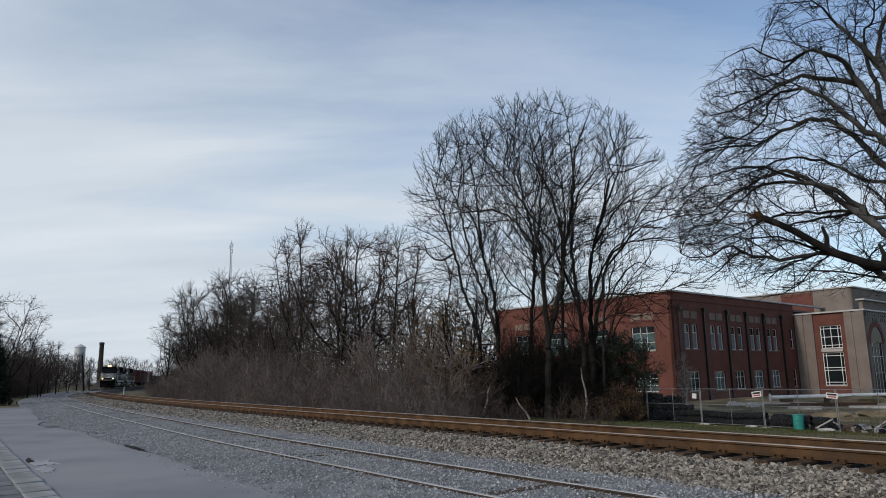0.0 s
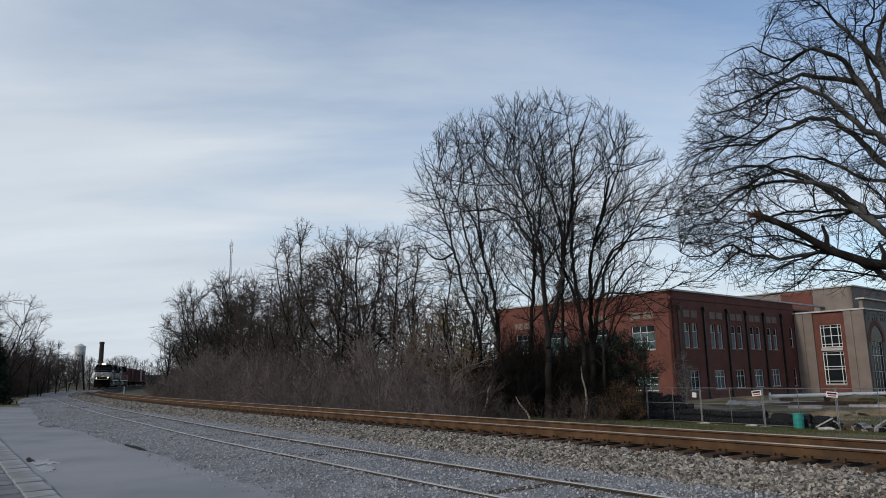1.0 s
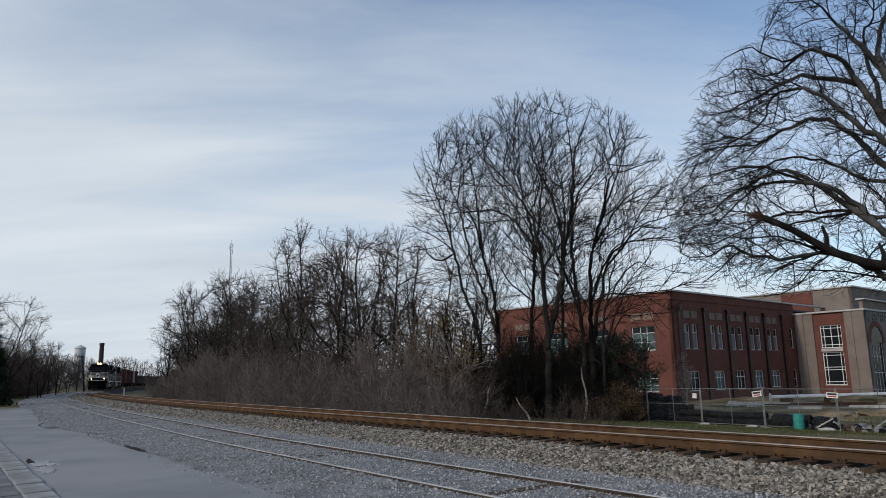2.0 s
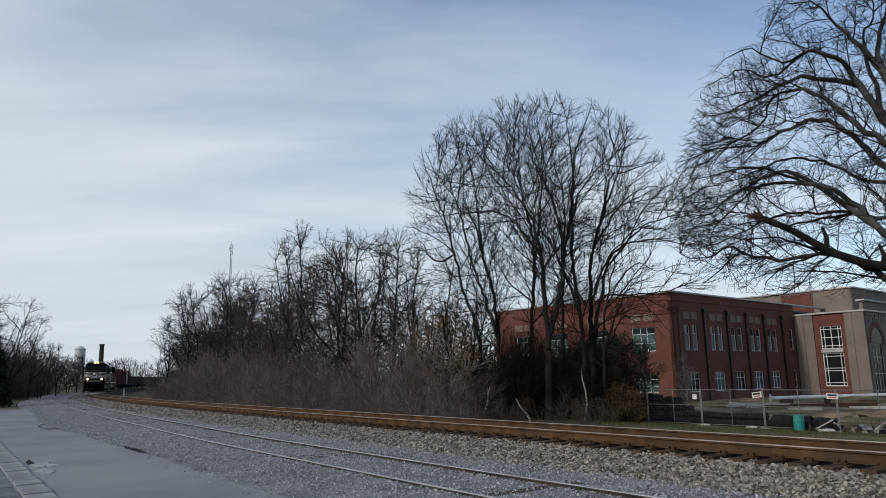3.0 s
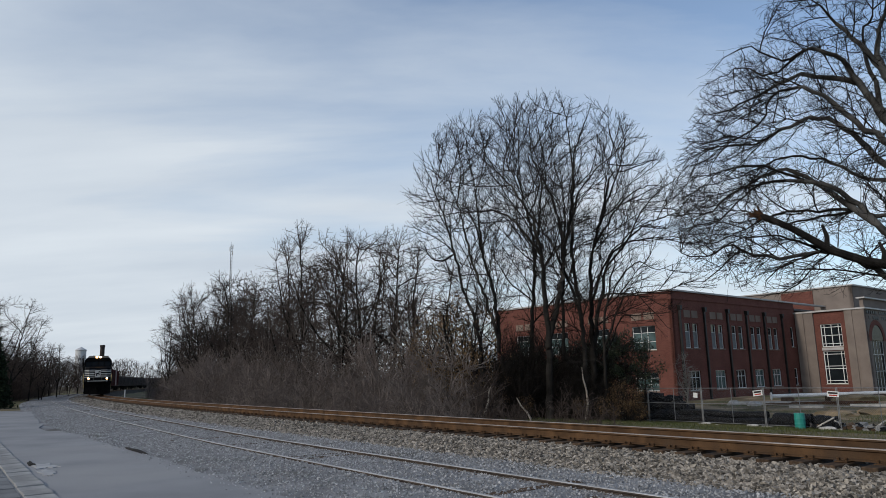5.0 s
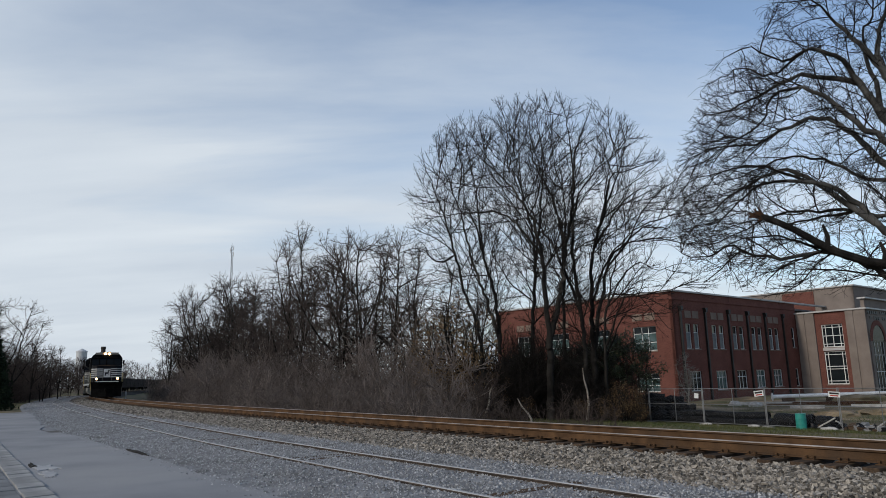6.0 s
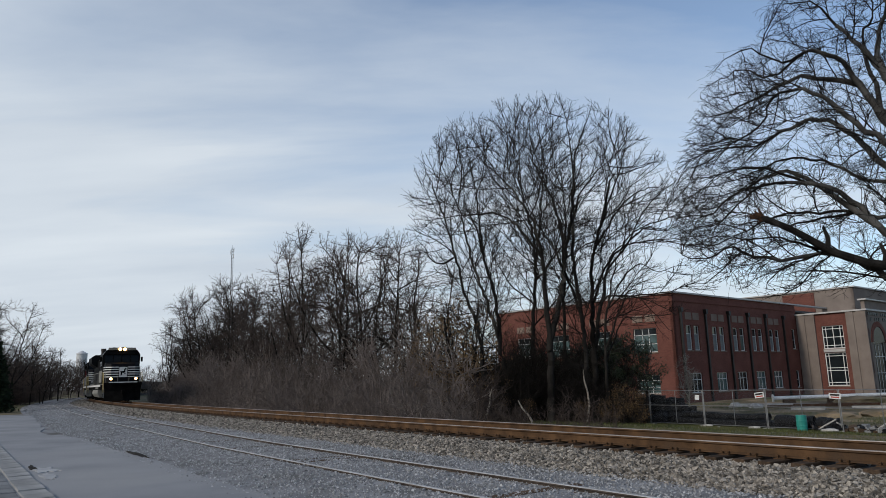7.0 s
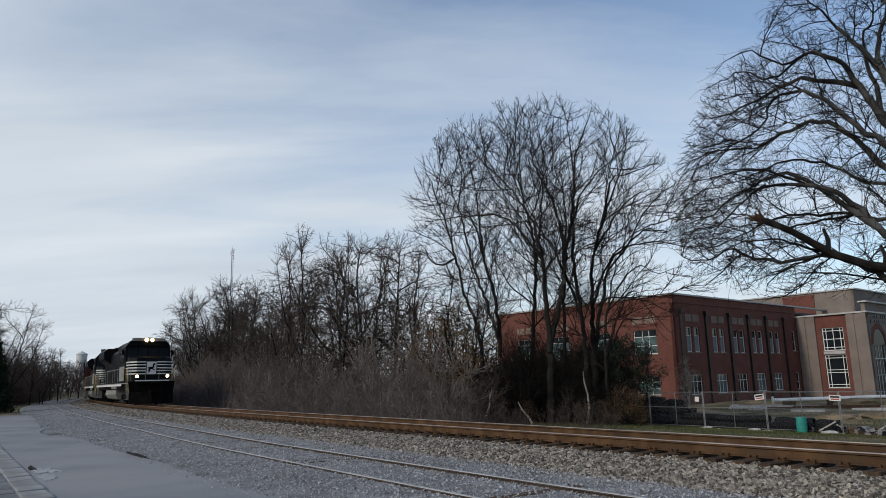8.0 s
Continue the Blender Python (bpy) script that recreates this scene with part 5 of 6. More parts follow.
    for k in ks:
        for n in ns:
            p = yard(k, n + 0.8 * noise.noise(Vector((k * 0.5, n * 0.3, 2))))
            V.append((p.x, p.y, p.z + 0.035 + 0.07 * noise.noise(Vector((p.x * 0.3, p.y * 0.3, 0))) + 0.10 * abs(noise.noise(Vector((p.x * 0.5, p.y * 0.5, 7)))) - (0.22 if n < 4.1 or k < -21.9 else 0)))
    m = len(ns)
    for i in range(len(ks) - 1):
        for j in range(m - 1):
            F.append((i * m + j, (i + 1) * m + j, (i + 1) * m + j + 1, i * m + j + 1))
    tagged(part_me("bare_earth", raw("bare_earth", V, F), M["earth"]), "tan graded earth of the building site", "earth", kind="structure")
    for az, d, ln, turn, mtl, label in ((25.2, 60, 2.6, 0.2, "wood_tie", "dark timber baulk on the bare earth"), (27.6, 62, 4.2, -0.1, "torn", "rusty brown steel beam on the bare earth"),
                                        (29.4, 63, 3.6, 0.05, "torn", "rusty brown steel beam on the bare earth"), (30.8, 58, 3.0, 0.15, "pale_scrap", "pale scaffold board on the bare earth"),
                                        (26.6, 57, 2.2, -0.2, "pale_scrap", "pale scaffold board on the bare earth"), (24.6, 63, 6.0, 0.0, "pale_scrap", "pale scaffold board on the bare earth")):
        x, y = bearing(az, d)
        g = gz(x, y) + 0.06
        ob = part("baulk", box(-ln / 2, ln / 2, -0.14, 0.14, -0.05, 0.20, 0.02), M[mtl])
        ob.matrix_basis = Matrix.Translation((x, y, g)) @ Matrix.Rotation(turn - radians(az), 4, "Z")
        tagged(ob, label, "timber" if "steel" not in label else "beam", "site materials")
    for az, d, r, h in ((21.8, 61, 0.5, 0.42), (23.2, 60, 0.55, 0.40), (28.2, 47, 1.3, 0.4), (31.5, 50, 1.6, 0.45), (30.0, 68, 2.6, 0.6)):
        x, y = bearing(az, d)
        bm = bmesh.new()
        bmesh.ops.create_icosphere(bm, subdivisions=3, radius=1.0)
        for v in bm.verts:
            v.co = Vector((v.co.x * r, v.co.y * r * 0.7, v.co.z * h)) * (1 + 0.3 * noise.noise(v.co * 2.4 + Vector((az, 0, 0))))
        ob = part("earth_mound" if r > 1 else "cement_bag", bm, M["earth"] if r > 1 else M["pale_scrap"])
        ob.matrix_basis = Matrix.Translation((x, y, gz(x, y) + 0.05))
        tagged(ob, "low mound of tan earth on the site" if r > 1 else "pale bulging bag on the site", "mound" if r > 1 else "bag", "site materials")
    # sapling by the school corner
    x, y = bearing(18.6, 52)
    stand_tree(KINDS[2], x, y, 0.28, 0.5, "thin pale sapling before the school", mats=("pale_wood", "pale_wood"))


M["plastic_black"] = mat("plastic_black", (0.004, 0.0045, 0.005), (0.010, 0.0105, 0.012), scale=3, grain=20, bump=0.2, rough=0.62)
M["teal"] = mat("teal", (0.018, 0.20, 0.17), (0.028, 0.25, 0.21), scale=3, grain=30, bump=0.1, rough=0.45)
M["pale_scrap"] = mat("pale_scrap", (0.28, 0.27, 0.25), (0.45, 0.44, 0.42), scale=4, grain=30, bump=0.3)
M["sign_red"] = mat("sign_red", (0.30, 0.04, 0.03), (0.36, 0.06, 0.045), scale=4, grain=30, bump=0.0)
M["earth"] = mat("earth", (0.105, 0.085, 0.052), (0.285, 0.212, 0.138), scale=0.30, grain=9, bump=0.8, bump_dist=0.05, stretch=(1.0, 1.0, 1.0), c=(0.060, 0.070, 0.028), spread=(0.42, 0.58))
make_site()


# ---------------- grass on the bank ----------------
def sow_grass():
    rng = np.random.default_rng(21)
    spots = []
    for _ in range(26000):
        spots.append((rng.uniform(-9, 13), rng.uniform(-11.5, 2.4)))
    while len(spots) < 42000:
        k, n = rng.uniform(-14, 22), rng.uniform(2.4, 24)
        if noise.noise(Vector((k * 0.16, n * 0.42, 5.0))) > 0.0 + 0.01 * n:
            spots.append((k, n))
    S = np.array(spots)
    q = np.array([FA.x, FA.y]) + S[:, :1] * np.array([FT.x, FT.y]) + S[:, 1:] * np.array([FN.x, FN.y])
    z = ground_z(q[:, 0], q[:, 1]) + np.where(S[:, 1] > 4, 0.06, 0.0)
    n = len(q)
    a = rng.uniform(0, 6.28, n)
    w = rng.uniform(0.006, 0.014, n)
    h = rng.uniform(0.05, 0.17, n)
    lx, ly = rng.normal(0, 0.05, n), rng.normal(0, 0.05, n)
    base = np.stack([q[:, 0], q[:, 1], z - 0.02], 1)
    side = np.stack([np.cos(a) * w, np.sin(a) * w, np.zeros(n)], 1)
    tip = base + np.stack([lx, ly, h], 1)
    V = np.stack([base - side, base + side, tip], 1).reshape(-1, 3)
    F = np.arange(n * 3).reshape(-1, 3)
    tagged(part_me("grass", fast_mesh("grass", V, F), M["grass"]), "short winter grass between railway and fence", "grass", kind="stuff")


M["grass"] = mat("grass", (0.045, 0.060, 0.020), (0.10, 0.105, 0.045), scale=0.5, grain=6, bump=0.0, island=0.3, c=(0.12, 0.095, 0.05))
sow_grass()


# ---------------- far side of the road and the distance ----------------
def plant_left():
    rnd = random.Random(17)
    for az, d, h, k in ((-31.9, 92, 12.2, 1), (-30.4, 100, 8.2, 3), (-29.7, 104, 7.6, 1), (-28.7, 112, 7.6, 2), (-33.4, 90, 11, 3), (-28.0, 118, 6.0, 3), (-30.9, 112, 6.5, 0), (-33.0, 125, 9.5, 0), (-31.4, 130, 8.4, 3), (-29.2, 135, 7.6, 0), (-27.4, 140, 7.4, 1), (-26.6, 150, 6.8, 3), (-28.6, 155, 8.0, 1), (-30.2, 150, 8.6, 2)):
        x, y = bearing(az, d)
        stand_tree(KINDS[k], x, y, h / 15, rnd.uniform(0, 6), "bare tree at the road's end", group="trees at the road's end", mats=("bark", "twig_brown"))
    bush = [o for o in bpy.data.objects if o.name.startswith("brush")][:4]
    for i in range(120):
        az, d = rnd.uniform(-34.5, -26.0), rnd.uniform(100, 150)
        x, y = bearing(az, d)
        if float(off_main(x, y)[0]) > -9 - 2.5 * rnd.random():
            continue
        b = bush[i % 4].copy()
        scene.collection.objects.link(b)
        sc = rnd.uniform(1.2, 2.6)
        b.matrix_basis = Matrix.Translation((x, y, gz(x, y))) @ Matrix.Rotation(rnd.uniform(0, 6), 4, "Z")
        b.scale = (sc, sc, sc)
        tagged(b, "tangled grey-brown brush at the road's end", "shrub", "brush at the road's end")
    # dark conifer at the view's edge
    x, y = bearing(-32.75, 70)
    P = []
    rng = np.random.default_rng(3)
    for i in range(900):
        z = 5.6 * rng.random() ** 1.3
        r = 1.75 * (1 - z / 5.9) ** 0.8 * math.sqrt(rng.random())
        a = rng.uniform(0, 6.28)
        P.append((r * math.cos(a), r * math.sin(a), 0.2 + z))
    t = empty("conifer", Matrix.Translation((x, y, gz(x, y))))
    tagged(t, "dark dense conifer beside the road", "tree")
    part("trunk", tube([(0, 0, -0.2), (0, 0, 5.4)], [0.16, 0.03], 7), M["bark"], t)
    part_me("foliage", leaf_cloud("foliage", np.array(P), 5, 14, 0.13, 0.16, 0.2), M["needle"], t)
    # woods on the skyline, beyond counting
    woods = empty("far_woods")
    tagged(woods, "hazy bare woods on the skyline", "woods", kind="stuff")
    for i in range(120):
        az, d = rnd.uniform(-36, -16), rnd.uniform(190, 430)
        x, y = bearing(az, d)
        if abs(float(off_main(x, y)[0])) < 9:
            continue
        h = 1.65 + d * math.tan(radians(rnd.uniform(1.35, 2.25)))
        s = h / 15
        m = Matrix.Translation((x, y, -1.0)) @ Matrix.Rotation(rnd.uniform(0, 6), 4, "Z") @ Matrix.Diagonal((s * 1.5, s * 1.5, s, 1))
        for nm, me, mt in (("trunk", FAR[0], "bark"), ("crown", FAR[1], "twig_brown")):
            ob = part_me("wood_" + nm, me, M[mt], woods, m=m)
    # low thicket that closes the woods' foot
    for i in range(24):
        az, d = rnd.uniform(-35, -15), rnd.uniform(200, 330)
        x, y = bearing(az, d)
        if abs(float(off_main(x, y)[0])) < 7:
            continue
        ob = new("thicket", bush[i % 4].data)
        ob.parent = woods
        s = rnd.uniform(2.2, 3.6)
        ob.matrix_basis = Matrix.Translation((x, y, -1.0)) @ Matrix.Rotation(rnd.uniform(0, 6), 4, "Z") @ Matrix.Diagonal((s * 1.6, s * 1.6, s * 0.8, 1))


plant_left()


def make_landmarks():
    # water tower
    x, y = bearing(-27.36, 700)
    o = empty("water_tower", Matrix.Translation((x, y, -1)))
    tagged(o, "white cylindrical water tank with a conical roof", "water tower")
    part("tank", tube([(0, 0, 9), (0, 0, 33.5)], 4.35, 24), M["tank_white"], o)
    part("tank_roof", tube([(0, 0, 33.5), (0, 0, 34.0), (0, 0, 36.6)], [4.8, 4.8, 0.3], 24), M["tank_white"], o)
    for k in range(6):
        a = k * math.pi / 3
        part("leg", tube([(4.2 * math.cos(a), 4.2 * math.sin(a), 0), (4.2 * math.cos(a), 4.2 * math.sin(a), 9)], 0.35, 8), M["tank_white"], o)
    # mill chimney
    x, y = bearing(-25.97, 420)
    o = empty("chimney", Matrix.Translation((x, y, -1)))
    tagged(o, "tall square-topped dark brick mill chimney", "chimney")
    part("shaft", tube([(0, 0, 0), (0, 0, 22.6)], [1.45, 1.12], 12), M["chimney_brick"], o)
    part("crown", tube([(0, 0, 22.6), (0, 0, 23.0), (0, 0, 24.0)], [1.15, 1.30, 1.25], 12), M["chimney_brick"], o)
    # lattice mast
    x, y = bearing(-17.13, 450)
    o = empty("radio_mast", Matrix.Translation((x, y, -1)))
    tagged(o, "pale lattice radio mast with antennas near its top", "mast")
    H = 87.0
    for k in range(3):
        a = k * 2 * math.pi / 3
        part("mast_leg", tube([(0.75 * math.cos(a), 0.75 * math.sin(a), 0), (0.6 * math.cos(a), 0.6 * math.sin(a), H)], 0.11, 5), M["galv"], o)
    bm = bmesh.new()
    for i in range(60, int(H), 2):
        for k in range(3):
            a, b = k * 2 * math.pi / 3, (k + 1) * 2 * math.pi / 3
            add_tube(bm, [(0.66 * math.cos(a), 0.66 * math.sin(a), i), (0.66 * math.cos(b), 0.66 * math.sin(b), i + 2)], 0.06, 3, False)
    part("bracing", bm, M["galv"], o)
    for z, dx in ((85.0, 1.0), (83.5, -1.0), (81.0, 0.9)):
        part("antenna", box(dx - 0.16, dx + 0.16, -0.2, 0.2, z, z + 2.6), M["white_frame"], o)
    part("lightning_rod", tube([(0, 0, H - 0.5), (0, 0, H + 2.5)], 0.06, 5), M["galv"], o)
    # leaning pole by the line, and a white trackside post
    x, y = bearing(-26.9, 135)
    tagged(part("utility_pole", tube([(x, y, -0.5), (x - 0.75, y, 6.3)], [0.16, 0.12], 8), M["bark"]), "old timber pole leaning beside the line", "pole")
    x, y = bearing(-24.3, 93)
    o = empty("marker_post", Matrix.Translation((x, y, gz(x, y))))
    tagged(o, "white trackside marker post", "post")
    hh = 1.3
    part("post", box(-0.045, 0.045, -0.045, 0.045, 0, hh, 0.01), M["white_frame"], o)
    part("cap", box(-0.055, 0.055, -0.055, 0.055, hh, hh + 0.04, 0.01), M["white_frame"], o)


M["tank_white"] = mat("tank_white", (0.42, 0.43, 0.44), (0.50, 0.51, 0.52), scale=0.3, grain=2, bump=0.0, rough=0.6)
M["chimney_brick"] = mat("chimney_brick", (0.034, 0.029, 0.027), (0.055, 0.047, 0.043), scale=0.5, grain=8, bump=0.2)
make_landmarks()


# ---------------- kerb and paved strip by the road ----------------
def make_kerb():
    # the kerb runs beside the road; stones of about half a metre
    kerb = empty("kerb")
    tagged(kerb, "worn pale concrete kerb along the road", "kerb", kind="structure")
    strip = empty("pavement")
    tagged(strip, "old grey paving blocks beside the kerb", "pavement", kind="structure")
    rv = random.Random(6)
    stone = bpy.data.meshes.new("kerb_stone")
    bm = box(-0.285, 0.285, -0.20, 0.20, -0.12, 0.06, 0.018)
    bm.to_mesh(stone); bm.free()
    slab = bpy.data.meshes.new("paving_block")
    bm = box(-0.285, 0.285, -0.29, 0.29, -0.10, 0.0, 0.012)
    bm.to_mesh(slab); bm.free()
    for i in range(70):
        s = -14 + i * 0.59
        x, y, th = along(MAIN, s, KERB_N)
        part_me("kerb_stone", stone, M["concrete"], kerb, m=Matrix.Translation((x, y, rv.uniform(-0.008, 0.012))) @ Matrix.Rotation(th + rv.uniform(-0.012, 0.012), 4, "Z"))
        for j in range(4):
            x, y, th = along(MAIN, s + rv.uniform(-0.01, 0.01), KERB_N - 0.52 - 0.60 * j)
            part_me("paving_block", slab, M["paver"], strip, m=Matrix.Translation((x, y, 0.042 + rv.uniform(-0.006, 0.006))) @ Matrix.Rotation(th + rv.uniform(-0.01, 0.01), 4, "Z"))


KERB_N = -10.42
make_kerb()


# ---------------- patches and cracks in the road ----------------
def road_patch(s, n, a, b, seed, label, mtl, z):
    pts = []
    for i in range(60):
        w = 2 * math.pi * i / 60
        r = 0.9 + 0.8 * noise.noise(Vector((math.cos(w) * 1.7, math.sin(w) * 1.7, seed * 3.7))) + 0.35 * noise.noise(Vector((math.cos(w) * 6, math.sin(w) * 6, seed * 1.7)))
        x, y, _ = along(MAIN, s + a * r * math.cos(w), n + b * r * math.sin(w))
        pts.append((x, y))
    bm = bmesh.new()
    top = [bm.verts.new((x, y, z)) for x, y in pts]
    low = [bm.verts.new((x, y, 0.0)) for x, y in pts]
    bm.faces.new(top)
    for i in range(60):
        bm.faces.new((low[i], low[(i + 1) % 60], top[(i + 1) % 60], top[i]))
    bmesh.ops.recalc_face_normals(bm, faces=bm.faces[:])
    tagged(part("asphalt_patch", bm, mtl), label, "road patch", kind="structure")


M["pale_patch"] = mat("pale_patch", (0.30, 0.304, 0.310), (0.37, 0.374, 0.380), scale=1.5, grain=120, bump=0.25, bump_dist=0.004)
road_patch(-1.2, -9.95, 0.6, 0.16, 1, "pale worn patch in the asphalt", M["pale_patch"], 0.046)
road_patch(0.3, -9.85, 0.5, 0.26, 2, "pale worn patch in the asphalt", M["pale_patch"], 0.046)
road_patch(0.9, -10.05, 0.5, 0.07, 3, "dark broken hole at the kerb", M["ballast"], 0.052)
road_patch(2.2, -7.66, 1.1, 0.06, 5, "dark crumbled road edge", M["ballast"], 0.052)


# ---------------- loose stones ----------------
def stones(name, label, mtl, line, prof, blocks, seed, zf=None):
    """Angular crushed stones strewn on a swept bed. blocks: (s0, s1, n0, n1, count, smallest, largest)."""
    rng = np.random.default_rng(seed)
    cube = np.array([(x, y, z) for x in (-1, 1) for y in (-1, 1) for z in (-1, 1)], float)
    quads = np.array([(0, 1, 3, 2), (4, 6, 7, 5), (0, 4, 5, 1), (2, 3, 7, 6), (0, 2, 6, 4), (1, 5, 7, 3)])
    Vs, Fs, base = [], [], 0
    pn, pz = np.array([p[0] for p in prof]), np.array([p[1] for p in prof])
    for s0, s1, n0, n1, count, lo, hi in blocks:
        s, n = rng.uniform(s0, s1, count), rng.uniform(n0, n1, count)
        x, y, th = along(line, s, n)
        z = np.interp(n, pn, pz) + (zf(s) if zf else 0)
        r = (lo + (hi - lo) * rng.random(count) ** 1.8) / 2
        loc = cube[None] * (1 + rng.normal(0, 0.32, (count, 8, 3))) * (r[:, None] * rng.uniform(0.6, 1.15, (count, 3)))[:, None]
        q = rng.normal(0, 1, (count, 4))
        q /= np.linalg.norm(q, axis=1, keepdims=True)
        a, b, c, d = q.T
        R = np.stack([np.stack([1 - 2 * (c * c + d * d), 2 * (b * c - a * d), 2 * (b * d + a * c)], -1),
                      np.stack([2 * (b * c + a * d), 1 - 2 * (b * b + d * d), 2 * (c * d - a * b)], -1),
                      np.stack([2 * (b * d - a * c), 2 * (c * d + a * b), 1 - 2 * (b * b + c * c)], -1)], 1)
        w = np.einsum("nij,nkj->nki", R, loc) + np.stack([x, y, z + r * rng.uniform(0.0, 1.1, count)], 1)[:, None]
        Vs.append(w.reshape(-1, 3))
        Fs.append((base + np.arange(count)[:, None, None] * 8 + quads[None]).reshape(-1, 4))
        base += count * 8
    me = fast_mesh(name, np.concatenate(Vs), np.concatenate(Fs))
    me.shade_flat()
    tagged(part_me(name, me, mtl), label, "stones", kind="stuff")


BED = [(-3.1, 0.0), (-2.6, 0.07), (-1.75, 0.175), (-1.25, 0.195), (-0.95, 0.205), (-0.6, 0.24), (1.3, 0.26), (1.8, 0.26), (3.2, -0.28)]
stones("ballast_stones", "loose angular brown-grey ballast stones", M["stone"], MAIN, BED,
       [(-14, 4, -3.2, -1.03, 50000, 0.028, 0.068), (4, 22, -3.2, -1.03, 28000, 0.034, 0.074), (22, 55, -3.2, -1.2, 14000, 0.05, 0.10), (55, 110, -3.2, -1.2, 4000, 0.07, 0.13), (-14, 20, -0.6, 0.6, 1500, 0.04, 0.08)], 3)
YARD = [(-3.6, -0.01), (-3.0, 0.005), (-2.1, 0.03), (-1.6, 0.075), (-0.85, 0.105), (-0.66, 0.082), (0.66, 0.078), (0.85, 0.085), (1.7, 0.065), (3.2, 0.07)]
stones("yard_chippings", "loose bluish grey chippings of the yard", M["chip"], SIDE, YARD,
       [(-14, 6, -2.1, 3.0, 38000, 0.010, 0.030), (-14, 8, -2.9, -2.1, 3000, 0.010, 0.032), (6, 30, -3.2, 2.6, 18000, 0.014, 0.036), (30, 80, -3.4, 2.0, 6000, 0.022, 0.05)], 4,
       lambda s: side_z(s) - SIDE_Z)


# ---------------- train ----------------
M["loco_black"] = mat("loco_black", (0.0025, 0.0026, 0.0032), (0.005, 0.0052, 0.0062), scale=1.5, grain=30, bump=0.05, rough=0.5, c=(0.009, 0.0085, 0.008))
M["loco_black"].node_tree.nodes["Principled BSDF"].inputs["Specular IOR Level"].default_value = 0.06
M["loco_under"] = mat("loco_under", (0.003, 0.003, 0.003), (0.008, 0.0075, 0.007), scale=2.5, grain=30, bump=0.3, rough=0.8)
M["loco_under"].node_tree.nodes["Principled BSDF"].inputs["Specular IOR Level"].default_value = 0.03
M["loco_white"] = mat("loco_white", (0.50, 0.50, 0.48), (0.62, 0.62, 0.60), scale=2.0, grain=30, bump=0.03, rough=0.5)
M["loco_grey"] = mat("loco_grey", (0.13, 0.13, 0.12), (0.22, 0.22, 0.20), scale=2.0, grain=30, bump=0.1, rough=0.6)
M["cab_roof"] = mat("cab_roof", (0.15, 0.135, 0.115), (0.24, 0.22, 0.185), scale=2.0, grain=30, bump=0.1, rough=0.6)
M["lamp"] = glow("lamp", (1.0, 0.60, 0.25), 14.0)
M["rail_yellow"] = mat("rail_yellow", (0.22, 0.17, 0.06), (0.32, 0.25, 0.10), scale=3, grain=30, bump=0.05, rough=0.5)
M["lamp_off"] = mat("lamp_off", (0.3, 0.3, 0.3), (0.4, 0.4, 0.4), bump=0.0, rough=0.2)
M["car_red"] = mat("car_red", (0.050, 0.012, 0.013), (0.085, 0.022, 0.021), scale=0.8, grain=14, bump=0.15, rough=0.7, c=(0.07, 0.035, 0.028))
M["car_pale"] = mat("car_pale", (0.26, 0.19, 0.18), (0.34, 0.26, 0.245), scale=0.9, grain=14, bump=0.1, rough=0.7)
M["car_dark"] = mat("car_dark", (0.030, 0.026, 0.025), (0.06, 0.05, 0.047), scale=0.9, grain=14, bump=0.2, rough=0.75)
TRAIN, WHEELSETS = [], []


def wheelset_mesh(r=0.53):
    bm = bmesh.new()
    for y in (-0.75, 0.75):
        g = bmesh.ops.create_cone(bm, cap_ends=True, segments=20, radius1=r, radius2=r, depth=0.13, matrix=Matrix.Translation((0, y, 0)) @ Matrix.Rotation(radians(90), 4, "X"))
        g = bmesh.ops.create_cone(bm, cap_ends=True, segments=20, radius1=r + 0.03, radius2=r + 0.03, depth=0.03, matrix=Matrix.Translation((0, y * 0.92, 0)) @ Matrix.Rotation(radians(90), 4, "X"))
        for k in range(5):
            a = 2 * math.pi * k / 5
            add_box(bm, math.cos(a) * 0.3 - 0.06, math.cos(a) * 0.3 + 0.06, y * 1.09 - 0.02, y * 1.09 + 0.02, math.sin(a) * 0.3 - 0.06, math.sin(a) * 0.3 + 0.06)
    bmesh.ops.create_cone(bm, cap_ends=True, segments=10, radius1=0.09, radius2=0.09, depth=1.9, matrix=Matrix.Rotation(radians(90), 4, "X"))
    me = bpy.data.meshes.new("wheelset")
    bm.to_mesh(me)
    bm.free()
    return me


WHEEL = wheelset_mesh()


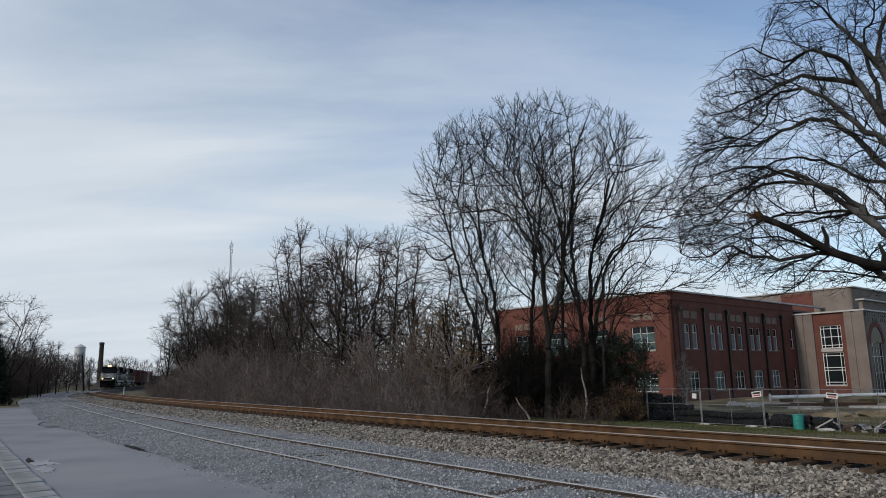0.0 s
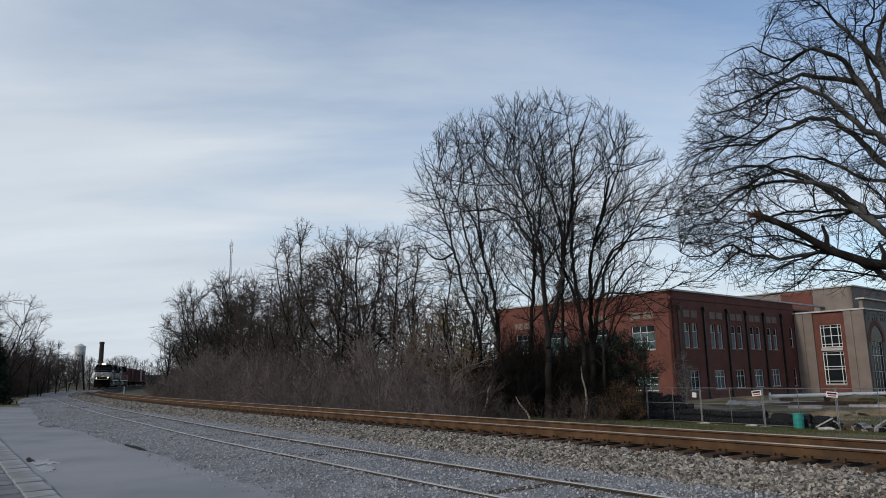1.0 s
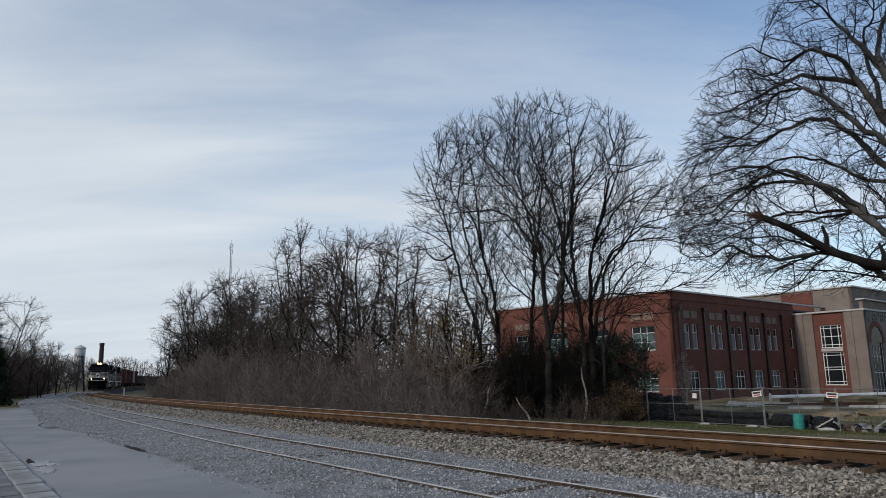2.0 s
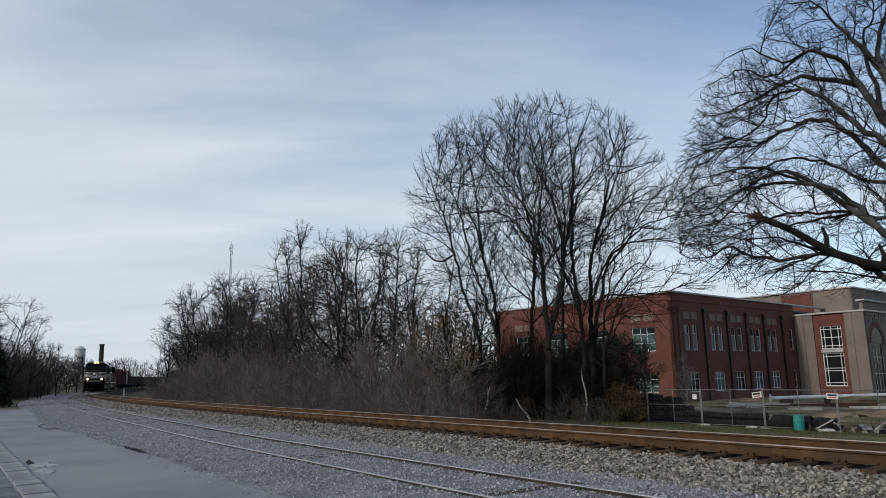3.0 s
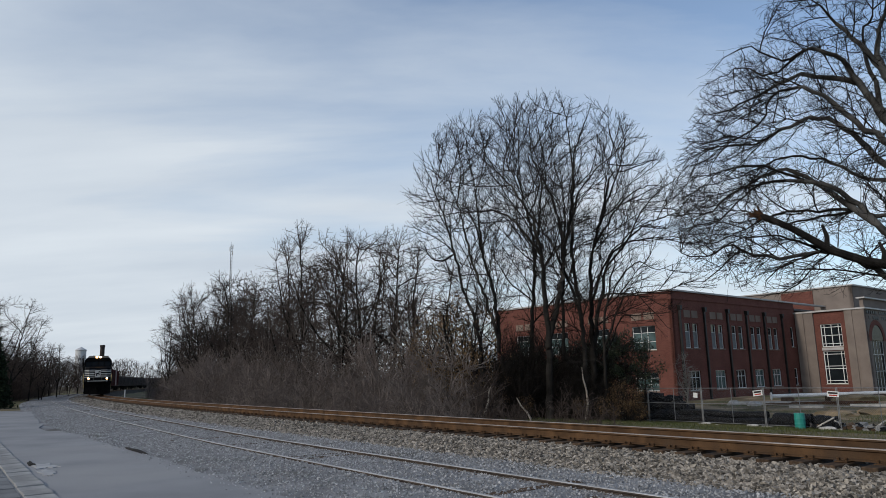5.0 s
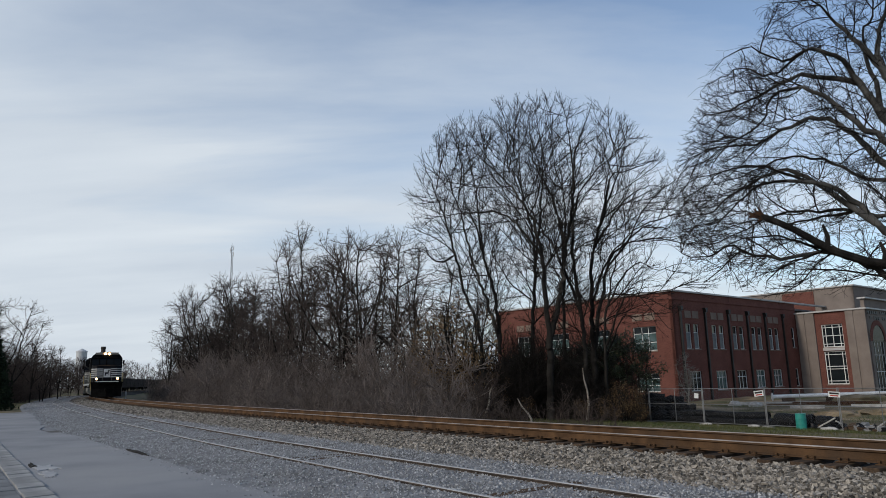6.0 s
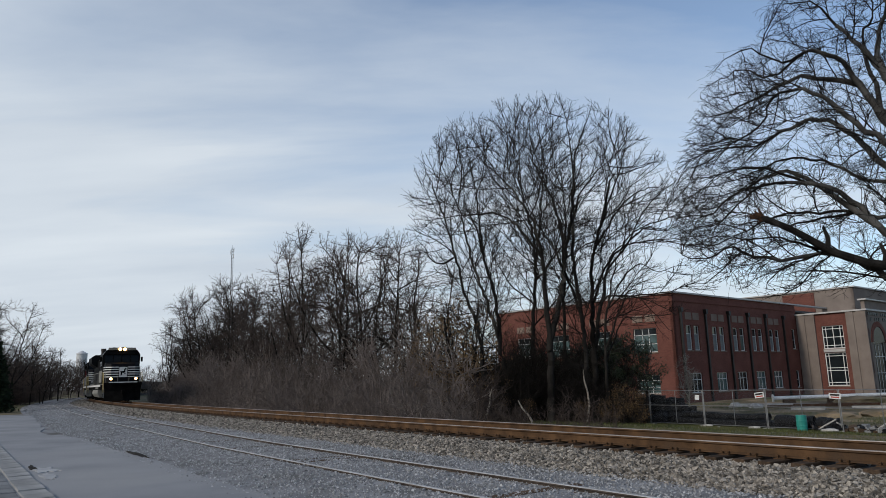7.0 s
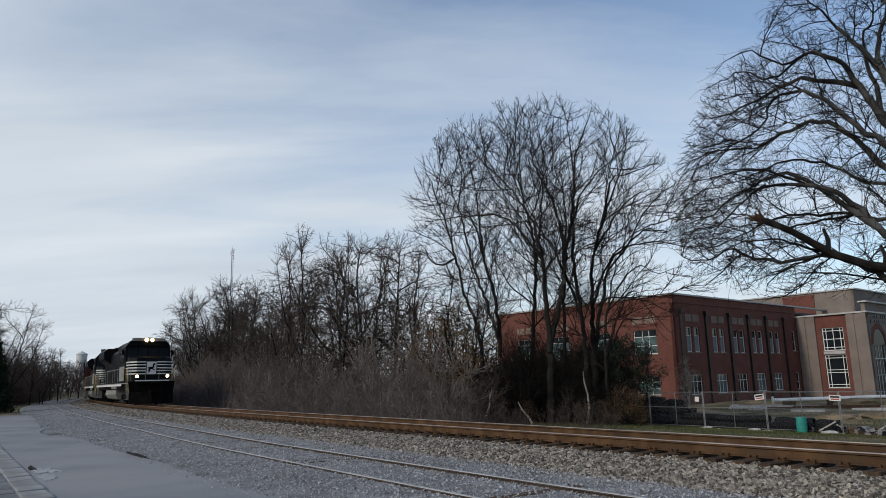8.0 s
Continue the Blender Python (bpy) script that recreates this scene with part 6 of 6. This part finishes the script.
def bogie(parent, x, axles, gap, turning, label=""):
    half = gap * (axles - 1) / 2
    for y in (-1.05, 1.05):
        bm = bmesh.new()
        prof = [(-half - 0.45, 0.62), (-half - 0.2, 0.80), (half + 0.2, 0.80), (half + 0.45, 0.62), (half + 0.35, 0.42), (-half - 0.35, 0.42)]
        a = [bm.verts.new((x + px, y - 0.07, pz)) for px, pz in prof]
        b = [bm.verts.new((x + px, y + 0.07, pz)) for px, pz in prof]
        n = len(prof)
        for i in range(n):
            bm.faces.new((a[i], a[(i + 1) % n], b[(i + 1) % n], b[i]))
        bm.faces.new(a[::-1]); bm.faces.new(b)
        for k in range(axles):
            ax = x - half + gap * k
            sy = 1 if y > 0 else -1
            add_box(bm, ax - 0.17, ax + 0.17, y + sy * 0.04 - 0.10, y + sy * 0.04 + 0.10, 0.36, 0.72, 0.02)
            if k:
                bmesh.ops.create_cone(bm, cap_ends=True, segments=10, radius1=0.10, radius2=0.10, depth=0.34, matrix=Matrix.Translation((ax - gap / 2, y, 0.60)))
        part("bogie_frame", bm, M["loco_under"], parent)
    for k in range(axles):
        base = Matrix.Translation((x - half + gap * k, 0, 0.53))
        ws = part_me("wheelset", WHEEL, M["loco_under"], parent, m=base)
        if turning:
            WHEELSETS.append((ws, base))


def handrail(parent, pts, posts, r=0.022, paint="loco_grey"):
    bm = bmesh.new()
    add_tube(bm, pts, r, 6)
    for q, z in posts:
        add_tube(bm, [(q[0], q[1], z), q], r * 0.8, 5)
    part("handrail", bm, M[paint], parent, "pale grey handrail" if paint == "loco_grey" else "dull yellow handrail")


def make_loco(lit, label):
    o = empty("locomotive")
    tagged(o, label, "locomotive", "train")
    K, G, W = M["loco_black"], M["loco_under"], M["loco_white"]
    part("underframe", box(-10.7, 10.7, -1.45, 1.45, 1.12, 1.55, 0.03), G, o)
    part("walkway", box(-10.75, 10.75, -1.56, 1.56, 1.552, 1.62, 0.01), M["loco_grey"], o)
    for y in (-1.575, 1.575):
        part("sill_stripe", box(-10.6, 7.0, y - 0.012, y + 0.012, 1.40, 1.552), W, o, "white sill stripe")
    # fuel tank with rounded belly
    bm = bmesh.new()
    prof = [(-1.45, 1.10), (-1.5, 0.75), (-1.3, 0.42), (-0.9, 0.30), (0.9, 0.30), (1.3, 0.42), (1.5, 0.75), (1.45, 1.10)]
    extrude_profile(bm, prof, -3.6, 3.3)
    part("fuel_tank", bm, M["loco_grey"], o, "dusty grey fuel tank")
    for y in (-1.3, 1.3):
        bm = bmesh.new()
        bmesh.ops.create_cone(bm, cap_ends=True, segments=12, radius1=0.19, radius2=0.19, depth=3.4, matrix=Matrix.Translation((1.8, y, 1.30)) @ Matrix.Rotation(radians(90), 4, "Y"))
        part("air_tank", bm, M["loco_grey"], o, "dusty grey air reservoir")
    bogie(o, 6.6, 3, 2.05, True)
    bogie(o, -6.6, 3, 2.05, True)
    # long hood
    bm = bmesh.new()
    extrude_profile(bm, [(-0.95, 1.62), (-0.95, 4.0), (-0.7, 4.28), (0.7, 4.28), (0.95, 4.0), (0.95, 1.62)], -10.2, 5.9)
    hood = part("engine_hood", bm, K, o)
    for y in (-0.965, 0.965):
        for x in np.arange(-9.7, 5.5, 0.78):
            part("hood_door", box(x + 0.03, x + 0.73, y - 0.012, y + 0.012, 1.75, 3.35, 0.005), K, hood)
    bm = bmesh.new()
    extrude_profile(bm, [(-0.96, 3.35), (-1.5, 3.75), (-1.52, 4.35), (-1.2, 4.62), (1.2, 4.62), (1.52, 4.35), (1.5, 3.75), (0.96, 3.35)], -10.15, -5.6)
    part("radiator", bm, K, o, "flared black radiator housing")
    bm = bmesh.new()
    extrude_profile(bm, [(-1.0, 3.6), (-1.3, 3.8), (-1.3, 4.35), (-1.0, 4.55), (1.0, 4.55), (1.3, 4.35), (1.3, 3.8), (1.0, 3.6)], 2.6, 5.6)
    part("dynamic_brake", bm, K, o)
    part("exhaust_stack", box(-1.2, 0.1, -0.35, 0.35, 4.28, 4.62, 0.04), G, o)
    for x in (-8.9, -7.9, -6.8):
        bm = bmesh.new()
        bmesh.ops.create_cone(bm, cap_ends=True, segments=16, radius1=0.52, radius2=0.5, depth=0.14, matrix=Matrix.Translation((x, 0, 4.69)))
        part("cooling_fan", bm, G, o)
    # cab
    cab = bmesh.new()
    prof = [(-1.52, 1.62), (-1.52, 4.05), (-1.28, 4.42), (-0.85, 4.62), (0.85, 4.62), (1.28, 4.42), (1.52, 4.05), (1.52, 1.62)]
    extrude_profile(cab, prof, 5.95, 8.65)
    for v in cab.verts:
        if v.co.x > 8 and v.co.z > 3.9:
            v.co.x -= 0.22
    cabo = part("cab", cab, K, o)
    # brow over the windscreens, with the headlamps
    bm = bmesh.new()
    extrude_profile(bm, [(-1.50, 4.10), (-1.26, 4.46), (-0.84, 4.70), (0.84, 4.70), (1.26, 4.46), (1.50, 4.10), (0.9, 4.16), (-0.9, 4.16)], 7.9, 8.62)
    part("cab_brow", bm, K, o)
    part("headlamp_box", box(8.3, 8.74, -1.10, 1.10, 4.47, 4.69, 0.04), M["cab_roof"], o, "weathered tan lamp housing")
    for y in (-0.19, 0.19):
        bm = bmesh.new()
        bmesh.ops.create_cone(bm, cap_ends=True, segments=14, radius1=0.12, radius2=0.12, depth=0.05, matrix=Matrix.Translation((8.77, y, 4.55)) @ Matrix.Rotation(radians(90), 4, "Y"))
        part("headlamp", bm, M["lamp"] if lit else M["lamp_off"], o, "glowing warm headlamp" if lit else "unlit headlamp")
    for y0, y1 in ((-1.36, -0.72), (-0.66, -0.04), (0.04, 0.66), (0.72, 1.36)):
        bm = box(8.52, 8.67, y0, y1, 3.42, 4.05, 0.02)
        for v in bm.verts:
            if v.co.z > 3.9:
                v.co.x -= 0.16
        part("windscreen", bm, M["glass_dark"], cabo)
    for y in (-1.53, 1.53):
        for x0, x1 in ((6.3, 7.1), (7.2, 8.0)):
            part("side_window", box(x0, x1, y - 0.015, y + 0.015, 3.05, 3.85, 0.01), M["glass"], cabo)
        part("cab_stripe", box(5.97, 8.6, y - 0.012, y + 0.012, 1.75, 2.75), M["loco_grey"], cabo, "grey-white cab side panel")
        part("mirror", box(8.3, 8.42, y * 1.08 - 0.08, y * 1.08 + 0.08, 3.5, 3.9), G, cabo)
    for x, y in ((6.6, 0.5), (7.2, -0.5), (6.3, -0.2)):
        part("roof_antenna", box(x - 0.12, x + 0.12, y - 0.12, y + 0.12, 4.60, 4.78, 0.03), G, cabo)
    part("air_horn", box(6.9, 7.3, 0.1, 0.45, 4.62, 4.82, 0.04), G, cabo)
    # wide nose with sloped top and chamfered cheeks
    bm = bmesh.new()
    low = [(8.4, -1.42), (9.9, -1.36), (10.35, -0.95), (10.35, 0.95), (9.9, 1.36), (8.4, 1.42)]
    rings = []
    for z, dx in ((1.62, 0.0), (2.95, -0.06), (3.28, -0.28), (3.42, -0.9)):
        rings.append([bm.verts.new((x + (dx if x > 9 else 0), y * (1 - 0.02 * (z > 3)), z)) for x, y in low])
    for a, b in zip(rings, rings[1:]):
        for i in range(6):
            bm.faces.new((a[i], a[(i + 1) % 6], b[(i + 1) % 6], b[i]))
    bm.faces.new(rings[0][::-1]); bm.faces.new(rings[-1])
    nose = part("nose", bm, K, o)
    # white stripes round the nose, broken by a white panel with a dark emblem
    for i, z in enumerate((2.16, 2.36, 2.56, 2.76, 2.95)):
        for y0, y1 in ((-0.95, -0.36), (0.36, 0.95)):
            part("nose_stripe", box(10.30, 10.372, y0, y1, z, z + 0.075), W, nose, "white stripe")
        for sy in (-1, 1):
            bm = bmesh.new()
            d = Vector((0.45, -0.41 * sy, 0)).normalized()
            nrm = Vector((0.41, 0.45 * sy, 0)).normalized()
            a, b2 = Vector((9.9, 1.36 * sy, z)), Vector((10.35, 0.95 * sy, z))
            q = [a + nrm * 0.012, b2 + nrm * 0.012, b2 - nrm * 0.05, a - nrm * 0.05]
            lo = [bm.verts.new(v) for v in q]
            hi = [bm.verts.new(v + Vector((0, 0, 0.075))) for v in q]
            for k in range(4):
                bm.faces.new((lo[k], lo[(k + 1) % 4], hi[(k + 1) % 4], hi[k]))
            bm.faces.new(lo[::-1]); bm.faces.new(hi)
            part("nose_stripe", bm, W, nose, "white stripe")
            part("nose_stripe", box(8.5, 9.9, 1.36 * sy + 0.03 * sy - 0.035, 1.36 * sy + 0.03 * sy + 0.035, z, z + 0.075), W, nose, "white stripe")
    part("nose_panel", box(10.30, 10.368, -0.31, 0.31, 2.16, 3.0), W, nose, "white nose panel")
    bm = bmesh.new()
    for y0, y1, z0, z1 in ((-0.15, 0.10, 2.50, 2.66), (0.06, 0.16, 2.58, 2.82), (0.10, 0.24, 2.78, 2.90), (-0.20, -0.13, 2.28, 2.58), (-0.13, -0.08, 2.34, 2.52), (0.08, 0.20, 2.44, 2.52), (-0.26, -0.15, 2.58, 2.63)):
        add_box(bm, 10.366, 10.376, y0, y1, z0, z1)
    part("emblem", bm, K, nose, "dark emblem on the white panel")
    # front platform, anticlimber, ditch lamps, plough, coupler, steps
    part("front_plate", box(10.55, 10.78, -1.5, 1.5, 0.95, 1.70, 0.03), G, o)
    part("anticlimber", box(10.7, 11.02, -1.1, 1.1, 1.52, 1.68, 0.02), G, o)
    part("front_stripe", box(11.0, 11.032, -1.1, 1.1, 1.70, 1.77), W, o, "white stripe on the front step")
    for y in (-0.98, 0.98):
        part("ditch_lamp_box", box(10.62, 10.86, y - 0.14, y + 0.14, 1.86, 2.16, 0.03), G, o)
        bm = bmesh.new()
        bmesh.ops.create_cone(bm, cap_ends=True, segments=14, radius1=0.10, radius2=0.10, depth=0.05, matrix=Matrix.Translation((10.875, y, 2.02)) @ Matrix.Rotation(radians(90), 4, "Y"))
        part("ditch_lamp", bm, M["lamp"] if lit else M["lamp_off"], o, "glowing warm ditch lamp" if lit else "unlit ditch lamp")
    bm = bmesh.new()
    a = [(10.75, -1.5, 0.95), (11.0, 0, 0.95), (10.75, 1.5, 0.95), (10.85, 1.5, 0.12), (11.3, 0, 0.10), (10.85, -1.5, 0.12)]
    f = [bm.verts.new(v) for v in a]
    g = [bm.verts.new((v[0] - 0.12, v[1], v[2])) for v in a]
    for quad in ((0, 1, 4, 5), (1, 2, 3, 4)):
        bm.faces.new([f[k] for k in quad]); bm.faces.new([g[k] for k in reversed(quad)])
    for k in range(6):
        bm.faces.new((f[k], g[k], g[(k + 1) % 6], f[(k + 1) % 6]))
    part("snow_plough", bm, G, o, "black steel plough")
    for sx in (1, -1):
        part("coupler", box(min(10.8 * sx, 11.4 * sx), max(10.8 * sx, 11.4 * sx), -0.16, 0.16, 0.72, 1.05, 0.05), G, o)
        for y in (-1.35, 1.35):
            bm = bmesh.new()
            for k, z in enumerate((0.42, 0.78, 1.14)):
                add_box(bm, 10.05 * sx - 0.33, 10.05 * sx + 0.33, y - 0.2, y + 0.2, z, z + 0.04)
            for dx in (-0.34, 0.34):
                add_box(bm, 10.05 * sx + dx - 0.02, 10.05 * sx + dx + 0.02, y - 0.2, y + 0.2, 0.40, 1.55)
            part("corner_steps", bm, M["loco_grey"], o, "grey corner steps with pale edges")
            handrail(o, [(10.6 * sx, y * 1.1, 0.8), (10.62 * sx, y * 1.12, 1.9), (10.3 * sx, y * 1.12, 2.55)], [], 0.03, "rail_yellow")
            handrail(o, [(9.5 * sx, y * 1.12, 0.8), (9.5 * sx, y * 1.12, 2.55), (9.2 * sx, y * 1.12, 2.6)], [], 0.03, "rail_yellow")
    for y in (-1.5, 1.5):
        handrail(o, [(-10.3, y, 2.62), (5.9, y, 2.62)], [((x, y, 2.62), 1.6) for x in np.arange(-10.3, 6.0, 1.62)])
        handrail(o, [(10.75, y * 0.93, 2.5), (10.8, y * 0.3, 2.5)], [((10.75, y * 0.93, 2.5), 1.6), ((10.8, y * 0.3, 2.5), 1.6)])
    # the body stands tall over the walkway
    for me in {c.data for c in o.children_recursive if c.name.split(".")[0] != "wheelset"}:
        for v in me.vertices:
            if v.co.z > 1.63:
                v.co.z = 1.63 + (v.co.z - 1.63) * 1.085
                v.co.y *= 1.06
    return o


TRAIN.append((make_loco(True, "black diesel locomotive with white nose stripes, headlamps lit"), 22.6, 6.6))
TRAIN.append((make_loco(False, "second black diesel locomotive with its lamps off"), 22.6, 6.6))


def make_boxcar(length, height, body, label, pale=False):
    o = empty("boxcar")
    tagged(o, label, "freight car", "train")
    h = length / 2 - 0.5
    bm = bmesh.new()
    extrude_profile(bm, [(-1.5, 1.1), (-1.5, height - 0.2), (-0.7, height), (0.7, height), (1.5, height - 0.2), (1.5, 1.1)], -h, h)
    part("body", bm, body, o)
    for y in (-1.53, 1.53):
        for x in np.arange(-h + 0.2, h, 1.05):
            if abs(x) > 1.9:
                part("side_post", box(x - 0.06, x + 0.06, y - 0.03, y + 0.03, 1.15, height - 0.25), body, o)
        d = part("sliding_door", box(-1.6, 1.6, y - 0.05, y + 0.05, 1.15, height - 0.3, 0.01), M["car_pale"] if pale else body, o, "pale pinkish sliding door" if pale else "")
        for x in (-0.8, 0.0, 0.8):
            part("door_rib", box(x - 0.05, x + 0.05, y - 0.075, y + 0.075, 1.2, height - 0.35), M["car_pale"] if pale else body, d)
    part("sill", box(-h - 0.3, h + 0.3, -0.5, 0.5, 0.85, 1.098), M["loco_under"], o)
    bogie(o, h - 2.2, 2, 1.75, False)
    bogie(o, -h + 2.2, 2, 1.75, False)
    return o


def make_gondola(length):
    o = empty("gondola_car")
    tagged(o, "dark weathered open gondola car with ribbed sides", "freight car", "train")
    h = length / 2 - 0.5
    H = 3.1
    part("floor_plate", box(-h, h, -1.45, 1.45, 0.95, 1.15), M["car_dark"], o)
    for y in (-1.46, 1.46):
        s = part("side_wall", box(-h, h, y - 0.04, y + 0.04, 1.0, H), M["car_dark"], o)
        for x in np.arange(-h + 0.1, h, 1.2):
            part("side_rib", box(x - 0.07, x + 0.07, y - 0.11, y + 0.11, 1.0, H - 0.1), M["car_dark"], s)
        part("top_rail", box(-h, h, y - 0.1, y + 0.1, H + 0.002, H + 0.14), M["car_dark"], o)
    for x in (-h, h):
        part("end_wall", box(x - 0.05, x + 0.05, -1.41, 1.41, 1.16, H), M["car_dark"], o)
    part("centre_sill", box(-h - 0.4, h + 0.4, -0.4, 0.4, 0.7, 0.948), M["loco_under"], o)
    bogie(o, h - 2.2, 2, 1.75, False)
    bogie(o, -h + 2.2, 2, 1.75, False)
    return o


TRAIN.append((make_boxcar(17.5, 4.75, M["car_red"], "dark red ribbed steel boxcar"), 17.5, 5.8))
TRAIN.append((make_boxcar(17.5, 4.6, M["car_red"], "dark red boxcar with a pale sliding door", True), 17.5, 5.8))
_g = make_gondola(17.0)
for k in range(7):
    TRAIN.append((_g if k == 0 else copy_thing(_g, Matrix.Identity(4)), 17.0, 5.7))


# ---------------- movement ----------------
SPEED, S_END = 14.74, 37.3     # metres a second, and the place of the train's nose at the end


def rail_pose(s_mid, half):
    xa, ya, _ = along(MAIN, s_mid - half)
    xb, yb, _ = along(MAIN, s_mid + half)
    return Matrix.Translation(((xa + xb) / 2, (ya + yb) / 2, RAIL_Z)) @ Matrix.Rotation(math.atan2(ya - yb, xa - xb), 4, "Z")


def motions():
    back = 0.0
    for ob, length, half in TRAIN:
        mid = back + length / 2
        walk(ob, [(t / 2, rail_pose(S_END + SPEED * (8 - t / 2) + mid, half)) for t in range(17)])
        back += length
    for wheelset, base in WHEELSETS:
        walk(wheelset, [(k / 12, base @ Matrix.Rotation(SPEED * (k / 12) / 0.53, 4, "Y")) for k in range(97)])


motions()
